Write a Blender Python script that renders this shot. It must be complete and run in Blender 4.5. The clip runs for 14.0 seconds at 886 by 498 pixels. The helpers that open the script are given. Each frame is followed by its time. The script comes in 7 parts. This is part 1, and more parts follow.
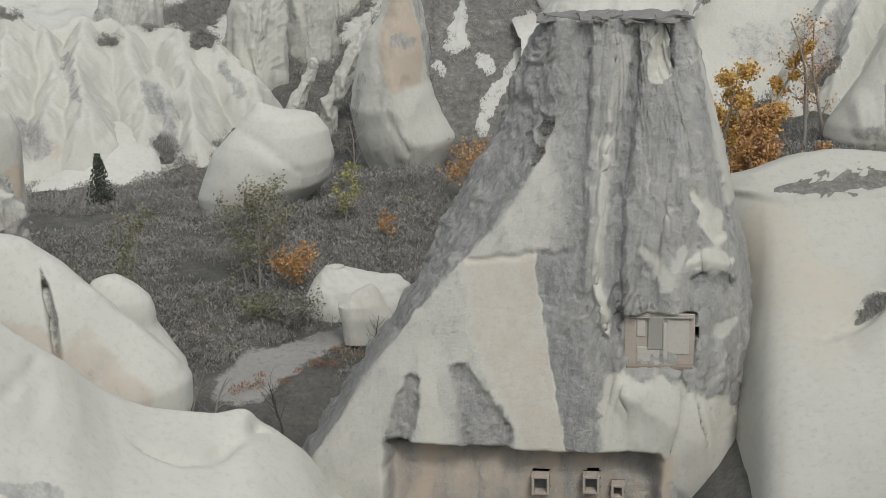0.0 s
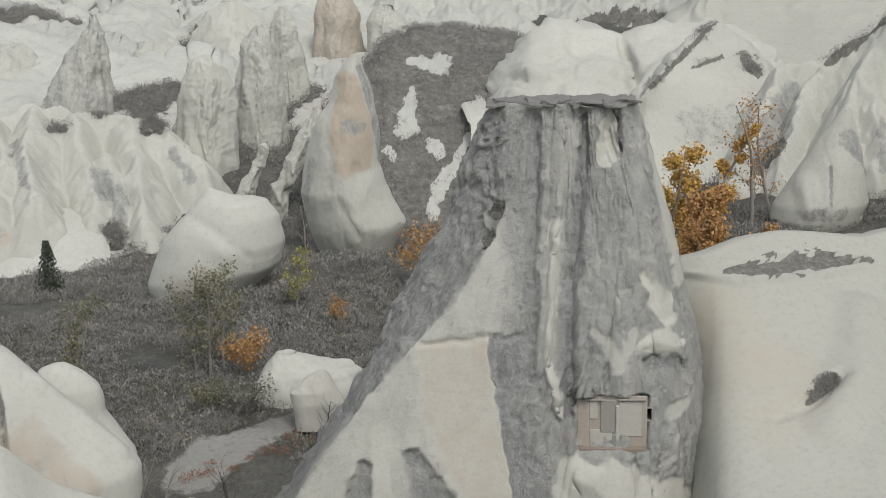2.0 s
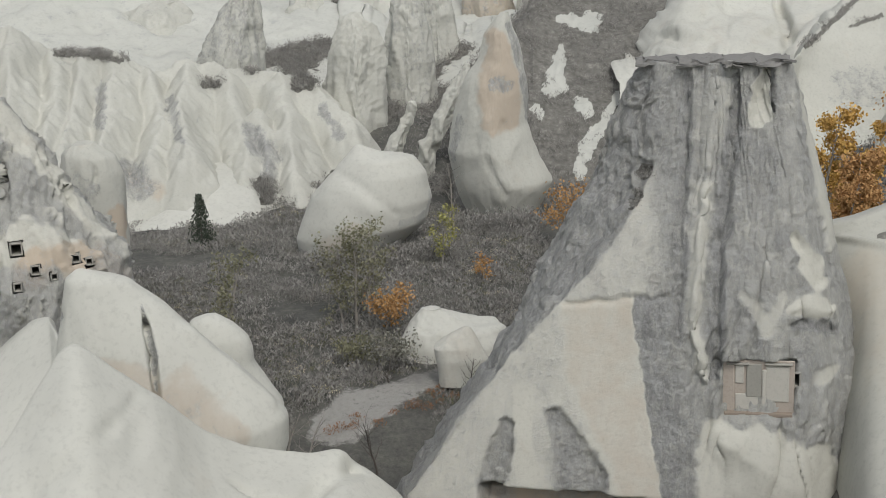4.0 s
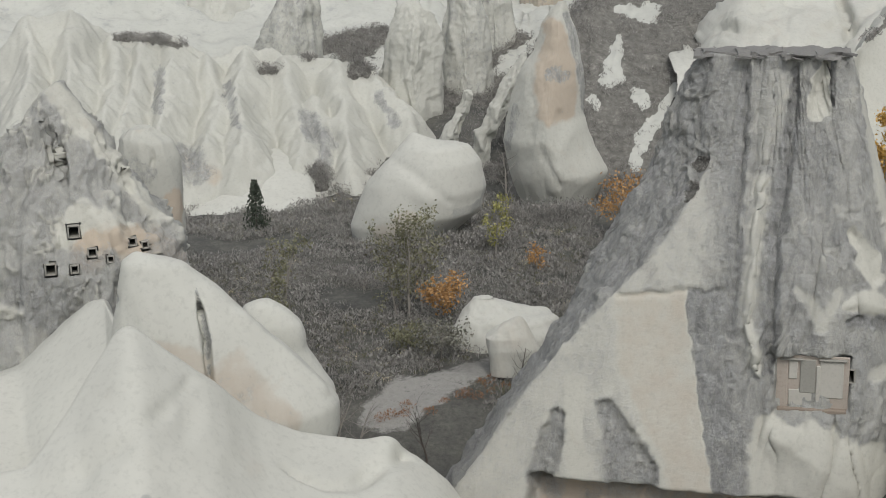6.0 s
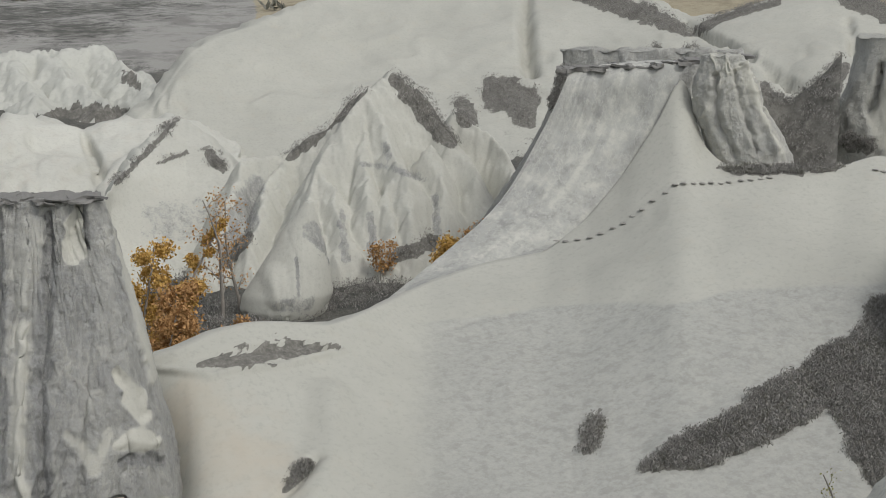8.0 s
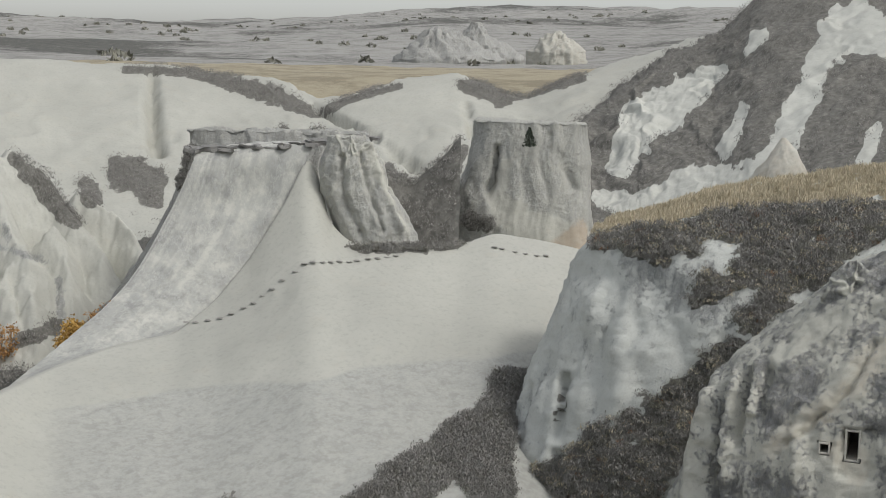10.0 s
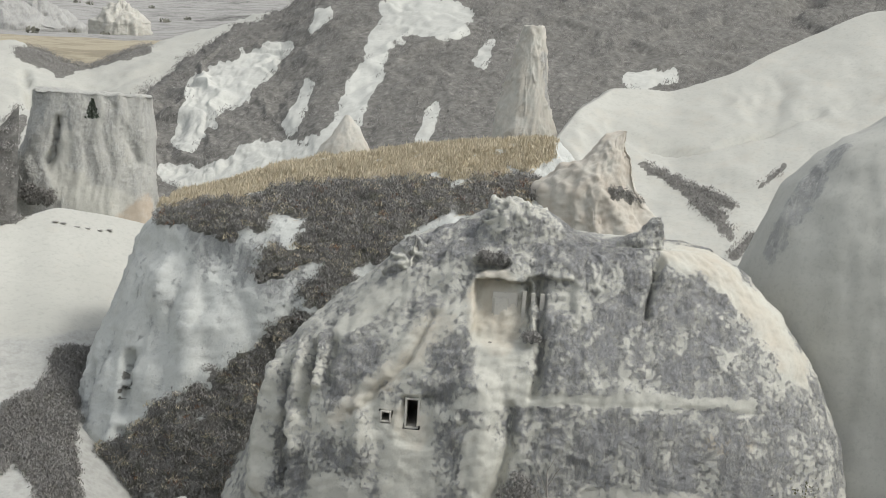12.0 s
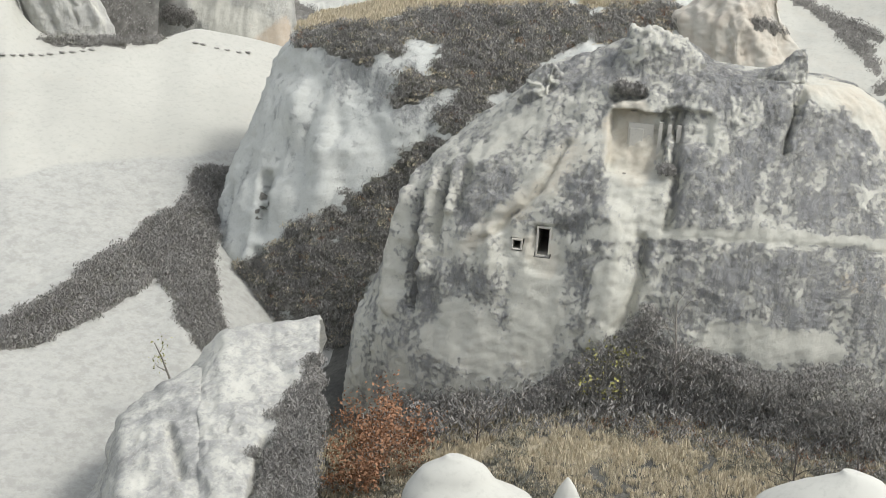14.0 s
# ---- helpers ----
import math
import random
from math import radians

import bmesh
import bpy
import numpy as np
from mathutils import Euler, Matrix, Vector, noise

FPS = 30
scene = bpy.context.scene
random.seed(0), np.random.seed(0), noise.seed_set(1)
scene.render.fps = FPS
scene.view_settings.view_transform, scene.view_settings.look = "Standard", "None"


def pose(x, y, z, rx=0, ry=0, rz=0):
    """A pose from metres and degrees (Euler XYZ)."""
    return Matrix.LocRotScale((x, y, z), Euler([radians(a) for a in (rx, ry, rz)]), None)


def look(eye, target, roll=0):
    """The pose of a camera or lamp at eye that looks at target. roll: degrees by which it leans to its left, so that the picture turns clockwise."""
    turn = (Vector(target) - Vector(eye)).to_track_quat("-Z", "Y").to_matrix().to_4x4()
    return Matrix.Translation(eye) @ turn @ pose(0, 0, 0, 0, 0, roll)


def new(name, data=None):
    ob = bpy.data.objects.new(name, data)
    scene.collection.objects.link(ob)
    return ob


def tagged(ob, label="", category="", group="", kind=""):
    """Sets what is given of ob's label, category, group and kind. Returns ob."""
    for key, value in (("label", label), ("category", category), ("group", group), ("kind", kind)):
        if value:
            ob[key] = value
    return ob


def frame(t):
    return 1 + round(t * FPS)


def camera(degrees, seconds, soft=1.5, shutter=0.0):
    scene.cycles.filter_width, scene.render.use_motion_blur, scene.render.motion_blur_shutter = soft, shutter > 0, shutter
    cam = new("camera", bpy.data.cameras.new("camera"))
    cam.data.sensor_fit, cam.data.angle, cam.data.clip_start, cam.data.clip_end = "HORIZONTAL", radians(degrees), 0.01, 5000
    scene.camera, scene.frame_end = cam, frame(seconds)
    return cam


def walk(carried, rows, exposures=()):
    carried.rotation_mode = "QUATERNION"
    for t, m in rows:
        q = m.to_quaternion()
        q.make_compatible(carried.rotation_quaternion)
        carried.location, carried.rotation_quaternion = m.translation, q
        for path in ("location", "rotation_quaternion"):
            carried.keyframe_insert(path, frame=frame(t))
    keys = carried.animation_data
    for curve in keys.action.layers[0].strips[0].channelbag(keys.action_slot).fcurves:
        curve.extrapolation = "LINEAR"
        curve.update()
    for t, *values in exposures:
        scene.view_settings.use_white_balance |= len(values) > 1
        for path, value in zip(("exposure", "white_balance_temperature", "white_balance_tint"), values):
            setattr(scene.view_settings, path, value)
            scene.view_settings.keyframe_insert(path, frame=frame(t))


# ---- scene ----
EYE = (0.0, 0.0, 60.0)
# seconds, bearing from +y, tilt, roll
TURNS = (
    (0.0, -0.49, -17.04, -1.51),
    (0.5, 1.68, -15.53, -1.72),
    (1.0, 1.52, -14.73, -1.47),
    (1.5, 1.15, -13.61, -1.63),
    (2.0, 1.57, -13.80, -1.47),
    (2.5, 1.05, -13.76, -1.24),
    (3.0, 0.68, -14.42, -1.52),
    (3.5, -1.56, -15.25, -1.69),
    (4.0, -4.36, -15.26, -1.96),
    (4.2, -5.71, -15.25, -2.08),
    (4.6, -7.80, -15.30, -2.10),
    (5.2, -9.60, -15.40, -2.00),
    (5.8, -8.20, -15.60, -1.70),
    (6.3, -2.79, -15.41, -1.44),
    (6.5, 0.29, -14.47, -1.36),
    (7.0, 8.17, -12.82, -0.69),
    (7.5, 15.56, -11.73, -0.32),
    (8.0, 22.54, -10.24, 0.66),
    (8.2, 24.31, -9.86, 0.45),
    (10.3, 39.32, -6.56, 1.95),
    (10.5, 41.14, -6.71, 2.01),
    (11.0, 47.07, -7.04, 2.77),
    (11.5, 51.42, -6.86, 3.32),
    (12.0, 54.01, -6.96, 3.81),
    (12.5, 52.98, -8.83, 3.82),
    (13.0, 51.93, -12.73, 4.59),
    (13.5, 51.95, -13.83, 4.77),
    (14.0, 49.21, -14.04, 4.43),
)


def aim(bearing, tilt, roll):
    b, e = radians(bearing), radians(tilt)
    return look(EYE, (EYE[0] + 100 * math.sin(b) * math.cos(e), EYE[1] + 100 * math.cos(b) * math.cos(e), EYE[2] + 100 * math.sin(e)), roll)


cam = camera(33.67, 14.0, soft=0.9)
walk(cam, [(t, aim(b, e, r)) for t, b, e, r in TURNS],
     ((0.0, -0.05), (4.2, -0.06), (6.5, -0.1), (8.2, -0.18), (10.5, 0.08), (11.5, 0.3), (12.5, 0.45), (13.5, 0.6), (14.0, 0.63)))

# ---- light: overcast day, soft sun from behind the viewer's right ----
SUN_BEARING, SUN_HEIGHT = 160.0, 52.0
world = bpy.data.worlds.new("overcast_sky")
scene.world = world
world.use_nodes = True
wn, wl = world.node_tree.nodes, world.node_tree.links
sky = wn.new("ShaderNodeTexSky")
sky.sky_type, sky.sun_disc = "NISHITA", False
sky.sun_elevation, sky.sun_rotation = radians(SUN_HEIGHT), radians(SUN_BEARING)
sky.air_density, sky.dust_density, sky.ozone_density = 1.0, 2.0, 1.0
grey = wn.new("ShaderNodeHueSaturation")
grey.inputs["Saturation"].default_value = 0.3
wl.new(sky.outputs[0], grey.inputs["Color"])
wl.new(grey.outputs[0], wn["Background"].inputs[0])
wn["Background"].inputs[1].default_value = 0.163
sun = new("sun", bpy.data.lights.new("sun", "SUN"))
sun.data.energy, sun.data.angle, sun.data.color = 1.25, radians(12), (1.0, 0.98, 0.95)
_b, _e = radians(SUN_BEARING), radians(SUN_HEIGHT)
sun.matrix_world = look((math.sin(_b) * math.cos(_e) * 300, math.cos(_b) * math.cos(_e) * 300, math.sin(_e) * 300), (0, 0, 0))
scene.view_settings.exposure = 0.0


# ---- noise on arrays ----
def _hash(i, j, k, seed):
    h = (i * 374761393 + j * 668265263 + k * 2147483647 + seed * 144665) & 0xFFFFFFFF
    h = ((h ^ (h >> 13)) * 1274126177) & 0xFFFFFFFF
    return ((h ^ (h >> 16)) & 0xFFFF) / 32767.5 - 1.0


def vnoise(p, seed=0):
    """Gradient noise, about -1 to 1."""
    p = np.asarray(p, float)
    p = np.stack([0.8 * p[..., 0] + 0.6 * p[..., 1], -0.48 * p[..., 0] + 0.64 * p[..., 1] + 0.6 * p[..., 2], 0.36 * p[..., 0] - 0.48 * p[..., 1] + 0.8 * p[..., 2]], -1)
    i = np.floor(p).astype(np.int64)
    f = p - i
    u = f * f * f * (f * (f * 6 - 15) + 10)
    out = 0.0
    for a in (0, 1):
        for b in (0, 1):
            for c in (0, 1):
                w = (u[..., 0] if a else 1 - u[..., 0]) * (u[..., 1] if b else 1 - u[..., 1]) * (u[..., 2] if c else 1 - u[..., 2])
                h = _hash(i[..., 0] + a, i[..., 1] + b, i[..., 2] + c, seed)
                k = np.floor((h + 1) * 8).astype(np.int64) & 15
                q = (f[..., 0] - a, f[..., 1] - b, f[..., 2] - c)
                x = np.where(k < 8, q[0], q[1])
                y = np.where(k < 4, q[1], np.where((k == 12) | (k == 14), q[0], q[2]))
                out = out + w * (np.where(k & 1, -x, x) + np.where(k & 2, -y, y))
    return out


def fbm(p, octaves=4, seed=0, gain=0.5):
    p = np.asarray(p, float)
    s, amp = 0.0, 1.0
    for o in range(octaves):
        s = s + amp * vnoise(p * 2.0 ** o + 17.3 * o, seed + o)
        amp *= gain
    return s


def ridged(p, octaves=3, seed=0):
    p = np.asarray(p, float)
    s, amp = 0.0, 1.0
    for o in range(octaves):
        s = s + amp * (1 - 2 * np.abs(vnoise(p * 2.0 ** o + 9.1 * o, seed + o)))
        amp *= 0.5
    return s


def step(a, b, x):
    f = np.clip((np.asarray(x, float) - a) / (b - a), 0, 1)
    return f * f * (3 - 2 * f)


# ---- materials ----
def material(name, rough=0.9):
    m = bpy.data.materials.new(name)
    m.use_nodes = True
    n, l = m.node_tree.nodes, m.node_tree.links
    b = n["Principled BSDF"]
    b.inputs["Roughness"].default_value = rough
    b.inputs["Specular IOR Level"].default_value = 0.15
    return m, n, l, b


def tex(n, l, vec, scale, detail=6.0, rough=0.6, squash=(1, 1, 1)):
    mp = n.new("ShaderNodeMapping")
    mp.inputs["Scale"].default_value = squash
    l.new(vec, mp.inputs[0])
    t = n.new("ShaderNodeTexNoise")
    t.inputs["Scale"].default_value, t.inputs["Detail"].default_value, t.inputs["Roughness"].default_value = scale, detail, rough
    l.new(mp.outputs[0], t.inputs["Vector"])
    return t.outputs["Fac"]


def ramp(n, l, fac, stops):
    r = n.new("ShaderNodeValToRGB")
    while len(r.color_ramp.elements) < len(stops):
        r.color_ramp.elements.new(0.5)
    for e, (pos, col) in zip(r.color_ramp.elements, stops):
        e.position, e.color = pos, (*col, 1) if len(col) == 3 else col
    l.new(fac, r.inputs[0])
    return r.outputs[0]


def mixc(n, l, fac, a, b, mode="MIX"):
    m = n.new("ShaderNodeMix")
    m.data_type, m.blend_type = "RGBA", mode
    for sock, v in ((m.inputs["Factor"], fac), (m.inputs["A"], a), (m.inputs["B"], b)):
        if isinstance(v, (int, float)):
            sock.default_value = v
        elif isinstance(v, tuple):
            sock.default_value = (*v, 1)
        else:
            l.new(v, sock)
    return m.outputs["Result"]


def math_node(n, l, op, a, b=0.0, c=0.0, clamp=False):
    m = n.new("ShaderNodeMath")
    m.operation, m.use_clamp = op, clamp
    for s, v in zip(m.inputs, (a, b, c)):
        if isinstance(v, (int, float)):
            s.default_value = v
        else:
            l.new(v, s)
    return m.outputs[0]


def tuff(name, pale, grey, warm, bump=0.5, scale=1.0, speckle=0.5, soil=(0.19, 0.183, 0.162), patch=0.8, edge=(0.38, 0.46, 0.62), pits=0.0):
    """Weathered volcanic tuff: bare pale rock, grey lichen crust where 'crust' is high (darkest above 0.85, which also
    paints shade in cracks and grooves), warm stain where 'stain' is, thin dark soil where 'brush' is.
    """
    m, n, l, b = material(name, 0.95)
    pos = n.new("ShaderNodeNewGeometry").outputs["Position"]
    big = tex(n, l, pos, 0.09 * scale, 5, 0.6)
    mid = tex(n, l, pos, 0.55 * scale, 8, 0.65)
    fine = tex(n, l, pos, 3.0 * scale, 9, 0.72)
    streak = tex(n, l, pos, 0.9 * scale, 6, 0.6, (1, 1, 0.1))
    masks = {}
    for k in ("crust", "stain", "brush", "straw"):
        at_ = n.new("ShaderNodeAttribute")
        at_.attribute_name = k
        masks[k] = at_.outputs["Fac"]
    base = mixc(n, l, ramp(n, l, big, ((0.35, (0, 0, 0)), (0.7, (1, 1, 1)))), pale, tuple(c * 0.88 for c in pale))
    base = mixc(n, l, ramp(n, l, streak, ((0.45, (0, 0, 0)), (0.75, (0.35, 0.35, 0.35)))), base, tuple(c * 0.86 for c in pale))
    base = mixc(n, l, ramp(n, l, fine, ((0.3, (0.4, 0.4, 0.4)), (0.5, (0, 0, 0)))), base, tuple(c * 0.6 for c in pale))
    s = math_node(n, l, "MULTIPLY_ADD", mid, 1.0, -0.5)
    s = math_node(n, l, "ADD", masks["stain"], s)
    base = mixc(n, l, ramp(n, l, s, ((0.2, (0, 0, 0)), (0.8, (0.85, 0.85, 0.85)))), base, warm)
    k = math_node(n, l, "MULTIPLY_ADD", mid, patch, -patch / 2)
    k2 = math_node(n, l, "MULTIPLY_ADD", fine, speckle * 2.4, -speckle * 1.2)
    k3 = math_node(n, l, "MULTIPLY_ADD", streak, speckle * 0.9, -speckle * 0.45)
    k = math_node(n, l, "ADD", math_node(n, l, "ADD", k, k2), k3)
    k = math_node(n, l, "ADD", k, masks["crust"])
    k = ramp(n, l, k, ((edge[0], (0, 0, 0)), (edge[1], (0.55, 0.55, 0.55)), (edge[2], (1, 1, 1))))
    crustc = ramp(n, l, fine, ((0.3, tuple(c * 0.8 for c in grey)), (0.5, grey), (0.66, tuple(min(1, c * 1.15) for c in grey)), (0.74, tuple(min(1, c * 1.5) for c in grey))))
    vein = tex(n, l, pos, 0.75 * scale, 9, 0.7, (1, 1, 0.5))
    vein = math_node(n, l, "ABSOLUTE", math_node(n, l, "SUBTRACT", vein, 0.5))
    veinm = ramp(n, l, vein, ((0.0, (0.6, 0.6, 0.6)), (0.010, (0.35, 0.35, 0.35)), (0.022, (0, 0, 0))))
    crustc = mixc(n, l, veinm, crustc, tuple(c * 0.95 for c in pale))
    dapple = tex(n, l, pos, 1.3 * scale, 9, 0.72, (1, 1, 0.3))
    crustc = mixc(n, l, ramp(n, l, dapple, ((0.40, (0.7, 0.7, 0.7)), (0.50, (0, 0, 0)))), crustc, tuple(c * 0.72 for c in grey))
    # extra darkening of the crust colour, used for painted shade in grooves too
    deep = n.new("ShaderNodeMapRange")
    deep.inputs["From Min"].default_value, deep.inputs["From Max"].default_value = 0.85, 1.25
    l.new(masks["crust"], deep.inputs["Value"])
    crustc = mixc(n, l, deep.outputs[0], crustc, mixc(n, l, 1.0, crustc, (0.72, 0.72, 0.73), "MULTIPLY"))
    col = mixc(n, l, k, base, crustc)
    v = math_node(n, l, "ADD", math_node(n, l, "MULTIPLY_ADD", mid, 1.0, -0.5), masks["brush"])
    v = math_node(n, l, "ADD", v, math_node(n, l, "MULTIPLY_ADD", fine, 0.8, -0.4))
    soilc = ramp(n, l, fine, ((0.3, tuple(c * 0.5 for c in soil)), (0.55, soil), (0.75, tuple(c * 1.8 for c in soil))))
    col = mixc(n, l, ramp(n, l, v, ((0.42, (0, 0, 0)), (0.58, (1, 1, 1)))), col, soilc)
    sv = math_node(n, l, "ADD", math_node(n, l, "MULTIPLY_ADD", fine, 0.9, -0.45), masks["straw"])
    col = mixc(n, l, ramp(n, l, sv, ((0.4, (0, 0, 0)), (0.6, (1, 1, 1)))), col, ramp(n, l, fine, ((0.3, (0.34, 0.29, 0.19)), (0.7, (0.55, 0.48, 0.35)))))
    l.new(col, b.inputs["Base Color"])
    h = math_node(n, l, "ADD", math_node(n, l, "MULTIPLY_ADD", fine, 0.75, math_node(n, l, "MULTIPLY", mid, 0.3)), math_node(n, l, "MULTIPLY", dapple, 0.55))
    h = math_node(n, l, "MULTIPLY_ADD", veinm, 0.12, h)
    if pits:
        shift = n.new("ShaderNodeMix")
        shift.data_type, shift.blend_type = "RGBA", "LINEAR_LIGHT"
        shift.inputs["Factor"].default_value = 0.35
        l.new(pos, shift.inputs["A"])
        wander = n.new("ShaderNodeTexNoise")
        wander.inputs["Scale"].default_value, wander.inputs["Detail"].default_value = 1.2 * scale, 4.0
        l.new(pos, wander.inputs["Vector"])
        l.new(wander.outputs["Color"], shift.inputs["B"])
        squash = n.new("ShaderNodeMapping")
        squash.inputs["Scale"].default_value = (1, 1, 0.6)
        l.new(shift.outputs["Result"], squash.inputs[0])
        cells = n.new("ShaderNodeTexVoronoi")
        cells.feature, cells.inputs["Scale"].default_value = "SMOOTH_F1", 1.5 * scale
        l.new(squash.outputs[0], cells.inputs["Vector"])
        h = math_node(n, l, "MULTIPLY_ADD", math_node(n, l, "MULTIPLY", cells.outputs["Distance"], k), pits, h)
    amt = math_node(n, l, "MULTIPLY_ADD", k, 0.75, 0.25)
    bp = n.new("ShaderNodeBump")
    bp.inputs["Distance"].default_value = 0.5 / scale
    l.new(math_node(n, l, "MULTIPLY", amt, bump), bp.inputs["Strength"])
    l.new(h, bp.inputs["Height"])
    l.new(bp.outputs[0], b.inputs["Normal"])
    return m


mat_tuff = tuff("pale_tuff", (0.525, 0.52, 0.46), (0.33, 0.33, 0.31), (0.46, 0.385, 0.30), 0.35)
mat_smooth = tuff("smooth_white_tuff", (0.56, 0.555, 0.495), (0.36, 0.36, 0.335), (0.44, 0.385, 0.315), 0.1, 0.7, 0.25)
mat_cream_slope = tuff("cream_tuff_sand", (0.47, 0.465, 0.41), (0.38, 0.38, 0.35), (0.47, 0.42, 0.335), 0.06, 0.7, 0.12, patch=0.2, edge=(0.25, 0.5, 0.85))
mat_crust = tuff("lichen_crusted_tuff", (0.53, 0.52, 0.455), (0.375, 0.375, 0.357), (0.46, 0.38, 0.29), 0.85, 1.0, 0.4, patch=0.4, edge=(0.24, 0.5, 0.86), pits=0.9)
mat_cave = tuff("patchy_crusted_tuff", (0.56, 0.55, 0.475), (0.37, 0.37, 0.357), (0.47, 0.40, 0.30), 1.0, 1.0, 0.8, patch=1.1, edge=(0.34, 0.47, 0.7), pits=0.7)
mat_far = tuff("distant_tuff", (0.54, 0.54, 0.485), (0.37, 0.37, 0.35), (0.47, 0.43, 0.35), 0.4, 0.35, 0.4)
mat_blue = tuff("grey_green_tuff", (0.56, 0.57, 0.525), (0.38, 0.388, 0.372), (0.46, 0.42, 0.32), 0.9, 1.2, 0.75, patch=1.3, edge=(0.34, 0.47, 0.7), pits=0.6)


def earth(name, dark, light, dry, straw):
    """Stony soil under brush; 'crust' bares pale dry ground and pales far land for haze, 'stain' shows straw-coloured
    grass.
    """
    m, n, l, b = material(name, 1.0)
    pos = n.new("ShaderNodeNewGeometry").outputs["Position"]
    a = tex(n, l, pos, 0.25, 8, 0.65)
    f = tex(n, l, pos, 2.5, 8, 0.7)
    w = tex(n, l, pos, 0.02, 8, 0.6)
    c = ramp(n, l, a, ((0.35, dark), (0.65, light)))
    c = mixc(n, l, ramp(n, l, f, ((0.4, (0, 0, 0)), (0.7, (0.7, 0.7, 0.7)))), c, tuple(v * 0.6 for v in dark))
    jag = math_node(n, l, "ADD", math_node(n, l, "MULTIPLY_ADD", a, 0.8, -0.4), math_node(n, l, "MULTIPLY_ADD", f, 0.8, -0.4))
    jag = math_node(n, l, "ADD", jag, math_node(n, l, "MULTIPLY_ADD", w, 1.2, -0.6))
    mid = tex(n, l, pos, 0.06, 9, 0.75)
    for key, colour in (("crust", dry), ("stain", straw)):
        at_ = n.new("ShaderNodeAttribute")
        at_.attribute_name = key
        k = math_node(n, l, "ADD", jag, at_.outputs["Fac"])
        tone = mixc(n, l, f, tuple(v * 0.75 for v in colour), tuple(min(1, v * 1.25) for v in colour))
        tone = mixc(n, l, ramp(n, l, mid, ((0.42, (0.75, 0.75, 0.75)), (0.52, (0, 0, 0)))), tone, tuple(v * 0.62 for v in colour))
        c = mixc(n, l, ramp(n, l, k, ((0.4, (0, 0, 0)), (0.6, (1, 1, 1)))), c, tone)
    l.new(c, b.inputs["Base Color"])
    bp = n.new("ShaderNodeBump")
    bp.inputs["Strength"].default_value, bp.inputs["Distance"].default_value = 0.8, 0.5
    l.new(f, bp.inputs["Height"])
    l.new(bp.outputs[0], b.inputs["Normal"])
    return m


mat_earth = earth("brushy_earth", (0.115, 0.115, 0.105), (0.195, 0.19, 0.165), (0.37, 0.36, 0.33), (0.42, 0.37, 0.265))


# ---- mesh helpers ----
SHAPES = {}


def mesh_object(name, verts, faces, mats, attrs=None, smooth=True, parent=None):
    me = bpy.data.meshes.new(name)
    if isinstance(faces, list):
        me.from_pydata(np.asarray(verts).tolist(), [], faces)
    else:
        V, F = np.asarray(verts, np.float32), np.asarray(faces, np.int32)
        me.vertices.add(len(V))
        me.vertices.foreach_set("co", V.ravel())
        me.loops.add(F.size)
        me.loops.foreach_set("vertex_index", F.ravel())
        me.polygons.add(len(F))
        me.polygons.foreach_set("loop_start", np.arange(0, F.size, F.shape[1], dtype=np.int32))
        me.update(calc_edges=True)
    for k, v in (attrs or {}).items():
        a = me.attributes.new(k, "FLOAT", "POINT")
        a.data.foreach_set("value", np.asarray(v, np.float32))
    for mt in mats if isinstance(mats, (list, tuple)) else (mats,):
        me.materials.append(mt)
    if smooth:
        me.polygons.foreach_set("use_smooth", np.ones(len(me.polygons), bool))
    me.update()
    ob = new(name, me)
    if parent is not None:
        ob.parent = parent
    SHAPES[ob.name] = (np.asarray(verts, float), faces, attrs or {})
    return ob


def grid_faces(rows, cols, wrap=False):
    i, j = np.meshgrid(np.arange(rows - 1), np.arange(cols if wrap else cols - 1), indexing="ij")
    i, j = i.ravel(), j.ravel()
    k = (j + 1) % cols
    return np.stack([i * cols + j, i * cols + k, (i + 1) * cols + k, (i + 1) * cols + j], -1)


def smooth_line(v, n):
    for _ in range(n):
        v = np.concatenate([v[:1], 0.25 * v[:-2] + 0.5 * v[1:-1] + 0.25 * v[2:], v[-1:]])
    return v


def zone(P, line, soft=0.5, wobble=0.35, seed=0):
    """1 inside a band along a line of (x, y, z, radius), 0 outside, with an uneven edge."""
    q = np.asarray(P, float)
    flat = q.reshape(-1, 3)
    L = np.array(line, float)
    if len(L) == 1:
        L = np.vstack([L, L + 1e-3])
    best = np.full(len(flat), 1e9)
    for a, b in zip(L[:-1], L[1:]):
        d = b[:3] - a[:3]
        f = np.clip((flat - a[:3]) @ d / max(d @ d, 1e-9), 0, 1)
        dist = np.linalg.norm(flat - a[:3] - f[:, None] * d, axis=1)
        r = a[3] + (b[3] - a[3]) * f
        best = np.minimum(best, dist / np.maximum(r, 0.05))
    if wobble:
        r = L[:, 3].mean()
        near = best < 1 + soft + 2.5 * wobble
        p = flat[near]
        best[near] += wobble * (1.2 * fbm(p / max(r * 1.5, 0.4), 3, seed + 40) + 0.5 * fbm(p / max(r * 0.4, 0.3), 2, seed + 60))
    return step(1 + soft * 0.5, 1 - soft * 0.5, best).reshape(q.shape[:-1])


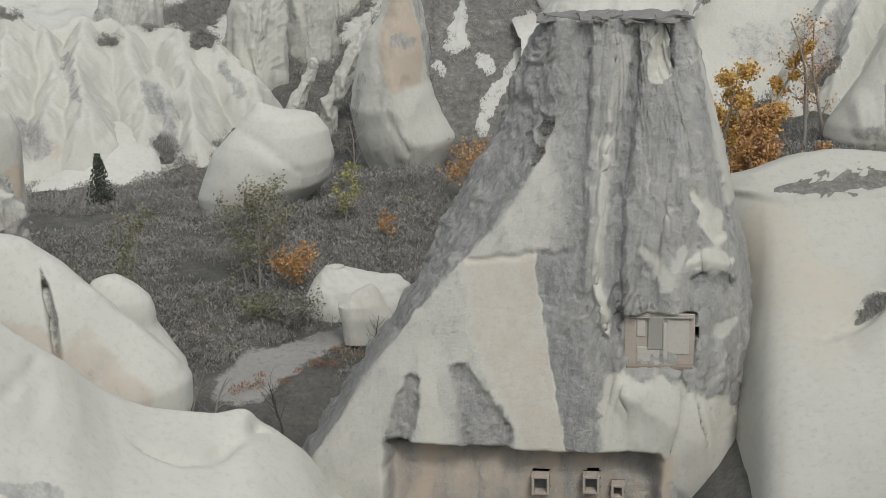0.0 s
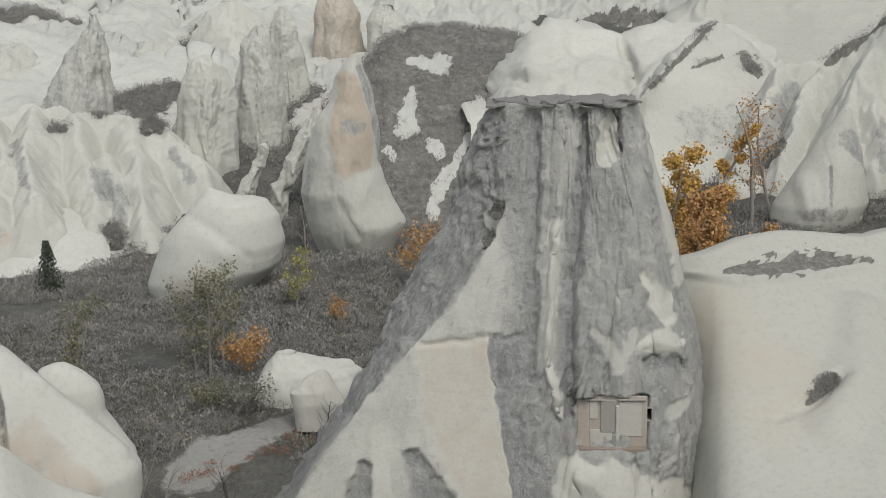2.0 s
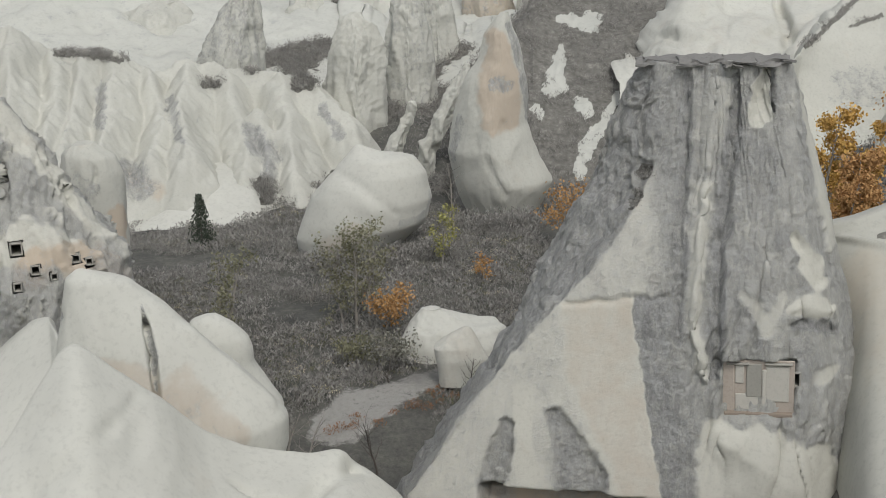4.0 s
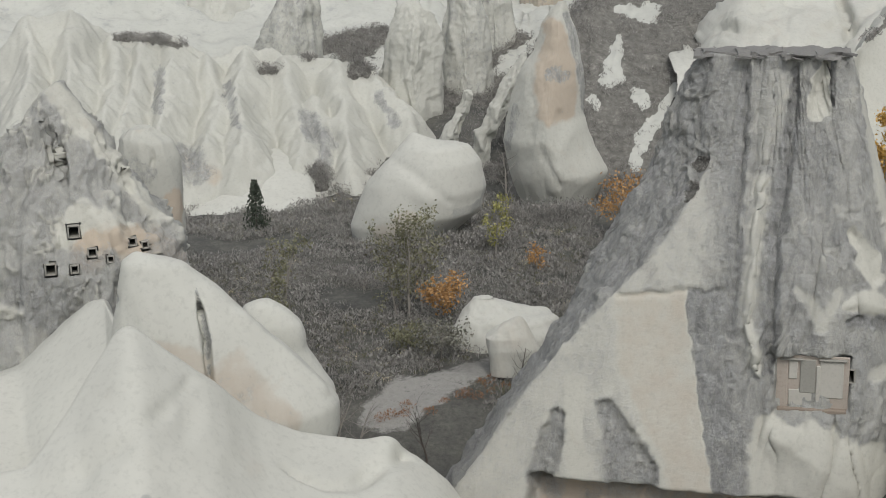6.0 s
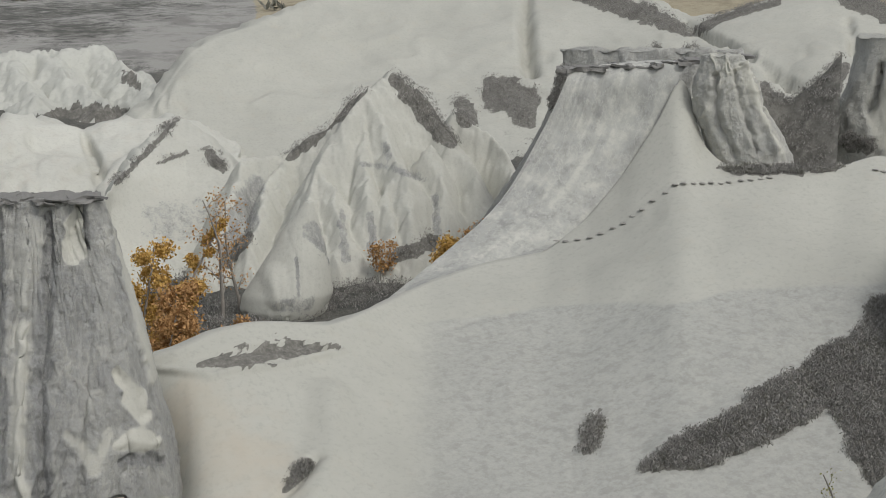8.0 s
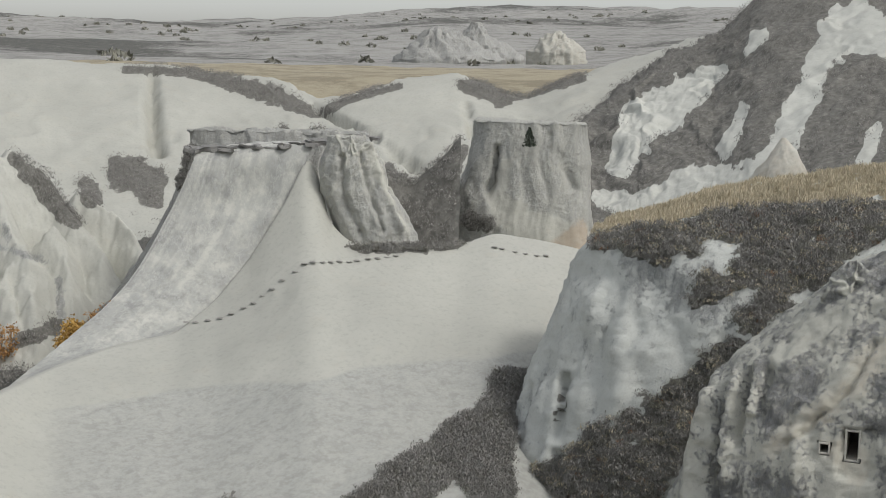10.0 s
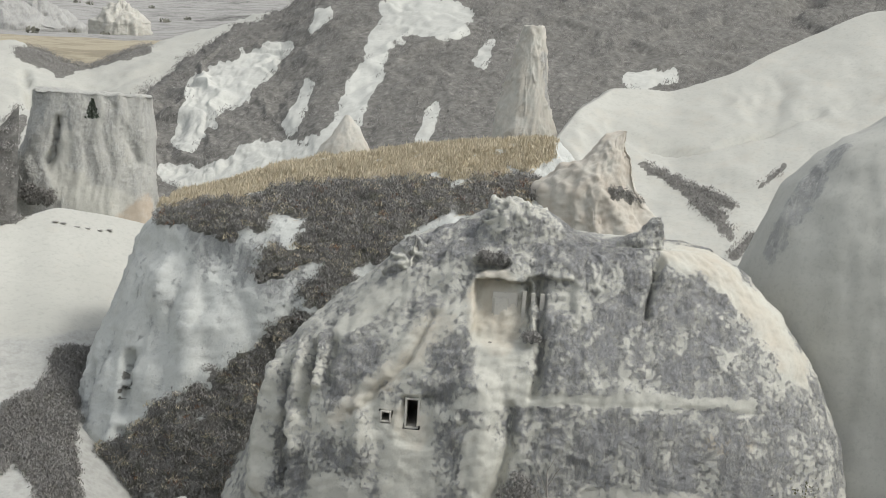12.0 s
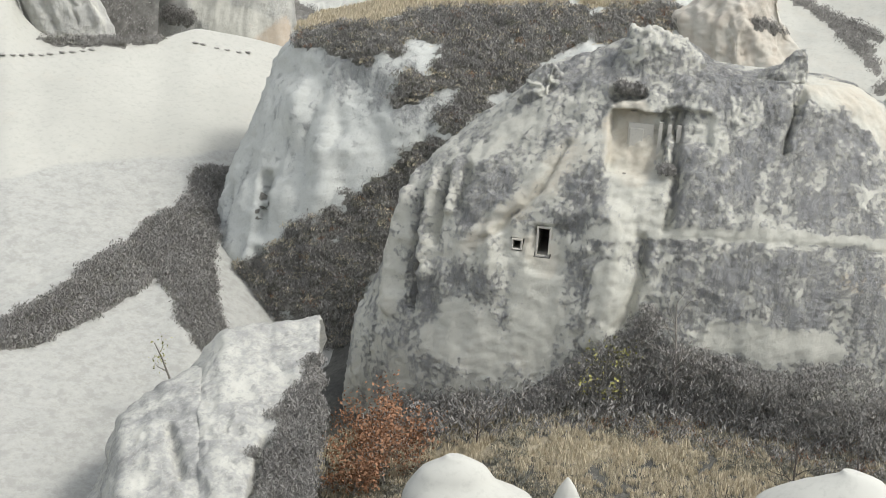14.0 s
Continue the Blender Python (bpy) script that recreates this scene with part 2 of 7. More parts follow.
def carve_profile(P, line, sharp):
    flat = np.asarray(P, float).reshape(-1, 3)
    L = np.array(line, float)
    best = np.full(len(flat), 1e9)
    for a, b in zip(L[:-1], L[1:]):
        d = b[:3] - a[:3]
        f = np.clip((flat - a[:3]) @ d / max(d @ d, 1e-9), 0, 1)
        dist = np.linalg.norm(flat - a[:3] - f[:, None] * d, axis=1)
        best = np.minimum(best, dist / np.maximum(a[3] + (b[3] - a[3]) * f, 0.05))
    return (np.clip(1 - best, 0, 1) ** sharp if sharp < 3 else step(1.0, 0.8, best)).reshape(np.asarray(P).shape[:-1])


def worley(p, seed=0):
    """Distance to the nearest of scattered points, and to the second nearest."""
    p = np.asarray(p, float)
    i = np.floor(p).astype(np.int64)
    f1, f2 = np.full(p.shape[:-1], 9.0), np.full(p.shape[:-1], 9.0)
    for a in (-1, 0, 1):
        for b in (-1, 0, 1):
            for c in (-1, 0, 1):
                j = i + np.array([a, b, c])
                o = np.stack([_hash(j[..., 0], j[..., 1], j[..., 2], seed + k) * 0.45 + 0.5 for k in (3, 5, 7)], -1)
                d = np.linalg.norm(j + o - p, axis=-1)
                f2 = np.minimum(f2, np.maximum(f1, d))
                f1 = np.minimum(f1, d)
    return f1, f2


def normals(P, wrap):
    du = np.roll(P, -1, 1) - np.roll(P, 1, 1) if wrap else np.gradient(P, axis=1)
    N = np.cross(du, np.gradient(P, axis=0))
    return N / np.maximum(np.linalg.norm(N, axis=-1, keepdims=True), 1e-6)


def bearings(P):
    """Bearing and rise of each point as seen from the lookout, at 3.3 to the degree."""
    d = np.asarray(P, float) - np.array(EYE)
    return np.stack([3.3 * np.degrees(np.arctan2(d[..., 0], d[..., 1])), 0 * d[..., 0], 3.3 * np.degrees(np.arctan2(d[..., 2], np.hypot(d[..., 0], d[..., 1])))], -1)


def paint_keys(paint):
    return tuple(paint or ()) or ("crust",)


def painted(P, paint):
    attrs = {}
    for k in ("crust", "stain", "brush", "straw"):
        if k not in paint_keys(paint):
            continue
        base, *zones = (paint or {}).get(k, (0.0,))
        v = np.full(P.shape[:-1], float(base))
        for i, zn in enumerate(zones):
            gain, line = zn[0], zn[1]
            soft, wob = (zn[2] if len(zn) > 2 else 0.5), (zn[3] if len(zn) > 3 else 0.65 if k == "brush" else 0.35)
            m = zone(P, line, soft, wob, i) if len(line[0]) == 4 else zone(bearings(P), [(3.3 * a, 0, 3.3 * e, 3.3 * r) for a, e, r in line], soft, wob, i)
            v = v * (1 - m) + gain * m
        attrs[k] = v
    return attrs


def rock(name, bearing, dist, left, right, depth=0.8, square=2.3, lean=0.0, rows=70, cols=110, mat=None, bumps=(0.5, 0.15), flute=0.3,
         front=None, paint=None, carve=(), soften=2, seed=1, size=0.12, parent=None, top=0.0, scallop=0.0, holes=(), sink=1.0, boxes=(), calm=0.6, grassy=False, taper=0.0,
         tones=None, grooves=()):
    """A solid rock. left and right give its outline (sideways, height) on an upright plane across the bearing, dist metres off;
    its cross-section is a rounded oblong, depth times as deep as it is wide."""
    left, right = sorted(left, key=lambda p: p[1]), sorted(right, key=lambda p: p[1])
    z0, z1 = min(left[0][1], right[0][1]) - sink, max(left[-1][1], right[-1][1])
    hs = np.linspace(0, 1, rows)
    z = z0 + (z1 - z0) * (1 - (1 - hs) ** 1.15)
    xl = smooth_line(np.interp(z, [p[1] for p in left], [p[0] for p in left]), soften)
    xr = smooth_line(np.interp(z, [p[1] for p in right], [p[0] for p in right]), soften)
    th = np.linspace(0, 2 * np.pi, cols, endpoint=False)
    th = th + 0.28 * np.sin(2 * th)
    c, s = np.cos(th), np.sin(th)
    cx, sy = np.sign(c) * np.abs(c) ** (2 / square), np.sign(s) * np.abs(s) ** (2 / square)
    mid, half = (xl + xr) / 2, np.maximum((xr - xl) / 2, 0.03)
    X = mid[:, None] + half[:, None] * cx[None]
    Y = half[:, None] * depth * sy[None]
    if front is not None:
        Y = np.where(s[None] < 0, -half[:, None] * depth * front((cx[None] + 1) / 2 + 0 * X, z[:, None] + 0 * X), Y)
    Y = Y * (1 - taper * step(0.55, 1.0, hs)[:, None]) + lean * (z[:, None] - z0)
    Z = np.repeat(z[:, None], cols, 1)
    caps = []
    for f in (0.9, 0.75, 0.5, 0.25):
        caps.append((mid[-1] + (X[-1] - mid[-1]) * f, Y[-1].mean() + (Y[-1] - Y[-1].mean()) * f, np.full(cols, z1 + top * (1 - f * f))))
    X, Y, Z = (np.vstack([A] + [q[k][None] for q in caps]) for k, A in enumerate((X, Y, Z)))
    P = np.stack([X, Y, Z], -1)
    N = normals(P, True)
    flat = np.stack([X, 0 * X, Z], -1)
    facing = s[None] < 0.05
    flat = flat + 0.22 * np.stack([fbm(flat * 0.9, 3, 61), 0 * X, fbm(flat * 0.9, 3, 67)], -1)
    for amount, line, *sh in grooves:
        P = P + N * (amount * facing * carve_profile(flat, [(a, 0, c, r) for a, c, r in line], sh[0] if sh else 1.2))[..., None]
    across = np.clip((X - np.concatenate([xl, np.full(4, xl[-1])])[:, None]) / np.concatenate([2 * half, np.full(4, 2 * half[-1])])[:, None], 0, 1)
    toned = tones(across, flat, facing) if tones else {}
    w = np.minimum(1.0, half / max(half.max() * 0.3, 1e-3))
    w = np.concatenate([w, np.full(4, w[-1])])[:, None]
    q = P + np.array([bearing * 3.1, dist, seed * 31.7])
    warp = q + 1.2 * np.stack([fbm(q * 0.12, 2, 51), fbm(q * 0.12, 2, 57), 0 * X], -1)
    disp = bumps[0] * fbm(q * size, 3, seed) + bumps[1] * (0.6 * ridged(q * np.array([size * 7, size * 7, size * 3]), 3, seed + 9) + 0.5 * fbm(q * size * 20, 2, seed + 11)) + flute * ridged(warp * np.array([size * 2.5, size * 2.5, size * 0.18]), 3, seed + 5)
    if scallop:
        f1, f2 = worley(q * np.array([0.5, 0.5, 0.24]) + 0.5 * np.stack([fbm(q * 0.35, 3, 3), fbm(q * 0.35, 3, 13), fbm(q * 0.35, 3, 23)], -1), seed)
        brim = step(0.10, 0.0, f2 - f1) * step(-0.15, 0.2, fbm(q * 0.3, 2, 33))
        disp = disp + scallop * (0.5 - f1) + scallop * (0.5 if tones else 0.9) * brim
    disp = disp - disp.mean()
    b = radians(bearing)

    def placed(A):
        return np.stack([A[..., 0] * math.cos(b) + (A[..., 1] + dist) * math.sin(b), -A[..., 0] * math.sin(b) + (A[..., 1] + dist) * math.cos(b), A[..., 2]], -1)

    rough = calm + (1.2 - calm) * np.clip(painted(placed(P), {"crust": paint["crust"]})["crust"] * 1.4, 0, 1) if paint and len(paint.get("crust", ())) > 1 else 1.0
    if toned:
        rough = calm + (1.2 - calm) * np.clip(toned["rough"], 0, 1.9)
    P = placed(P + N * (disp * w * rough)[..., None])
    for amount, line, *sh in carve:
        P = P + normals(P, True) * (amount * carve_profile(P, line, sh[0] if sh else 1.2))[..., None]
    for (bx, by, bz, _), hw, hh, deep, edge in boxes:
        d = P - np.array([bx, by, bz])
        side = d[..., 0] * math.cos(b) - d[..., 1] * math.sin(b) + 0.12 * fbm(P * 0.8, 2, 3)
        up = d[..., 2] + 0.12 * fbm(P * 0.8 + 7, 2, 3)
        ahead = d[..., 0] * math.sin(b) + d[..., 1] * math.cos(b)
        m = step(hw + edge, hw - edge, np.abs(side)) * step(hh + edge, hh - edge, np.abs(up)) * (np.abs(ahead) < 8)
        P = P + (m * deep)[..., None] * np.array([math.sin(b), math.cos(b), 0])
    attrs = {k: v.ravel() for k, v in painted(P, paint).items()}
    attrs.update({k: v.ravel() for k, v in toned.items() if k != "rough"})
    if scallop and "crust" in attrs:
        attrs["crust"] = attrs["crust"] * (1 - (0.25 if tones else 0.6) * brim.ravel())
    if grassy:
        attrs["straw"] = np.maximum(attrs["straw"], step(0.88, 0.97, normals(P, True)[..., 2]).ravel())
    n = P.shape[0] * cols
    F = grid_faces(P.shape[0], cols, True)
    if holes:
        ctr = P.reshape(-1, 3)[F].mean(1)
        keep = np.ones(len(F), bool)
        for hx, hy, hz, w_, h_ in holes:
            d = ctr - np.array([hx, hy, hz])
            side = d[:, 0] * math.cos(b) - d[:, 1] * math.sin(b)
            deep = d[:, 0] * math.sin(b) + d[:, 1] * math.cos(b)
            keep &= ~((np.abs(side) < w_ / 2 + 0.1) & (np.abs(d[:, 2]) < h_ / 2 + 0.1) & (np.abs(deep) < 2.5))
        F = F[keep]
    m = np.arange(cols // 2 - 1)
    lid = np.stack([n - cols + m, n - cols + m + 1, n - 2 - m, n - 1 - m], -1)
    return mesh_object(name, P.reshape(-1, 3), np.vstack([F, lid]), mat or mat_tuff, attrs, parent=parent)


def resample(pts, n, smooth=3):
    pts = np.array(pts, float)
    a = np.concatenate([[0], np.cumsum(np.linalg.norm(np.diff(pts[:, :2], axis=0), axis=1) + 0.3 * np.abs(np.diff(pts[:, 2])))])
    u = np.linspace(0, a[-1], n)
    out = np.stack([np.interp(u, a, pts[:, k]) for k in range(3)], -1)
    for _ in range(smooth):
        out[1:-1] = 0.25 * out[:-2] + 0.5 * out[1:-1] + 0.25 * out[2:]
    return out


def slope(name, crest, near, curve=1.0, back=25.0, drop=None, cols=160, rows=70, bumps=(0.6, 0.1), gully=0.5, gullies=0.15, mat=None,
          paint=None, carve=(), soften=3, seed=2, size=0.08, skew=0.0, parent=None, crestrough=0.0, tones=None, peak=None, sharp=9):
    """A hillside that climbs from its foot, near metres from the origin (one distance, or one for each crest point), to its crest line; the far side falls
    back to the ground. curve over 1 is hollow, under 1 bulging."""
    c = np.array(crest, float)
    near = np.full(len(c), near, float) if np.isscalar(near) else np.array(near, float)
    f = c.copy()
    f[:, :2] *= (near / np.linalg.norm(c[:, :2], axis=1))[:, None]
    B = resample(np.concatenate([c, near[:, None]], 1)[:, :3], cols, soften)
    a = np.concatenate([[0], np.cumsum(np.linalg.norm(np.diff(c[:, :2], axis=0), axis=1) + 0.3 * np.abs(np.diff(c[:, 2])))])
    nr = smooth_line(np.interp(np.linspace(0, a[-1], cols), a, near), max(12, soften * 3))
    A = B.copy()
    A[:, :2] *= (nr / np.linalg.norm(B[:, :2], axis=1))[:, None]
    A[:, 2] = ground_z(A[:, 0], A[:, 1]) - 1.5
    jag = crestrough * fbm(B * 0.35, 4, seed + 21)
    lift = smooth_line(np.interp(np.linspace(0, a[-1], cols), a, peak), soften) if peak is not None else 0 * jag
    v = np.linspace(0, 1, rows)[:, None, None]
    P = A[None] * (1 - v) + B[None] * v
    P[..., 2] = A[None, :, 2] + (B[None, :, 2] - A[None, :, 2]) * (v[..., 0] ** curve) + jag[None] * v[..., 0] ** 14 + lift[None] * v[..., 0] ** sharp
    B[:, 2] += jag + lift
    away = B[:, :2] / np.linalg.norm(B[:, :2], axis=1, keepdims=True)
    nb, far = 14, []
    E = B.copy()
    E[:, :2] += away * back
    E[:, 2] = np.minimum(ground_z(E[:, 0], E[:, 1]) - 1.5, B[:, 2] - 0.5) if drop is None else B[:, 2] - drop
    for k in range(1, nb + 1):
        g = k / nb
        q = B * (1 - g) + E * g
        q[:, 2] = B[:, 2] + (E[:, 2] - B[:, 2]) * g ** 1.5
        far.append(q)
    P = np.concatenate([P, np.array(far)], 0)
    vv = np.concatenate([np.linspace(0, 1, rows), 1 + np.arange(1, nb + 1) / nb])[:, None]
    N = normals(P, False)
    N *= np.where(N[..., 2:3] < 0, -1, 1)
    uu = np.concatenate([[0], np.cumsum(np.linalg.norm(np.diff(B[:, :2], axis=0), axis=1))])[None] + 0 * vv
    amp = np.sin(np.clip(vv, 0, 1) * np.pi * 0.5) * (1 - 0.75 * np.exp(-((vv - 1) / 0.12) ** 2))
    wind = 1.6 * fbm(P * 0.05, 3, seed + 31)
    lines = np.stack([uu * gullies + skew * vv + wind, vv * 0.6 + 0 * uu, 0 * uu + seed], -1)
    disp = gully * ridged(lines, 2, seed) * amp + bumps[0] * fbm(P * size, 4, seed + 3) * amp + bumps[1] * ridged(P * size * 6, 3, seed + 7)
    P = P + N * disp[..., None]
    for amount, line, *sh in carve:
        M = normals(P, False)
        M *= np.where(M[..., 2:3] < 0, -1, 1)
        P = P + M * (amount * carve_profile(P, line, sh[0] if sh else 1.2))[..., None]
    attrs = {k: q.ravel() for k, q in painted(P, paint).items()}
    if tones:
        attrs.update({k: q.ravel() for k, q in tones(P, attrs).items()})
    return mesh_object(name, P.reshape(-1, 3), grid_faces(P.shape[0], P.shape[1]), mat or mat_tuff, attrs, parent=parent)


def badlands(name, ribs, across, away, cols, rows, mat, k=1.4, flute=0.35, bumps=0.5, paint=None, seed=4, floor=-2.0, warp=0.8, tones=None, parent=None):
    """Eroded rock whose sharp ribs run down from a crest: the ground drops k metres a metre to both sides of every rib, with creases where two flanks meet."""
    A, R = np.meshgrid(np.radians(np.linspace(*across, cols)), np.linspace(*away, rows))
    x, y = R * np.sin(A), R * np.cos(A)
    q = np.stack([x, y, 0 * x], -1)
    wx, wy = x + warp * fbm(q * 0.16, 4, seed), y + warp * fbm(q * 0.16, 4, seed + 9)
    z = ground_z(x.ravel(), y.ravel()).reshape(x.shape) + floor
    for n, rib in enumerate(ribs):
        for a, b in zip(rib[:-1], rib[1:]):
            dx, dy = b[0] - a[0], b[1] - a[1]
            f = np.clip(((wx - a[0]) * dx + (wy - a[1]) * dy) / max(dx * dx + dy * dy, 1e-6), 0, 1)
            d = np.hypot(wx - a[0] - f * dx, wy - a[1] - f * dy)
            h = a[2] + (b[2] - a[2]) * f - k * (np.sqrt(d * d + 0.12) - 0.35) - 0.035 * d * d
            z = np.maximum(z, h)
    up = np.stack([x * 0.55, y * 0.55, z * 0.05], -1)
    z = z + flute * (ridged(up, 3, seed + 2) - 0.6) + bumps * fbm(np.stack([x, y, z], -1) * 0.22, 4, seed + 5)
    P = np.stack([x, y, z], -1)
    attrs = {key: v.ravel() for key, v in painted(P, paint).items()}
    if tones:
        attrs.update({key: v.ravel() for key, v in tones(P, attrs).items()})
    return mesh_object(name, P.reshape(-1, 3), grid_faces(rows, cols), mat, attrs, parent=parent)


def loft(name, stations, rows, cols, mat, crust=None, flutes=0.3, count=14, bumps=0.1, seed=3, parent=None, stain=0.1):
    """A face drawn through level lines from its rim to its foot, smooth both ways, with flutes that run down from the rim."""
    S = np.array(stations, float)

    def spread(A, n):
        k = len(A)
        u = np.linspace(0, k - 1.0001, n)
        i = u.astype(int)
        f = (u - i).reshape(-1, *([1] * (A.ndim - 1)))
        q = [A[np.clip(i + d, 0, k - 1)] for d in (-1, 0, 1, 2)]
        return 0.5 * (2 * q[1] + (q[2] - q[0]) * f + (2 * q[0] - 5 * q[1] + 4 * q[2] - q[3]) * f ** 2 + (3 * q[1] - q[0] - 3 * q[2] + q[3]) * f ** 3)

    P = spread(np.swapaxes(spread(np.swapaxes(S, 0, 1), cols), 0, 1), rows)
    v, u = np.meshgrid(np.linspace(0, 1, rows), np.linspace(0, 1, cols), indexing="ij")
    N = -normals(P, False)
    N *= np.where((N * P).sum(-1, keepdims=True) > 0, -1, 1)
    q = np.stack([u * count, v * 1.2, 0 * u + seed], -1)
    low = 1 - step(0.35, 0.8, v)
    P = P + N * (flutes * low * (0.6 * ridged(q, 2, seed) - 0.3) + bumps * fbm(P * 0.5, 3, seed))[..., None]
    tone = 0.52 + 0.10 * low * fbm(q * np.array([1.6, 0.6, 1]), 2, seed + 8) if crust is None else crust(u, v)
    return mesh_object(name, P.reshape(-1, 3), grid_faces(rows, cols), mat, {"crust": tone.ravel(), "stain": (stain + 0 * u).ravel()}, parent=parent)


# ---- ground: one sheet out to the horizon ----
GROUND = {
    -60: ((0, 57), (14, 49), (35, 32), (70, 16), (110, 17), (150, 19), (175, 18), (220, 28), (300, 37), (420, 48), (800, 70), (1600, 100), (3200, 150), (4500, 160)),
    -8: ((0, 57), (14, 49), (35, 32), (70, 14), (100, 15), (112, 18), (150, 19.5), (175, 18), (220, 28), (300, 37), (420, 48), (800, 70), (1600, 100), (3200, 150)),
    6: ((0, 57), (14, 49), (35, 32), (70, 12), (95, 9), (112, 16), (150, 20), (175, 20), (220, 28), (300, 37), (420, 48), (800, 70), (1600, 100), (3200, 150)),
    13: ((0, 57), (14, 49), (35, 34), (70, 20), (85, 18), (112, 22), (140, 25), (160, 26), (220, 32), (300, 37), (420, 50), (800, 70), (1600, 100), (3200, 150)),
    25: ((0, 57), (14, 49), (35, 36), (70, 24), (85, 22), (112, 24), (145, 27), (160, 28), (220, 33), (300, 48), (350, 58), (800, 66), (1600, 95), (3200, 150), (4500, 172)),
    40: ((0, 57), (14, 49), (35, 38), (70, 23), (85, 21), (112, 22), (150, 29), (180, 33), (250, 40), (300, 52), (350, 59), (800, 68), (1600, 118), (3200, 205), (4500, 240)),
    55: ((0, 57), (14, 49), (35, 38), (70, 27), (85, 28), (95, 31), (120, 40), (180, 46), (250, 56), (300, 64), (350, 70), (800, 90), (1600, 130), (3200, 230)),
    100: ((0, 57), (14, 49), (35, 40), (70, 28), (85, 29), (95, 31), (120, 38), (180, 46), (250, 56), (300, 64), (350, 70), (800, 90), (1600, 110), (3200, 150)),
}


def ground_z(x, y):
    x, y = np.asarray(x, float), np.asarray(y, float)
    r, a = np.hypot(x, y), np.degrees(np.arctan2(x, y))
    keys = sorted(GROUND)
    zs = np.array([np.interp(r, [p[0] for p in GROUND[k]], [p[1] for p in GROUND[k]]) for k in keys])
    a = np.clip(a, keys[0], keys[-1])
    j = np.clip(np.searchsorted(keys, a) - 1, 0, len(keys) - 2)
    ka = np.array(keys, float)
    f = (a - ka[j]) / (ka[j + 1] - ka[j])
    f = f * f * (3 - 2 * f)
    z = np.take_along_axis(zs, j[None], 0)[0] * (1 - f) + np.take_along_axis(zs, j[None] + 1, 0)[0] * f
    p = np.stack([x, y, 0 * x], -1)
    amp = np.clip((r - 40) / 60, 0, 1)
    return z + amp * (0.7 * fbm(p * 0.05, 4, 4) + 0.12 * fbm(p * 0.6, 3, 8)) + np.clip((r - 500) / 1500, 0, 1) * 14 * fbm(p * 0.004, 5, 12)


def build_ground():
    az = np.concatenate([np.linspace(-180, -34, 40)[:-1], np.linspace(-34, 76, 340), np.linspace(76, 180, 30)[1:-1]])
    rr = np.concatenate([[2, 8, 14, 22, 35, 50, 62], np.linspace(70, 240, 230), 240 * (4600 / 240) ** (np.linspace(0, 1, 90)[1:])])
    A, R = np.meshgrid(np.radians(az), rr)
    x, y = R * np.sin(A), R * np.cos(A)
    z = ground_z(x.ravel(), y.ravel()).reshape(x.shape)
    V = np.stack([x, y, z], -1)
    n, m = len(rr), len(az)
    k = np.arange(m // 2 - 1)
    F = np.vstack([grid_faces(n, m, True), np.stack([k, k + 1, m - 2 - k, m - 1 - k], -1)])
    r, a = R.ravel(), np.degrees(A).ravel()
    W = V.reshape(-1, 3)
    # land beyond 330 m is coloured paler to stand for distance haze
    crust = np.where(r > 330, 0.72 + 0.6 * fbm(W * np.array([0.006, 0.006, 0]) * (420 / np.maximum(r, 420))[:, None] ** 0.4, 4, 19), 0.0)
    for line in DRY:
        crust = np.maximum(crust, 0.75 * zone(W, line, 1.0, 0.5))
    straw = np.where((r > 290) & (r < 520) & (a > 15) & (a < 50), 0.85, 0.0)
    for line in STRAW:
        straw = np.maximum(straw, 0.7 * zone(W, line, 1.0, 0.5))
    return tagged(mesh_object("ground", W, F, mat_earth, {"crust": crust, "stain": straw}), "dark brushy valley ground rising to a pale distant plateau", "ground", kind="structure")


# bare field below the boulder; straw grass below the cave rock
DRY = (((-17, 105.3, 16.7, 2.00), (-15.1, 108.6, 17.5, 2.72), (-11.3, 112.1, 18.1, 2.79), (-7.8, 115.2, 17.9, 2.14)), ((-24.3, 141.5, 19, 0.81), (-15.7, 142.6, 19.2, 0.81)))
STRAW = (((64.7, 53.8, 26.2, 1.40), (66.8, 46.9, 27.9, 1.86), (72.4, 42.7, 28.3, 2.08), (78.9, 38.8, 29, 1.80), (83.6, 34.9, 29.9, 1.84)),)
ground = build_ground()


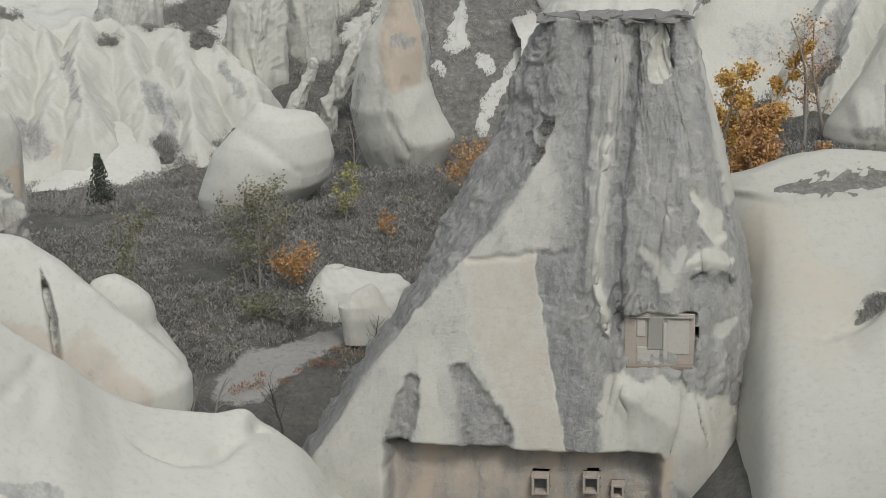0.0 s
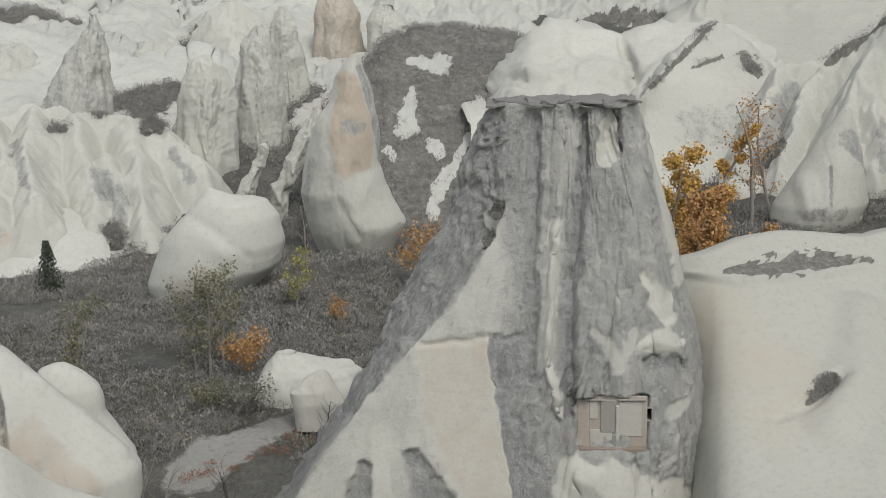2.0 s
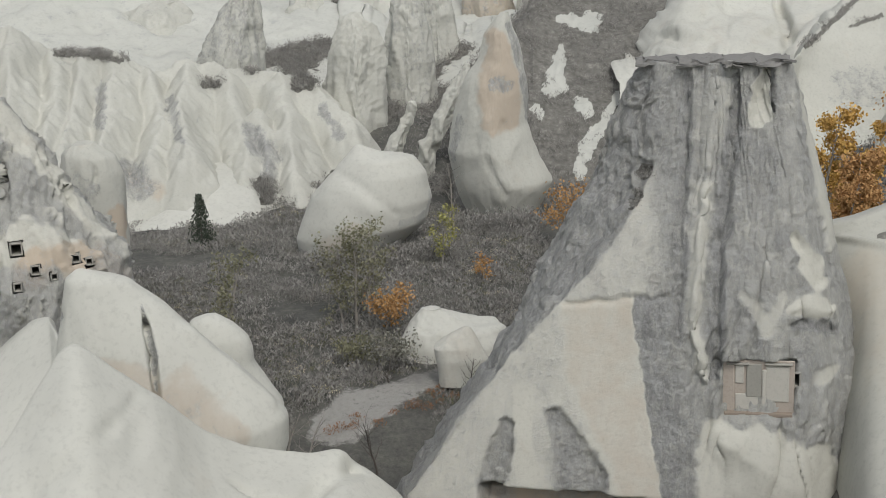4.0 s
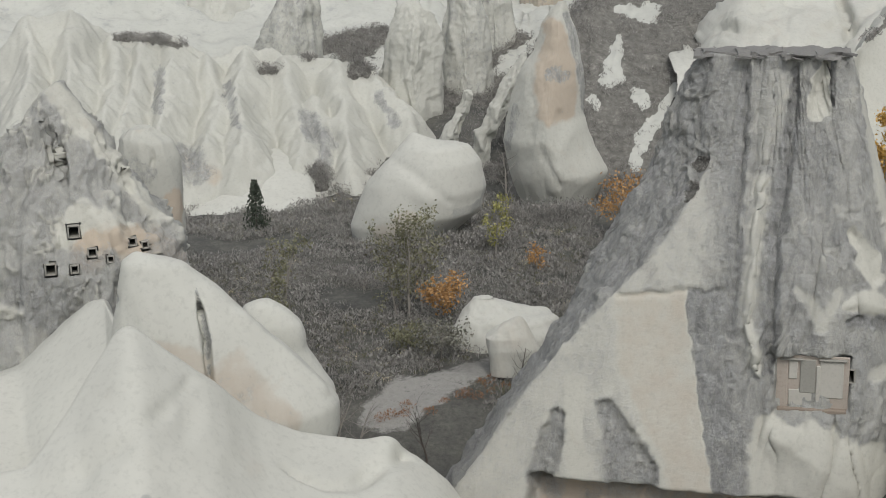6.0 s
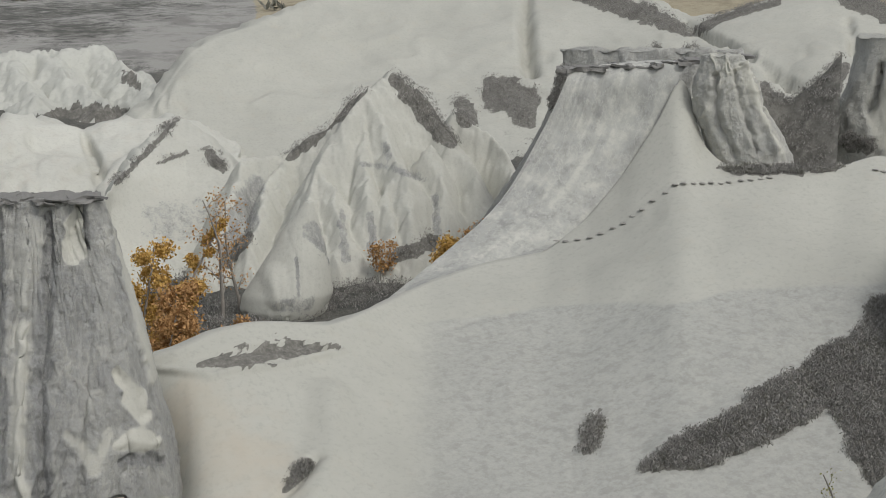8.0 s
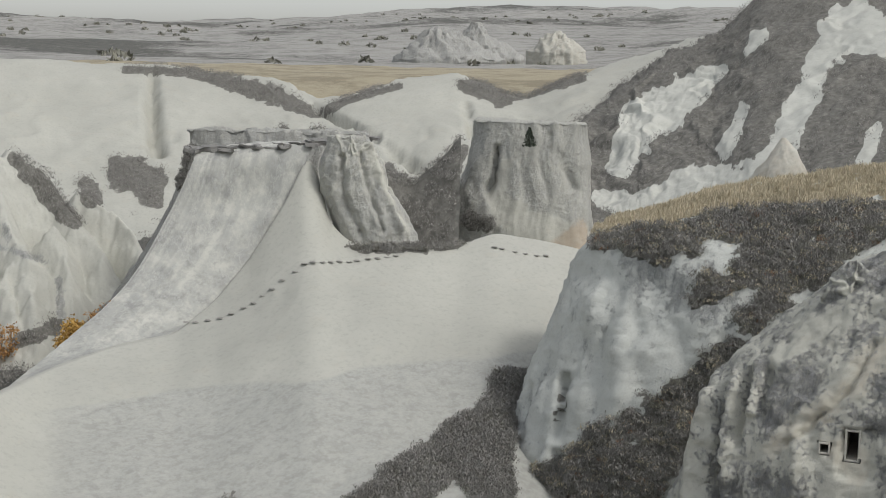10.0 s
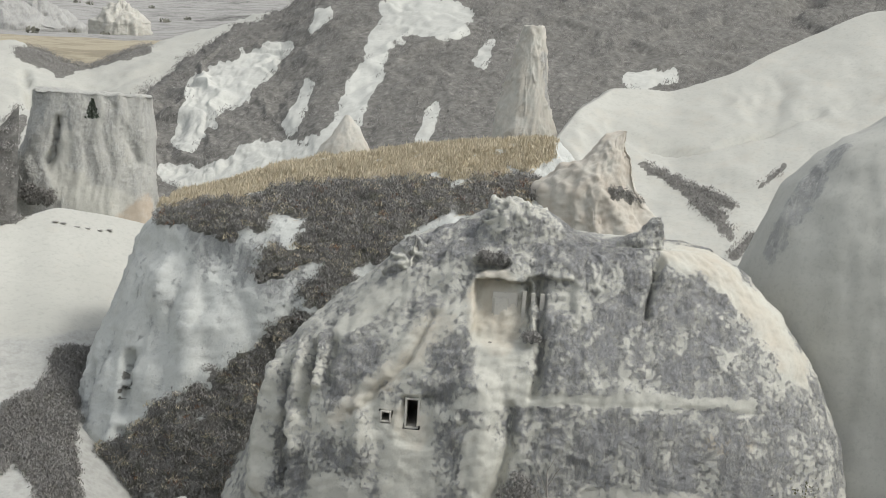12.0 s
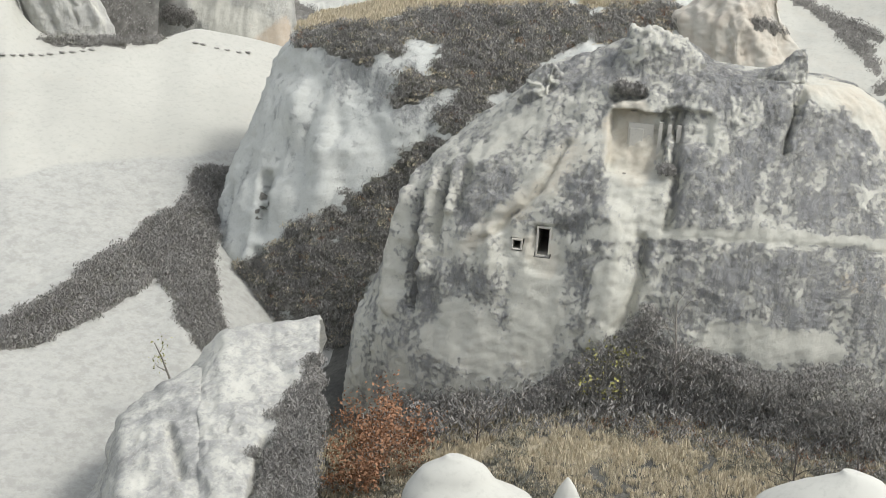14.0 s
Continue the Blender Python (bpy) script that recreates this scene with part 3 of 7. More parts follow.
# ---- left: pale dunes and the cone with cave windows ----
front_dune = tagged(slope("tuff_dune", ((-41.8, 70.5, 23.5), (-38.7, 74.6, 24.3), (-33.8, 76.9, 24.7), (-31.8, 79.9, 27.8), (-29.9, 82.8, 31.3), (-29.1, 83.1, 31.7), (-27.1, 83.7, 29.7), (-24.6, 84.5, 27.5), (-22.3, 86.2, 24.5), (-19.8, 87.8, 22.8), (-16, 89.6, 21.5), (-14.3, 89.9, 21.8), (-12.9, 90.1, 20.6), (-10.8, 90.4, 18.3), (-8.8, 90.3, 15), (-6, 90, 12.5)),
    68, 0.75, 5, mat=mat_smooth, gully=0.25, gullies=0.06, bumps=(0.5, 0.02), rows=90,
    carve=((-1.1, ((-12.9, 90, 20.6, 1.15), (-14.4, 87.3, 20.4, 1.27), (-16, 84.7, 19.9, 0.95), (-17.5, 83.7, 20.5, 0.65), (-20.2, 83.5, 22, 0.36))), (-0.4, ((-25.7, 83.1, 28, 0.50), (-26.4, 79.2, 27.4, 0.83), (-27.9, 76.2, 26.5, 1.15), (-29.9, 75.7, 25, 1.37)))),
    paint={"crust": (0.05, (0.55, ((-25.5, 73.5, 24.2, 0.66), (-24, 74.6, 23.4, 0.80), (-22.9, 75.2, 22.8, 0.67)))), "stain": (0.1,)}), "smooth white tuff dune sloping into the valley", "rock dune")
side_dune = tagged(slope("tuff_slope", ((-57.9, 86.4, 23.5), (-49.7, 93.6, 22), (-43, 98, 22.7), (-40.6, 99, 24.9), (-37.9, 100.1, 27.5), (-36.6, 99.5, 27.9), (-34.7, 95.9, 27.4), (-32.7, 92.4, 26.5)), 74,
    1.1, 14, mat=mat_smooth, gully=0.3, bumps=(0.5, 0.02)), "pale tuff slope below the cave cone", "rock slope")
round_dune = tagged(rock("tuff_dome", -16, 95, ((-5, 34.3), (-5.7, 33.8), (-6.1, 31.9), (-6.9, 28), (-7.6, 24), (-8.5, 19.2)), ((-4.3, 34.3), (-1.6, 33.5), (0.5, 31.7), (2.2, 29.8), (4, 27.7), (5.8, 25.8), (7.2, 24.3), (8.2, 23.1), (8.1, 21), (6.8, 17.4)),
    0.6, 2.2, mat=mat_smooth, bumps=(0.3, 0.02), flute=0.1, top=0.1, rows=110, cols=180,
    carve=((-1.1, ((-26.8, 90, 31.9, 0.19), (-26.2, 88.9, 30.1, 0.34), (-25.9, 88.3, 28.4, 0.38), (-25.6, 87.6, 26.3, 0.34))), (0.5, ((-23.8, 90.8, 29.8, 1.14), (-21.4, 91.4, 27.2, 1.30), (-18.9, 91.9, 24.6, 1.01)))),
    # the thin 1.3 crust line paints shade into the carved crack
    paint={"stain": (0.05, (0.72, ((-18.56, -18.64, 0.17), (-17.49, -19.08, 0.39), (-16.22, -19.97, 0.52), (-15.12, -20.4, 0.9), (-14.16, -21.25, 0.82), (-13.17, -21.88, 0.52)), 1.3, 0.5)), "crust": (0.0, (0.34, ((-18.56, -18.64, 0.17), (-17.49, -19.08, 0.39), (-16.22, -19.97, 0.52), (-15.12, -20.4, 0.9), (-14.16, -21.25, 0.82), (-13.17, -21.88, 0.52)), 0.7, 0.4), (0.8, ((-20.0, -16.76, 0.3), (-20.54, -17.77, 0.34))), (1.3, ((-16.59, -16.68, 0.04), (-16.4, -17.57, 0.06), (-16.21, -18.67, 0.1), (-16.33, -19.96, 0.06)), 0.6, 0.1))}), "rounded white tuff dome with a pinkish lower flank", "rock dome")
small_dome = tagged(rock("tuff_dome", -14.5, 102, ((0.7, 28.3), (-0.3, 28.0), (-1.0, 26.6), (-1.4, 24.1), (-1.6, 20.6)), ((1.5, 28.3), (2.7, 27.5), (3.7, 26.5), (4.0, 25.6), (4.1, 24.6), (4.9, 23.2), (6.0, 21.3), (6.1, 18.9)), 0.7, 2.4, mat=mat_smooth, bumps=(0.2, 0.02), flute=0.0), "small white tuff dome behind a larger one", "rock dome")
CASTLE_W = ((-40.3, 104.3, 31.9, 0.44), (-40, 103, 29.3, 0.27), (-37.6, 104.4, 29.7, 0.22), (-36.5, 106.5, 30.5, 0.27), (-35.7, 107.1, 30.1, 0.23), (-41.7, 102.5, 29.4, 0.40), (-38.9, 104.1, 30.3, 0.31))
castle_cone = tagged(rock("cave_cone", -21, 118, ((-0.6, 42.5), (-2.3, 41), (-4.7, 38.5), (-7.6, 34.7), (-10.4, 29.5), (-12.5, 22.2)), ((0.2, 42.4), (1.5, 39.7), (3.6, 36.8), (6.3, 32.8), (8.1, 29.8), (8.8, 26.3), (8.7, 19.4)), 0.8, 2.1, mat=mat_crust, bumps=(0.6, 0.25), flute=0.7, rows=150, cols=220, scallop=0.5,
    carve=((-0.9, ((-43.4, 107.8, 40.3, 0.55), (-42.3, 107.5, 37.3, 0.82), (-40.7, 105.7, 33.6, 0.63))), (-0.7, ((-39.2, 110.2, 37.1, 0.46), (-37, 109.4, 33.6, 0.73), (-35.7, 108.8, 31, 0.55)))),
    paint={"crust": (0.6, (0.2, ((-42.5, 109.3, 41.8, 0.92), (-40, 109.1, 38.7, 1.09), (-37.9, 110, 35.3, 1.38), (-35.5, 110.1, 32, 1.10))), (0.15, ((-40, 104.5, 32.2, 1.60), (-36.4, 106.7, 30.6, 1.53))), (0.8, ((-43.3, 102.2, 27.1, 2.23), (-39.7, 103.1, 25.8, 1.79)))),
           "stain": (0.15, (0.8, ((-39.1, 104.1, 30.5, 1.51), (-35.8, 107.6, 30.4, 1.36), (-34, 110, 28.3, 1.11))))}, holes=[(x, y, z, 2 * r, 2.2 * r) for x, y, z, r in CASTLE_W]), "grey fairy chimney riddled with small cave windows", "fairy chimney")
castle_pillar = tagged(rock("rock_pillar", -18.5, 128, ((-0.4, 36.6), (-1.2, 35.9), (-1.6, 34.4), (-2.1, 29.3), (-2.9, 21.1)), ((1.5, 36.5), (3.3, 35.5), (3.7, 33.9), (3.7, 28.8), (3.9, 20.4)), 0.8, 2.3, mat=mat_tuff, bumps=(0.3, 0.1), rows=90,
    carve=((-0.6, ((-38.8, 120.5, 35.6, 0.30), (-38.7, 120, 34, 0.40), (-39.1, 119.8, 33, 0.40))),), paint={"stain": (0.15, (0.9, ((-37.3, 120.6, 30.3, 1.10), (-37.2, 120.7, 26.2, 1.21)))), "crust": (0.1, (0.5, ((-40.2, 119.6, 33.6, 0.90), (-39, 119.6, 32.8, 0.79))))}), "pale round-topped tuff pillar", "rock pillar")


# ---- main fairy chimney ----
RIDGE_Z, RIDGE_S = (22.3, 24.0, 26.7, 30.6, 33.0, 35.6, 39.0, 40.3, 45.5), (0.015, 0.02, 0.038, 0.114, 0.187, 0.227, 0.266, 0.238, 0.113)


def chimney_front(s, z):
    """Front of the great chimney: a sharp edge where the shaded left flank meets the face, sliding left towards the foot, and upright flutes on the face."""
    sr = np.interp(z, RIDGE_Z, RIDGE_S)
    t = np.clip((s - sr) / (1 - sr), 0, 1)
    g = np.where(s < sr, 0.8 * np.clip(s / np.maximum(sr, 0.01), 0, 1) ** 0.85, 0.8 + 0.2 * np.sin(t * np.pi * 0.62))
    g = g * np.where(s > sr, np.sqrt(np.clip(1 - t ** 6, 0, 1)), 1.0)
    edge = np.interp(z, (16, 20, 31, 31.4, 36, 45), (0.60, 0.58, 0.47, 0.52, 0.42, 0.22))
    face = step(edge - 0.02, edge + 0.10, s) * step(1.0, 0.93, s)
    p = np.stack([s * 5, z * 0.07, 0 * z], -1)
    u = t * 6.5 + 0.8 * fbm(p, 3, 71)
    fine = t * 21 + 1.8 * fbm(p * 1.9, 3, 73)
    lobes = (np.abs(np.sin(np.pi * u)) ** 0.6 - 0.62) * (0.75 + 0.5 * fbm(p * 0.9, 2, 75))
    small = (np.abs(np.sin(np.pi * fine)) ** 0.6 - 0.6) * step(-0.4, 0.3, fbm(p * 1.2, 2, 77))
    return g + face * (0.095 * lobes + 0.038 * small) * step(15, 22, z)


def band(flat, line, soft=0.5, wobble=0.35, seed=0):
    return zone(flat, [(a, 0, c, r) for a, c, r in line], soft, wobble, seed)


# lines on the face: sideways, height, half width
PALE_COLUMN = ((-1.4, 37.9, 0.44), (-1.8, 35.0, 0.44), (-1.9, 32.6, 0.5), (-2.1, 29.8, 0.43), (-1.7, 27.7, 0.42), (-1.2, 26.0, 0.28))
UPPER_COLUMN = ((-0.7, 44.4, 0.53), (-0.9, 41.8, 0.89), (-1.4, 39.1, 0.37))
LONG_GROOVE = ((0.5, 44.8, 0.38), (0.2, 39.3, 0.52), (-0.5, 34.0, 0.58), (-0.5, 29.1, 0.57), (-0.8, 26.2, 0.42))
SIDE_GROOVE = ((-2.7, 44.8, 0.38), (-2.8, 40.3, 0.52), (-3.0, 36.0, 0.44), (-2.9, 31.2, 0.43), (-3.1, 28.3, 0.42))
DROP_HOLLOW = ((2.5, 45.6, 0.23), (2.1, 44.2, 0.56), (2.0, 42.5, 0.86))
DROP_CRACK = ((2.6, 46.0, 0.25), (2.9, 44.7, 0.28), (2.9, 42.7, 0.22))
RIM_SCAR = ((4.5, 34.8, 0.29), (5.4, 33.1, 0.66), (6.1, 31.8, 0.58))
HOOD = ((4.2, 30.4, 0.29), (5.5, 30.4, 0.79), (6.9, 29.6, 0.29))
SECOND_HOOD = ((1.1, 31.4, 0.21), (2.1, 30.5, 0.46), (2.7, 29.1, 0.43), (3.6, 31.2, 0.29))
UNDER_HOOD = ((4.3, 29.3, 0.29), (5.9, 29.2, 0.51), (7.1, 28.4, 0.37))
APRON = ((0.1, 21.9, 1.18), (2.4, 20.4, 2.6), (5.1, 18.2, 2.97), (7.1, 15.3, 2.12))
APRON_EDGE = ((-0.6, 22.7, 0.7), (-0.8, 19.8, 1.03), (0.6, 17.2, 1.37))
LOW_PATCH = ((-11.1, 22.9, 0.63), (-9.9, 20.8, 1.32), (-9.3, 19.0, 1.79))
LEFT_PATCH = ((-14.5, 22.0, 0.56), (-15.0, 19.9, 0.98), (-15.5, 18.0, 0.83))
LEFT_STREAK = ((-13.4, 24.2, 0.71), (-13.3, 21.7, 0.49), (-12.8, 19.1, 0.76))
PATCH_EDGE = ((-8.5, 22.0, 0.28), (-7.6, 20.6, 0.31), (-6.8, 18.5, 0.41))


def chimney_tones(s, flat, facing):
    """Where crust, bare cream rock and warm stain lie on the chimney, with shade painted into its flank, grooves and
    hollows.
    """
    x, z = flat[..., 0], flat[..., 2]
    ridge = np.interp(z, RIDGE_Z, RIDGE_S)
    wob = 0.22 * fbm(flat * 0.5, 3, 5)
    brk = 30.4 + 0.11 * (x + 10.6) + 0.12 * fbm(flat * 0.8, 2, 7)
    below = step(brk + 0.12, brk - 0.12, z)
    edge = np.interp(z, (16, 18.6, 22.6, 26.9, 31.0), (-3.3, -3.9, -4.7, -5.5, -6.2)) + wob * 0.6
    cream_left = np.interp(z, (18.3, 22, 25.5, 29.8, 31), (-6.8, -8.5, -10.5, -11.0, -11.2)) + wob
    flank = step(ridge + 0.012, ridge - 0.012, s)
    upper = np.interp(z, (31, 35.3, 39.2, 41, 46), (-3.8, -3.6, -4.4, -5.2, -6.5))
    crust = 0.66 + 0.12 * fbm(flat * np.array([0.7, 1, 0.12]), 3, 9) + 0 * x
    skirt_hi = (1 - below) * step(upper + 1.3, upper - 1.6, x)
    crust = crust * (1 - skirt_hi) + skirt_hi * (0.37 + 0.25 * step(-1.8, 0.6, x - upper) + 0.12 * step(37, 41, z))
    dark = below * step(edge - 0.05, edge + 0.15, x) * step(edge + 3.4, edge + 1.2, x)
    crust = crust * (1 - dark) + 0.92 * dark
    lower = below * step(edge + 0.08, edge - 0.12, x)
    cream = lower * step(cream_left - 0.25, cream_left + 0.5, x)
    crust = crust * (1 - lower) + lower * (0.03 * cream + 0.36 * (1 - cream))
    for gain, line, soft in ((0.75, LOW_PATCH, 0.7), (0.02, PATCH_EDGE, 0.4), (0.02, LEFT_STREAK, 0.7), (0.78, LEFT_PATCH, 0.6)):
        m = band(flat, line, soft, 0.3, 3) * facing
        crust = crust * (1 - m) + gain * m
    # left flank greyed further: its crust tone also carries the shade there
    crust = crust * (1 - flank) + 0.82 * flank
    # dark grooves, crack and under-hood carry painted shade; pale right edge, painted light
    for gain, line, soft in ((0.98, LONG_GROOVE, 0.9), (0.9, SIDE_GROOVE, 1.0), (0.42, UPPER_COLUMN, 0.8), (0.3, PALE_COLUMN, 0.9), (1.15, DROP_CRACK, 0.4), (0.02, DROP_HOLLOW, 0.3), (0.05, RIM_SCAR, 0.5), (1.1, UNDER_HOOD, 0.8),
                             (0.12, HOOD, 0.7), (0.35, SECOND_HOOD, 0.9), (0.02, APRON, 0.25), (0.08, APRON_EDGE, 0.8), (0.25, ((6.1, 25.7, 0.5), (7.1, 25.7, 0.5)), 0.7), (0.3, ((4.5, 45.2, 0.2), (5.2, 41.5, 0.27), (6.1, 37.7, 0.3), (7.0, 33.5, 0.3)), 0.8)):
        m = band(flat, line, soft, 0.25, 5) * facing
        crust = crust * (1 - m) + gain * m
    wall = step(18.1, 17.7, z + wob) * step(-17, -15, x) * step(4.0, 2.5, x)
    stain = 0.06 + 0.32 * cream + 0.1 * skirt_hi
    stain = np.maximum(stain, 0.9 * wall)
    # brush soil colour darkens two carved hollows to paint the shade in them
    brush = 0.6 * np.maximum(band(flat, ((-5.5, 38.8, 0.5), (-5.8, 38.4, 0.4)), 0.5), band(flat, ((-5.9, 37.2, 0.4), (-6.4, 36.6, 0.3)), 0.5)) * facing
    return {"crust": crust * (1 - wall) + wall * (0.42 + 0.35 * fbm(flat * np.array([0.8, 1, 0.15]), 3, 19)), "stain": stain, "brush": brush, "rough": np.clip((crust - 0.3) * 2.2, 0, 1) * (1 - 0.6 * dark) + 0.8 * flank}


NICHE = ((13.4, 90.8, 25.2, 2.08), (15.9, 91.4, 25.8, 0.23), (5.4, 90.1, 15.5, 0.50), (8.8, 89.8, 15.6, 0.46), (10.6, 89.7, 15.1, 0.31))
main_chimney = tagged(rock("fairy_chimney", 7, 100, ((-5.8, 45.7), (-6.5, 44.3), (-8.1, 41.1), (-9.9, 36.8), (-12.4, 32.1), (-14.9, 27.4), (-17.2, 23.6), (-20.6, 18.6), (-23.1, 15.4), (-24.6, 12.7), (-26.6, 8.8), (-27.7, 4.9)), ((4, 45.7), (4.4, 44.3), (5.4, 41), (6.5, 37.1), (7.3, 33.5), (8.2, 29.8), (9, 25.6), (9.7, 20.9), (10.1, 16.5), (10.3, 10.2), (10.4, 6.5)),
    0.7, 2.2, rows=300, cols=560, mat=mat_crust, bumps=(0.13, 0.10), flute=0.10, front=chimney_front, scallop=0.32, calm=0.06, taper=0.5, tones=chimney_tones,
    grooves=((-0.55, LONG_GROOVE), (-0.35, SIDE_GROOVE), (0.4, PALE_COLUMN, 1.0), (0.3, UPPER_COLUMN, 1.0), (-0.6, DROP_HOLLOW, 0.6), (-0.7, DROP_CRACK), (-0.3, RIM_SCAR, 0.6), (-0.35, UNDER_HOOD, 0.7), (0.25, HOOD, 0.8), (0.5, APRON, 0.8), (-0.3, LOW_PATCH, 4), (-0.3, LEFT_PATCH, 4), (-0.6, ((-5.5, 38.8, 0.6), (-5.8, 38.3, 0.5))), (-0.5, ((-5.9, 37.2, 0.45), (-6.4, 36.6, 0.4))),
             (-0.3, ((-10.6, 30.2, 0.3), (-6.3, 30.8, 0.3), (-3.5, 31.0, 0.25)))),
    boxes=((((13.4, 90.8, 25.2, 0.38),)[0], 2.35, 1.85, 0.85, 0.15), (((4, 89.5, 14.2, 0.39),)[0], 9.2, 3.7, 2.2, 0.35)),
    holes=[(x, y, z, 2 * r, 2.4 * r) for x, y, z, r in NICHE[1:]]), "tall grey lichen-crusted fairy chimney with cave rooms", "fairy chimney")

# ---- middle distance ----
boulder = tagged(rock("leaning_boulder", -9, 150, ((3.4, 30.7), (1, 28.1), (-1.4, 25.5), (-2.7, 22.8), (-3.3, 21), (-2.9, 18.8), (-2.2, 17.2)), ((3.9, 30.7), (6.7, 29.6), (9.3, 29.4), (10.6, 27.6), (11.1, 24.8), (10.4, 22.4), (8.1, 20.4), (5.9, 16.8)), 0.8, 1.6, mat=mat_smooth, bumps=(0.3, 0.03), flute=0.05, rows=90, cols=150,
    carve=((-0.2, ((-22.5, 148.5, 28.1, 0.59), (-19.8, 145.5, 27.2, 0.93), (-17.4, 144.5, 25.6, 0.92), (-15.8, 145.1, 24.2, 0.58))), (0.15, ((-22.9, 146.4, 26.7, 1.41), (-19.7, 144.5, 26.2, 1.39), (-17.9, 143.7, 24.3, 1.15))), (-0.8, ((-26, 147.5, 19.8, 0.84),))),
    # crust of 0.6 at the lower left end paints the boulder's shaded side
    paint={"crust": (0.05, (0.6, ((-26, 147.4, 19.5, 0.84),)), (0.5, ((-12.5, 149, 25.4, 0.47), (-12.9, 148.7, 23.3, 0.59), (-15.3, 145.5, 22.9, 0.58)))), "stain": (0.1, (0.55, ((-22.9, 144.5, 20.6, 1.17), (-19.8, 143.6, 22, 1.50))))}), "huge smooth white boulder on the brushy slope", "boulder")
low_rock_a = tagged(rock("low_rock", -5, 120, ((-0.7, 22.1), (-1.9, 21.1), (-2.7, 19.4), (-3.2, 16.3)), ((1.0, 21.9), (3.4, 21.0), (6.3, 20.4), (7.0, 19.0), (6.9, 15.9)), 0.6, 2.4, mat=mat_smooth, bumps=(0.3, 0.03), carve=((-0.5, ((-8.4, 119.2, 21.3, 0.29), (-9.3, 117.6, 20.3, 0.38), (-11.3, 117.3, 19.2, 0.39))),), paint={"crust": (0.1,)}), "low smooth white rock by the field", "boulder")
low_rock_b = tagged(rock("low_rock", -5, 112, ((2.8, 22.9), (1.3, 22.2), (0.1, 21.3), (0.3, 20.0), (0.4, 19.3)), ((3.1, 22.9), (4.0, 21.6), (4.8, 20.3), (4.5, 19.1)), 0.6, 2.4, mat=mat_smooth, bumps=(0.2, 0.03), paint={"stain": (0.3,)}), "low smooth white rock with a pinkish base", "boulder")
back_cone = tagged(rock("tuff_cone", -2, 165, ((0.5, 42.3), (-1.3, 40.1), (-2.2, 37), (-3.9, 34.4), (-5.1, 30.6), (-5.9, 26.7), (-4.8, 22), (-3.1, 17.9)), ((1.5, 42.1), (2.5, 39.4), (3.1, 34.8), (3.4, 29.6), (4.7, 25.6), (6.1, 23), (5.2, 20.9), (3.5, 17.6)), 0.9, 1.5, mat=mat_tuff, bumps=(0.3, 0.12), flute=0.2, soften=1, rows=120, cols=180,
    carve=((-0.25, ((-5.1, 161.7, 30.3, 0.64), (-4.1, 161.5, 27.1, 1.15), (-2.7, 161.4, 23.1, 1.02))), (-0.2, ((-8.2, 161.6, 28.5, 0.64), (-6.4, 160.5, 25.4, 1.01), (-4.9, 159.9, 22.3, 0.76))), (0.3, ((-6.8, 160.6, 30.6, 1.26), (-5.7, 159.8, 26.2, 1.39), (-4.6, 159.2, 23.1, 1.26))), (-0.2, ((-6.1, 162, 34.8, 1.27), (-4.2, 162.6, 34.3, 1.02)))),
    paint={"crust": (0.18, (0.62, ((-4.3, 164.4, 40.7, 0.64), (-2.9, 164.2, 35.6, 0.90), (-2.5, 164.8, 30.3, 0.78))), (0.5, ((-10.1, 163.3, 30.2, 0.90), (-11, 163.3, 26.3, 0.90))), (0.55, ((-5.8, 161.9, 34.6, 0.89), (-4.2, 162.6, 34.2, 0.64)), 1.0, 0.6)), "stain": (0.15, (0.85, ((-5.6, 163.1, 39, 1.91), (-5.4, 162.2, 35.3, 2.53), (-5.5, 161.4, 32, 2.53)), 0.4))}), "tall pinkish tuff cone rising from brush", "fairy chimney")
LEFT_RIBS = (
    ((-74.3, 183.5, 39.3), (-71.9, 175.9, 33.9), (-69.4, 166.1, 28.6)),
    ((-69.0, 185.6, 39.7), (-66.9, 176.8, 33.6), (-64.4, 167.0, 28.3)),
    ((-64.0, 186.3, 36.5), (-61.9, 177.5, 31.2), (-60.3, 168.5, 26.9)),
    ((-60.3, 187.5, 35.6), (-59.5, 178.3, 30.3), (-58.5, 169.2, 26.4)),
    ((-56.3, 187.7, 35.5), (-55.3, 178.6, 29.5), (-53.9, 169.6, 24.8)),
    ((-52.3, 188.9, 33.2), (-49.4, 181.4, 28.9), (-48.3, 172.4, 24.9)),
    ((-47.2, 190.2, 33.9), (-47.1, 181.0, 29.6), (-43.7, 172.5, 25.1)),
    ((-42.6, 191.3, 32.7), (-39.6, 183.8, 27.5), (-37.3, 175.1, 22.3)),
    ((-36.1, 192.7, 32.3), (-33.4, 185.0, 27.1), (-31.3, 177.2, 22.1)),
    ((-31.0, 193.5, 30.8), (-26.9, 189.1, 27.0), (-24.8, 185.4, 24.5)),
    ((-37.6, 185.2, 28.3), (-35.9, 180.5, 24.4), (-35.0, 175.5, 20.9)),
    ((-74.3, 183.5, 39.3), (-69.3, 186.5, 39.6), (-65.0, 189.2, 36.3), (-57.4, 191.6, 35.2)),
    ((-57.4, 191.6, 35.2), (-53.0, 191.8, 33.0), (-48.2, 194.1, 33.7), (-43.3, 194.2, 32.6), (-36.4, 194.6, 32.1), (-31.0, 193.5, 30.8)))
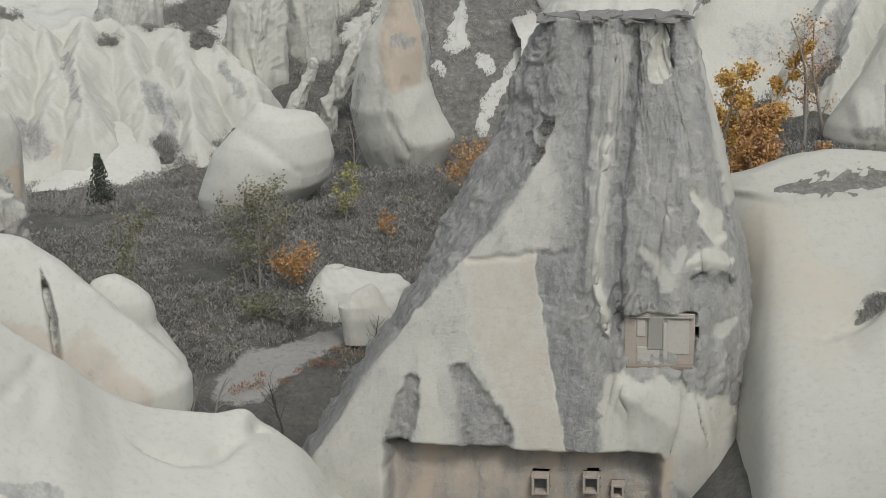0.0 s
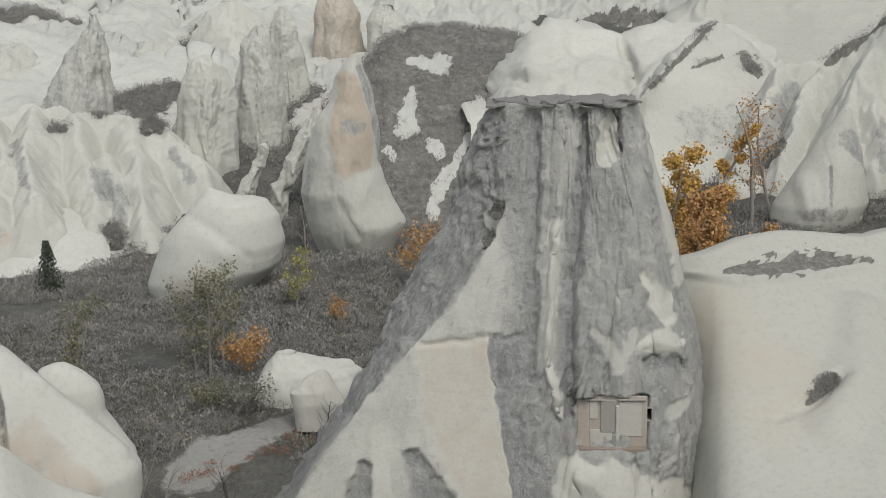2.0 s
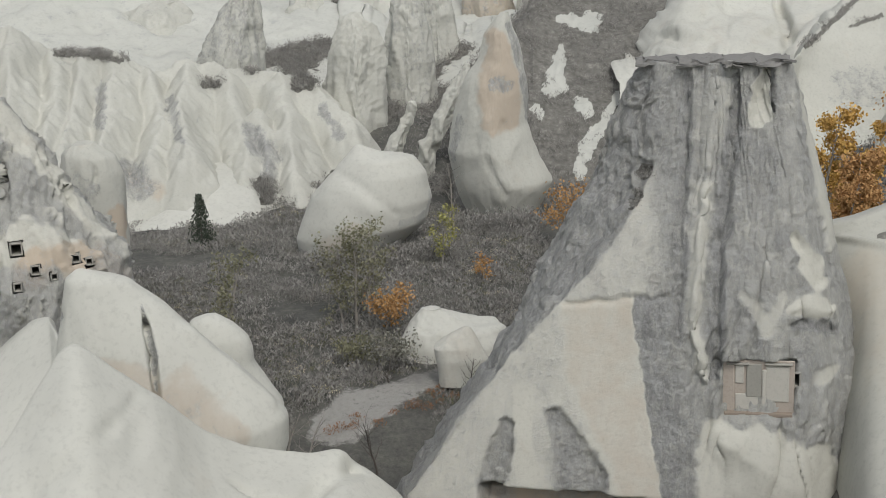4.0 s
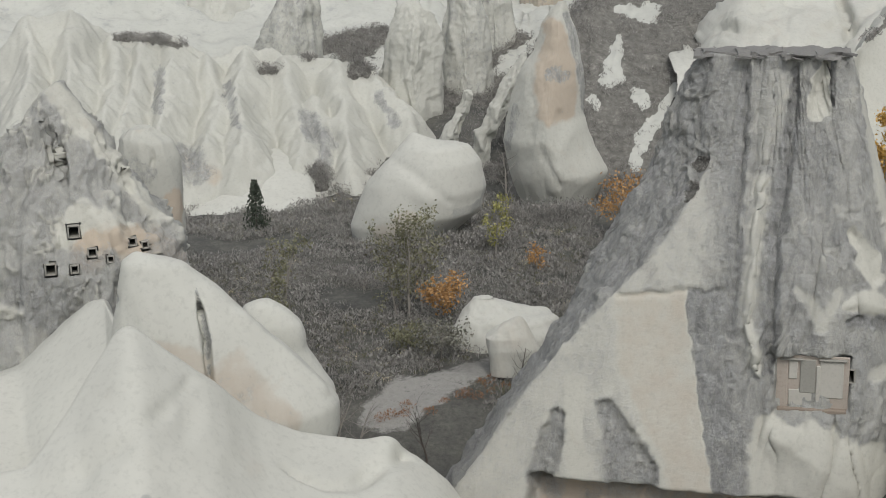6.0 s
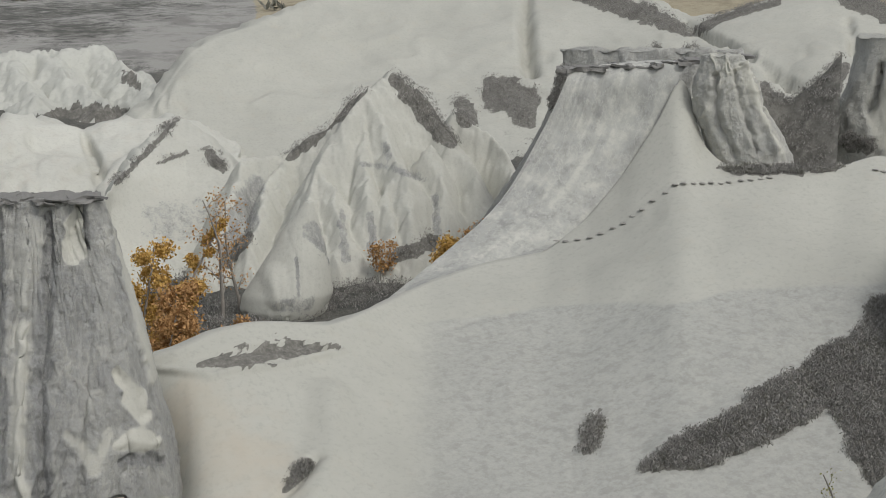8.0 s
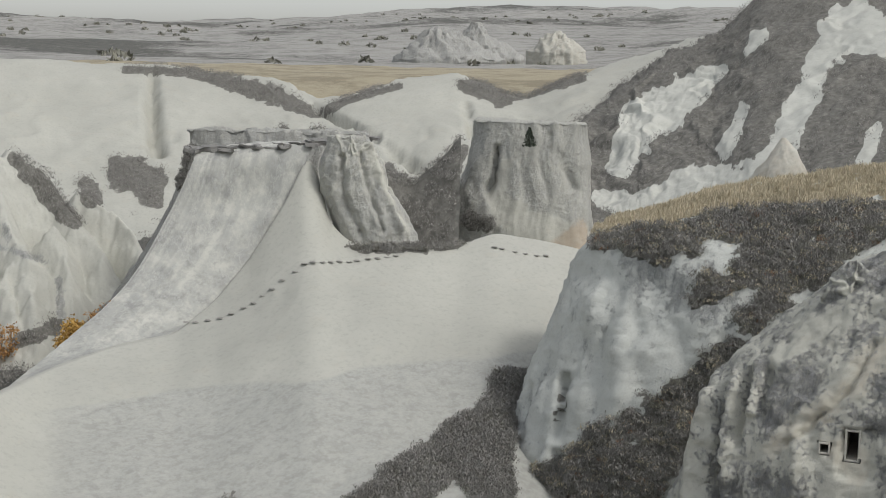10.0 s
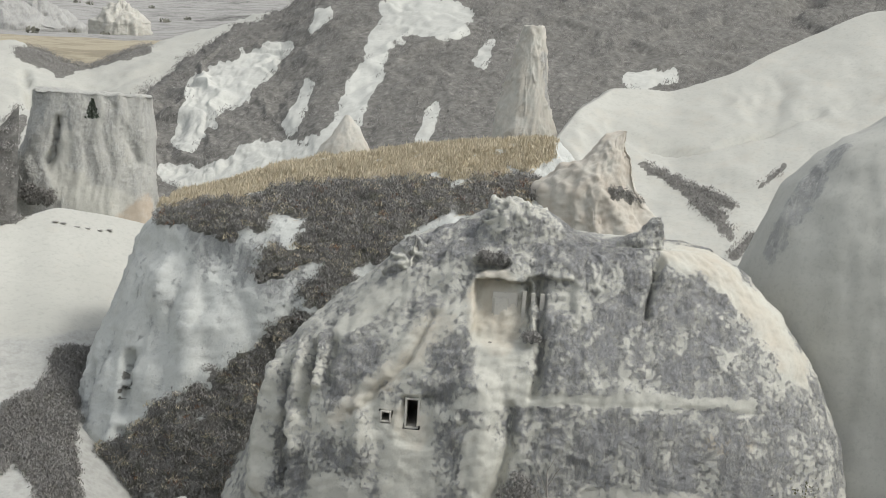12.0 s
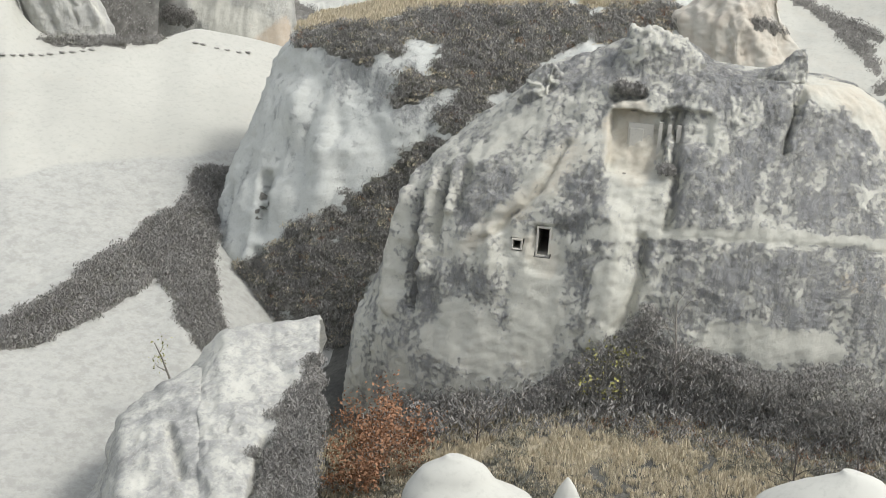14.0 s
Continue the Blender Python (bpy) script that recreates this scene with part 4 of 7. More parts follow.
left_cliff = tagged(badlands("left_cliff", LEFT_RIBS, (-30, -6), (168, 214), 330, 190, mat_tuff, 1.1, 0.3, 0.8,
    paint={"crust": (0.22, (0.6, ((-11.86, -10.26, 0.34), (-11.25, -11.17, 0.47), (-11.09, -12.06, 0.34)), 1.0, 0.6), (0.6, ((-14.82, -9.0, 0.21), (-14.51, -10.53, 0.17)), 1.0, 0.6), (0.6, ((-17.31, -8.19, 0.17), (-17.56, -9.67, 0.21)), 1.0, 0.6), (0.6, ((-8.93, -9.54, 0.21), (-8.32, -10.66, 0.21)), 1.0, 0.6), (0.6, ((-18.25, -11.34, 0.64), (-16.37, -11.92, 0.64)), 1.0, 0.6)), "stain": (0.05, (0.6, ((-16.58, -11.9, 0.43), (-15.54, -12.42, 0.3)), 1.2)),
           "brush": (0.0, (0.95, ((-11.51, -7.78, 0.3), (-10.35, -7.51, 0.43), (-9.07, -8.01, 0.56), (-9.76, -8.63, 0.3), (-8.36, -7.17, 0.34))), (0.95, ((-11.55, -12.25, 0.34), (-11.36, -12.81, 0.3))), (0.95, ((-13.43, -8.44, 0.13), (-12.93, -8.46, 0.15))), (0.95, ((-18.86, -6.92, 0.11), (-17.42, -7.08, 0.13), (-16.49, -7.35, 0.09))))}), "eroded white cliff with deep gullies", "cliff")
ramp_rock = tagged(slope("white_ramp", ((-67.9, 166.7, 20.1), (-55.6, 169.1, 19.1), (-49.5, 171, 19.2), (-46.2, 175, 21.1), (-42.3, 178, 22.8), (-39.8, 177.6, 22.3), (-37.2, 176.1, 21.5), (-35.5, 172.4, 19.6)), (168, 168, 168, 166, 166, 166, 168, 170), 0.9, 12, cols=110, rows=50, mat=mat_smooth, gully=0.3, gullies=0.06, bumps=(0.5, 0.1),
    paint={"brush": (0.0, (0.8, ((-48.1, 171.1, 19.8, 0.35), (-45.2, 173.7, 21.2, 0.43), (-42.3, 178.1, 22.8, 0.43)), 0.4, 0.2))}), "white rock apron with a dark ledge", "rock slope")
terrace = tagged(slope("terrace", ((-118.3, 220.2, 42.6), (-90.3, 233.1, 41), (-66.2, 241.1, 39.1), (-57.6, 243.3, 38.2), (-49.6, 239.9, 37.8), (-43.6, 236, 35.1), (-35.5, 235.3, 34), (-25.2, 230.6, 31.6), (-18, 229.3, 30.8), (-10.9, 227.7, 30.6), (-3.8, 232, 32.7)), 196, 1.0, 30, cols=240, rows=80, mat=mat_far, gully=1.0, gullies=0.04, bumps=(4.0, 0.3), size=0.045, crestrough=0.8,
    paint={"crust": (0.3,), "brush": (0.05, (0.95, ((-42.8, 212.8, 30, 1.18), (-40.8, 218.3, 30.8, 2.94), (-37, 217.7, 30, 3.78), (-34.6, 224.9, 31.5, 2.66))), (0.9, ((-37.9, 212.7, 29.1, 1.85), (-35.7, 209, 28.5, 1.32))), (0.9, ((-25.1, 194.6, 21.8, 2.31), (-22.7, 201.5, 24.3, 2.70), (-19.3, 209.4, 26.9, 2.30), (-15.7, 218.7, 29.6, 1.88), (-12.7, 221, 31.1, 1.21))), (0.9, ((-16.9, 195.9, 22, 2.32), (-14.7, 205.8, 24.9, 2.26), (-11.3, 214, 28.4, 1.34))), (0.8, ((-22.6, 215.7, 28.1, 0.85), (-20.8, 208.8, 27.1, 1.15))))}), "white terrace of eroded tuff with dark brush pockets", "terrace")
for nm, az, d, lf, rt, cr, st, lab in (
        ("grey_cone", -11.5, 206, ((-0.5, 44.4), (-2.1, 42.3), (-4.2, 38.4), (-6.3, 35.1), (-7.5, 32.4), (-8.4, 29.4)), ((0.4, 44.8), (1.4, 42), (1.7, 38.1), (1.8, 34.2), (1.7, 28.7)), 0.42, 0.15, "pointed grey tuff cone on the cliff"),
        ("grey_cone", -7, 200, ((-1.7, 39.1), (-3.8, 38.1), (-5.4, 33.7), (-6.6, 27.6), (-7.3, 22.2)), ((-0.5, 39), (1.2, 37.3), (2.2, 32.6), (2.2, 25.6), (2.2, 21.6)), 0.2, 0.05, "blunt grey tuff pinnacle above the gully"),
        ("grey_pinnacle", -5, 208, ((-1.7, 42.2), (-3.2, 40.2), (-4.4, 36.3), (-5.5, 31.5), (-6.2, 25.9)), ((-0.6, 42), (0.7, 39.3), (1.5, 35.2), (2.1, 31.2), (2.2, 25.5)), 0.36, 0.0, "dark fluted tuff pinnacle with cave holes"),
        ("grey_pinnacle", -4.2, 222, ((-1.2, 43.7), (-2.6, 40.8), (-3.5, 36.2), (-4.3, 29.4)), ((-0.2, 43.5), (1.1, 40.7), (2.6, 36.4), (3.8, 29.1)), 0.28, 0.1, "fluted tuff pinnacle on the skyline"),
        ("white_fin", -5.2, 178, ((-0.9, 30.2), (-2.3, 27.9), (-3.9, 24.8), (-4.8, 22.4)), ((-0.3, 29.9), (-0.4, 27.5), (-1.7, 24.7), (-2.1, 22.2)), 0.1, 0.1, "small white rock fin in the brush"),
        ("white_fin", -3.2, 182, ((-0.2, 34.2), (-2.5, 31.2), (-4.5, 27), (-6.2, 23.4), (-6.8, 20.5)), ((0.6, 33.5), (-0.1, 30.4), (-2.1, 26.1), (-4.1, 23.5), (-4.6, 20.4)), 0.1, 0.05, "leaning white rock fin in the brush")):
    tagged(rock(nm, az, d, lf, rt, 0.9, 1.4, mat=mat_tuff, bumps=(0.4, 0.25), flute=0.6, rows=90, cols=120, soften=1, paint={"crust": (cr,), "stain": (st,)}), lab, "rock cone")
upper_cliff = tagged(slope("upper_cliff", ((-141.1, 264.8, 46), (-107.6, 280, 44), (-78.9, 289.4, 40.3), (-71.6, 291.3, 41.3), (-66.2, 290.6, 39), (-58.9, 286, 36.2), (-54, 290, 37.9), (-47, 294.3, 37.4), (-41.3, 287, 33.4), (-38.6, 293.5, 36.6), (-32.7, 298.2, 40.5), (-25, 299, 38.6), (-17.2, 304.5, 39.7), (-8, 304.9, 38.8), (0, 300, 36.6), (9.2, 299.9, 37.5), (20.6, 299.3, 34.9), (26.5, 288.8, 32.9)), 238, 0.8, 30, cols=320, rows=100, mat=mat_far, gully=2.0, gullies=0.06, bumps=(5.0, 0.6), size=0.045, crestrough=2.0, soften=1,
    paint={"crust": (0.3, (0.6, ((-73.9, 270.5, 39.6, 3.26), (-65.7, 270.7, 40.9, 2.80), (-58.5, 269.5, 38.7, 1.71)))), "stain": (0.1, (0.7, ((-13.8, 276.4, 36.3, 2.79), (-7.4, 274.4, 36.2, 2.77)))), "brush": (0.0, (0.8, ((-71.7, 269.7, 39.1, 2.38), (-63.5, 269.4, 39.4, 2.14), (-58.3, 268.4, 38.3, 1.28))), (0.7, ((-36.1, 269.7, 36.5, 1.05), (-38, 267, 33.7, 1.05))))}), "far pale cliffs of fluted tuff with carved rooms", "cliff")
veg_hill = tagged(slope("brush_hill", ((-12.6, 189.6, 23.1), (-6.6, 199.9, 32.7), (-1.8, 215, 37.8), (5.1, 224.9, 39.2), (11.1, 224.7, 38.7), (16.9, 221.4, 37.6), (21.5, 208.9, 31.4), (25.8, 198.3, 25.7)), 168,
    1.0, 40, mat=mat_far, gully=0.8, bumps=(1.0, 0.2), cols=220, rows=110, crestrough=0.6,
    paint={"brush": (0.95, (0, ((0.5, -6.43, 0.17), (1.6, -6.67, 0.39)), 0.5, 0.6), (0, ((0.5, -7.52, 0.13), (0.35, -8.39, 0.34), (0.24, -9.04, 0.43)), 0.5, 0.6), (0, ((1.25, -9.72, 0.26), (1.54, -10.06, 0.21)), 0.5, 0.6), (0, ((-0.47, -9.9, 0.21), (-0.37, -10.13, 0.17)), 0.5, 0.6), (0, ((2.66, -9.53, 0.15), (2.09, -10.62, 0.26), (1.51, -11.38, 0.28), (1.15, -12.48, 0.21)), 0.5, 0.6), (0, ((4.9, -6.51, 0.3), (5.49, -7.17, 0.19)), 0.5, 0.6), (0, ((-3.19, -7.96, 0.21), (-4.61, -10.1, 0.21), (-6.0, -11.14, 0.21)), 0.5, 0.6))}), "brush-covered hill with bare white patches", "hill")

# ---- right of the chimney, far side of the valley ----
FAR_RIBS = (
    ((10.4, 299.8, 43.5), (17.9, 284.4, 39.2), (23.2, 269.0, 35.6)),
    ((31.2, 308.4, 44.9), (33.5, 288.1, 40.1), (33.6, 272.9, 36.5)),
    ((39.5, 309.5, 45.3), (42.2, 288.9, 41.0), (46.1, 276.2, 37.4)),
    ((50.9, 313.9, 46.2), (55.4, 292.8, 41.6), (57.7, 279.1, 39.9)),
    ((0.5, 290.0, 41.3), (2.2, 275.0, 37.7), (0.9, 262.0, 34.9)),
    ((9.1, 295.9, 43.5), (9.3, 279.8, 38.2), (9.6, 264.8, 35.3)),
    ((21.6, 303.2, 43.0), (22.7, 289.1, 38.7), (24.1, 272.9, 35.4)),
    ((0.5, 290.0, 41.3), (9.1, 295.9, 43.5), (10.4, 299.8, 43.5)),
    ((10.4, 299.8, 43.5), (21.6, 303.2, 43.0), (31.2, 308.4, 44.9), (39.5, 309.5, 45.3), (50.9, 313.9, 46.2)))
tagged(badlands("far_hill", FAR_RIBS, (-4, 15), (250, 345), 260, 130, mat_far, 0.55, 0.6, 1.0, warp=2.0, paint={"crust": (0.12,), "brush": (0.0, (0.9, ((7.18, -5.22, 0.26), (8.49, -5.03, 0.34), (10.67, -5.06, 0.3), (11.33, -4.85, 0.21))), (0.9, ((10.38, -3.65, 0.26), (10.7, -3.87, 0.17))))}), "white fluted hill beyond the valley", "hill")
pale_ridge = tagged(slope("pale_ridge", ((9.1, 191.8, 29.7), (12.4, 197.6, 30.9), (17, 204.3, 37.2), (19.1, 207.1, 40), (21.9, 208.9, 40.7), (25.1, 209.5, 39.7), (29.6, 209.9, 39.8), (32.2, 209.5, 38.7), (34.6, 210.2, 39.7), (39.8, 211.3, 40.1), (44.8, 211.3, 40.3), (47.6, 208.6, 39.3), (49.4, 202.1, 37.1), (50.9, 195.5, 34.6), (52.8, 187.7, 32)), 168,
    1.0, 30, cols=200, rows=80, mat=mat_smooth, gully=1.5, bumps=(1.8, 0.15), gullies=0.07, soften=2, carve=((-1.8, ((32, 209.8, 38.5, 0.82), (32, 200.4, 35.9, 1.26), (31.9, 195, 33.4, 1.23))),), paint={"stain": (0.2,)}), "rounded pale tuff ridge", "ridge")
tree_ridge = tagged(slope("tree_spur", ((23.8, 158.2, 33.5), (29.5, 172.5, 36.3), (35.5, 181.6, 39.6), (41.9, 190.4, 42.3), (44.4, 184.7, 39.4), (45.7, 178.2, 36.5), (47.1, 167.5, 31.6)), (160, 162, 164, 165, 166, 166, 164), 1.0, 30, mat=mat_tuff, gully=0.1, gullies=0.05, bumps=(1.6, 0.08), size=0.04, crestrough=0.4, rows=90,
    paint={"crust": (0.1, (0.45, ((34.9, 172, 31.5, 3.43), (40.6, 172.6, 31.8, 3.46)), 1.0)), "brush": (0.0, (0.95, ((9.81, -7.63, 0.09), (11.01, -6.47, 0.11), (12.15, -5.22, 0.13)), 0.4, 0.5), (0.95, ((13.42, -6.53, 0.26), (13.85, -7.14, 0.19)), 0.4, 0.5), (0.95, ((11.43, -6.9, 0.06), (12.52, -6.48, 0.09)), 0.4, 0.5)), "stain": (0.1,)}), "white spur above the autumn trees", "ridge")
CLIFF_RIBS = (
    ((62.7, 168.7, 49.5), (58.2, 166.1, 47.0), (54.3, 163.2, 43.4), (50.7, 160.2, 39.0), (48.2, 155.7, 34.4), (46.7, 153.0, 30.8)),
    ((62.7, 168.7, 49.5), (56.9, 170.8, 44.2), (50.4, 170.7, 39.6), (44.6, 170.3, 38.5)),
    ((58.5, 166.0, 46.9), (59.8, 160.2, 42.0), (59.6, 157.1, 39.7), (58.8, 152.0, 34.5), (58.5, 148.9, 30.2)),
    ((58.2, 166.1, 46.9), (56.5, 161.4, 41.2), (55.2, 155.5, 36.1), (54.2, 150.5, 29.2)),
    ((50.7, 160.2, 39.0), (51.8, 157.7, 37.2), (51.2, 153.7, 33.3), (50.8, 151.7, 29.2)),
    ((59.6, 157.1, 39.7), (57.3, 155.8, 36.6), (56.5, 151.8, 33.3), (56.1, 149.8, 29.8)),
    ((62.7, 168.7, 49.5), (66.6, 166.2, 46.3), (67.9, 161.3, 41.7), (69.0, 157.6, 38.5), (68.4, 153.5, 32.4)),
    ((64.6, 159.4, 41.0), (64.4, 155.2, 36.4), (64.1, 151.0, 31.1)),
    ((50.4, 170.7, 39.6), (45.8, 164.7, 35.2), (42.4, 158.4, 30.4)),
    ((44.6, 170.3, 38.5), (40.8, 165.0, 34.1), (37.2, 158.7, 29.4)),
    ((71.4, 169.6, 44.2), (75.2, 165.8, 41.6), (75.8, 161.1, 38.6), (72.4, 156.0, 33.2)))
white_cliff = tagged(badlands("white_cliff", CLIFF_RIBS, (12.5, 27.5), (156, 192), 300, 210, mat_tuff, 1.5, 0.4, 0.45,
    # the first thin crust line paints the shade under a ledge
    paint={"crust": (0.14, (0.6, ((19.3, -6.93, 0.11), (20.64, -7.14, 0.13), (21.71, -7.53, 0.11)), 0.9, 0.5), (0.6, ((15.1, -7.81, 0.52), (14.43, -9.33, 0.56), (13.97, -10.42, 0.43)), 0.9, 0.5), (0.6, ((20.19, -6.27, 0.19), (20.41, -6.59, 0.19)), 0.9, 0.5), (0.6, ((22.2, -8.23, 0.17), (22.33, -9.78, 0.17)), 0.9, 0.5), (0.6, ((18.53, -8.92, 0.17), (18.68, -10.68, 0.21)), 0.9, 0.5), (0.6, ((19.64, -8.91, 0.15), (19.76, -10.46, 0.17)), 0.9, 0.5)), "stain": (0.08,), "brush": (0.0, (0.95, ((20.62, -3.74, 0.3), (21.39, -4.39, 0.47), (22.18, -5.48, 0.43), (22.74, -6.07, 0.26)), 0.4, 0.4), (0.95, ((16.54, -6.67, 0.19), (17.54, -5.84, 0.26), (18.42, -5.07, 0.21), (19.41, -4.04, 0.15)), 0.4, 0.4), (0.95, ((23.27, -4.48, 0.3), (23.28, -5.25, 0.34)), 0.4, 0.4), (0.95, ((22.11, -10.0, 0.3), (20.65, -10.57, 0.26)), 0.4, 0.4), (0.95, ((13.97, -10.64, 0.3), (14.86, -9.78, 0.21)), 0.4, 0.4))}), "banded white tuff cliff with a fluted face", "cliff")
white_rock = tagged(rock("pyramid_rock", 16.6, 150, ((1.2, 37.8), (-0.5, 35.5), (-3.2, 31.3), (-5.2, 28), (-5.5, 26.6), (-4.4, 24.7)), ((2.1, 37.7), (3, 34.9), (3.8, 31.3), (4.2, 28.3), (3.5, 26.5), (2.5, 24.6)), 0.8, 1.7, mat=mat_tuff, bumps=(0.3, 0.06), flute=0.05, soften=1, rows=90, cols=140,
    carve=((-0.12, ((42.1, 143.2, 34.7, 0.29), (42.7, 141.2, 31.8, 0.46), (42.4, 140.5, 29.6, 0.46), (42.4, 140.2, 28.2, 0.46)), 1.0), (-0.7, ((43.5, 142.7, 35.3, 0.35), (46.2, 142.7, 32.2, 0.47))), (0.5, ((39.9, 141.9, 30.6, 1.74), (40.1, 140.6, 28.5, 1.50))), (-0.8, ((38, 144, 26.3, 0.47), (41.4, 140.9, 26.5, 0.47), (46.1, 142.3, 27.2, 0.47)), 1.0)),
    # the crack's shade is painted as a thin grey line; right facet greyer
    paint={"crust": (0.1, (0.7, ((42.5, 141.4, 32.3, 0.23), (42.4, 140.2, 28.4, 0.23))), (0.55, ((44.2, 142.2, 35.1, 0.93), (46.1, 142.5, 32, 0.94))), (0.5, ((40.1, 140.6, 27.6, 0.81), (43.6, 140.3, 27.8, 0.81))))}), "pyramid-shaped white rock split by a crack", "boulder")
far_wall = tagged(slope("plateau_wall", (((40.4, 224.4, 37.7), (46.3, 233.5, 39.8), (51.2, 240.6, 44), (56.2, 247.7, 48.2), (61.9, 252.5, 50.1), (74.8, 261.5, 53.7))) + (((98.3, 279.2, 59.1), (114.2, 277.4, 58.9), (128.9, 270.9, 59), (141.6, 264.5, 57.3), (151.3, 259, 57.4), (150.3, 242.2, 52.6), (156.6, 238.1, 53.9), (169.5, 241.4, 57.6), (181.6, 238.8, 59.8), (182.7, 225.2, 55.3), (187, 221.7, 54.7), (199.4, 224.2, 59.1), (214.6, 223.7, 63), (236.5, 215.6, 70.4))),
    215, 1.15, 25, 1.0, cols=320, rows=90, mat=mat_cream_slope, gully=1.0, gullies=0.02, bumps=(0.8, 0.05), seed=5,
    carve=((-5.0, ((150.6, 242.7, 52.6, 1.76), (149.1, 226.5, 49.1, 2.09), (147.6, 202.9, 42.5, 2.52))), (-4.0, ((129.1, 268.9, 58, 1.15), (120.2, 250.3, 51.9, 2.14), (113.1, 233.2, 44.7, 2.00))), (-3.0, ((173.5, 224.3, 53.6, 1.75), (164.5, 209.1, 49, 2.26)))),
    paint={"stain": (0.15,), "crust": (0.05,), "brush": (0.0, (0.95, ((24.59, -0.23, 0.13), (26.84, -0.25, 0.17), (28.3, -0.52, 0.26), (29.88, -0.9, 0.39), (31.27, -1.46, 0.28), (31.96, -1.69, 0.19), (33.2, -1.11, 0.15), (35.14, -0.51, 0.11)), 0.4, 0.4), (0.95, ((37.65, -0.38, 0.3), (39.08, -0.7, 0.52), (40.83, -0.31, 0.26), (42.25, 0.0, 0.15)), 0.4, 0.4), (0.95, ((24.7, -4.12, 0.69), (25.52, -4.43, 0.73)), 0.4, 0.4), (0.95, ((34.77, -3.79, 0.26), (35.56, -4.65, 0.43), (36.46, -5.29, 0.56), (37.1, -4.39, 0.3), (37.72, -2.87, 0.19)), 0.4, 0.4), (0.95, ((30.68, -2.42, 0.28), (30.6, -2.56, 0.19)), 0.4, 0.4), (0.95, ((23.27, -4.59, 0.32), (23.39, -5.24, 0.43)), 0.4, 0.4), (0.95, ((25.13, -4.02, 0.47), (25.59, -4.99, 0.56)), 0.4, 0.4))}), "pale plateau wall with brush along its rim", "cliff")

# ---- the great cream slope and the flat-topped rocks on it ----
CREAM_CREST = ((15.6, 102.8, 31.9), (19.2, 104.2, 32.8), (20.9, 103.9, 33.1), (22.1, 103.7, 33.4), (24.6, 105.2, 33.9), (28.1, 106.4, 34.4), (32.4, 107.2, 33.9), (34.8, 107.5, 33.4), (37.9, 109.6, 33.4), (42.6, 114.3, 33.3), (48.1, 119.5, 33.5), (54.4, 121.9, 34.4), (60.9, 121.6, 35.2),
               (66.7, 124.2, 37.5), (71.4, 126.2, 40.2), (75.9, 127.1, 42.9), (79.0, 128.1, 45), (79.8, 127.6, 45.3), (79.5, 124.8, 44.3), (79.9, 121.6, 43), (82.2, 118.8, 42.8), (86.2, 117, 42.8), (90, 116.8, 42.9), (94.5, 116.5, 43.9), (99.1, 113.9, 43.2), (102.7, 112.1, 42.3),
               (104.2, 108, 40.8), (104.5, 104, 39.8), (103.3, 94.5, 38.3))
CREAM_SPUR = (0,) * 13 + (0.4, 1.0, 3.9, 6.6, 4.4, 0.4) + (0,) * 10


def cream_layers(P, attrs):
    """A greyer bed of tuff under a thin line that rises slowly across the slope."""
    a = np.degrees(np.arctan2(P[..., 0], P[..., 1]))
    line = np.interp(a, LAYER_AT, LAYER_Z) + 0.12 * fbm(P * 0.12, 3, 6)
    below = step(line + 0.12, line - 0.12, P[..., 2]) * step(19, 24, a)
    edge = np.exp(-((P[..., 2] - line - 0.1) / 0.25) ** 2) * step(21, 26, a)
    crust = attrs["crust"].reshape(a.shape)
    return {"crust": crust + 0.58 * below + 0.25 * edge}


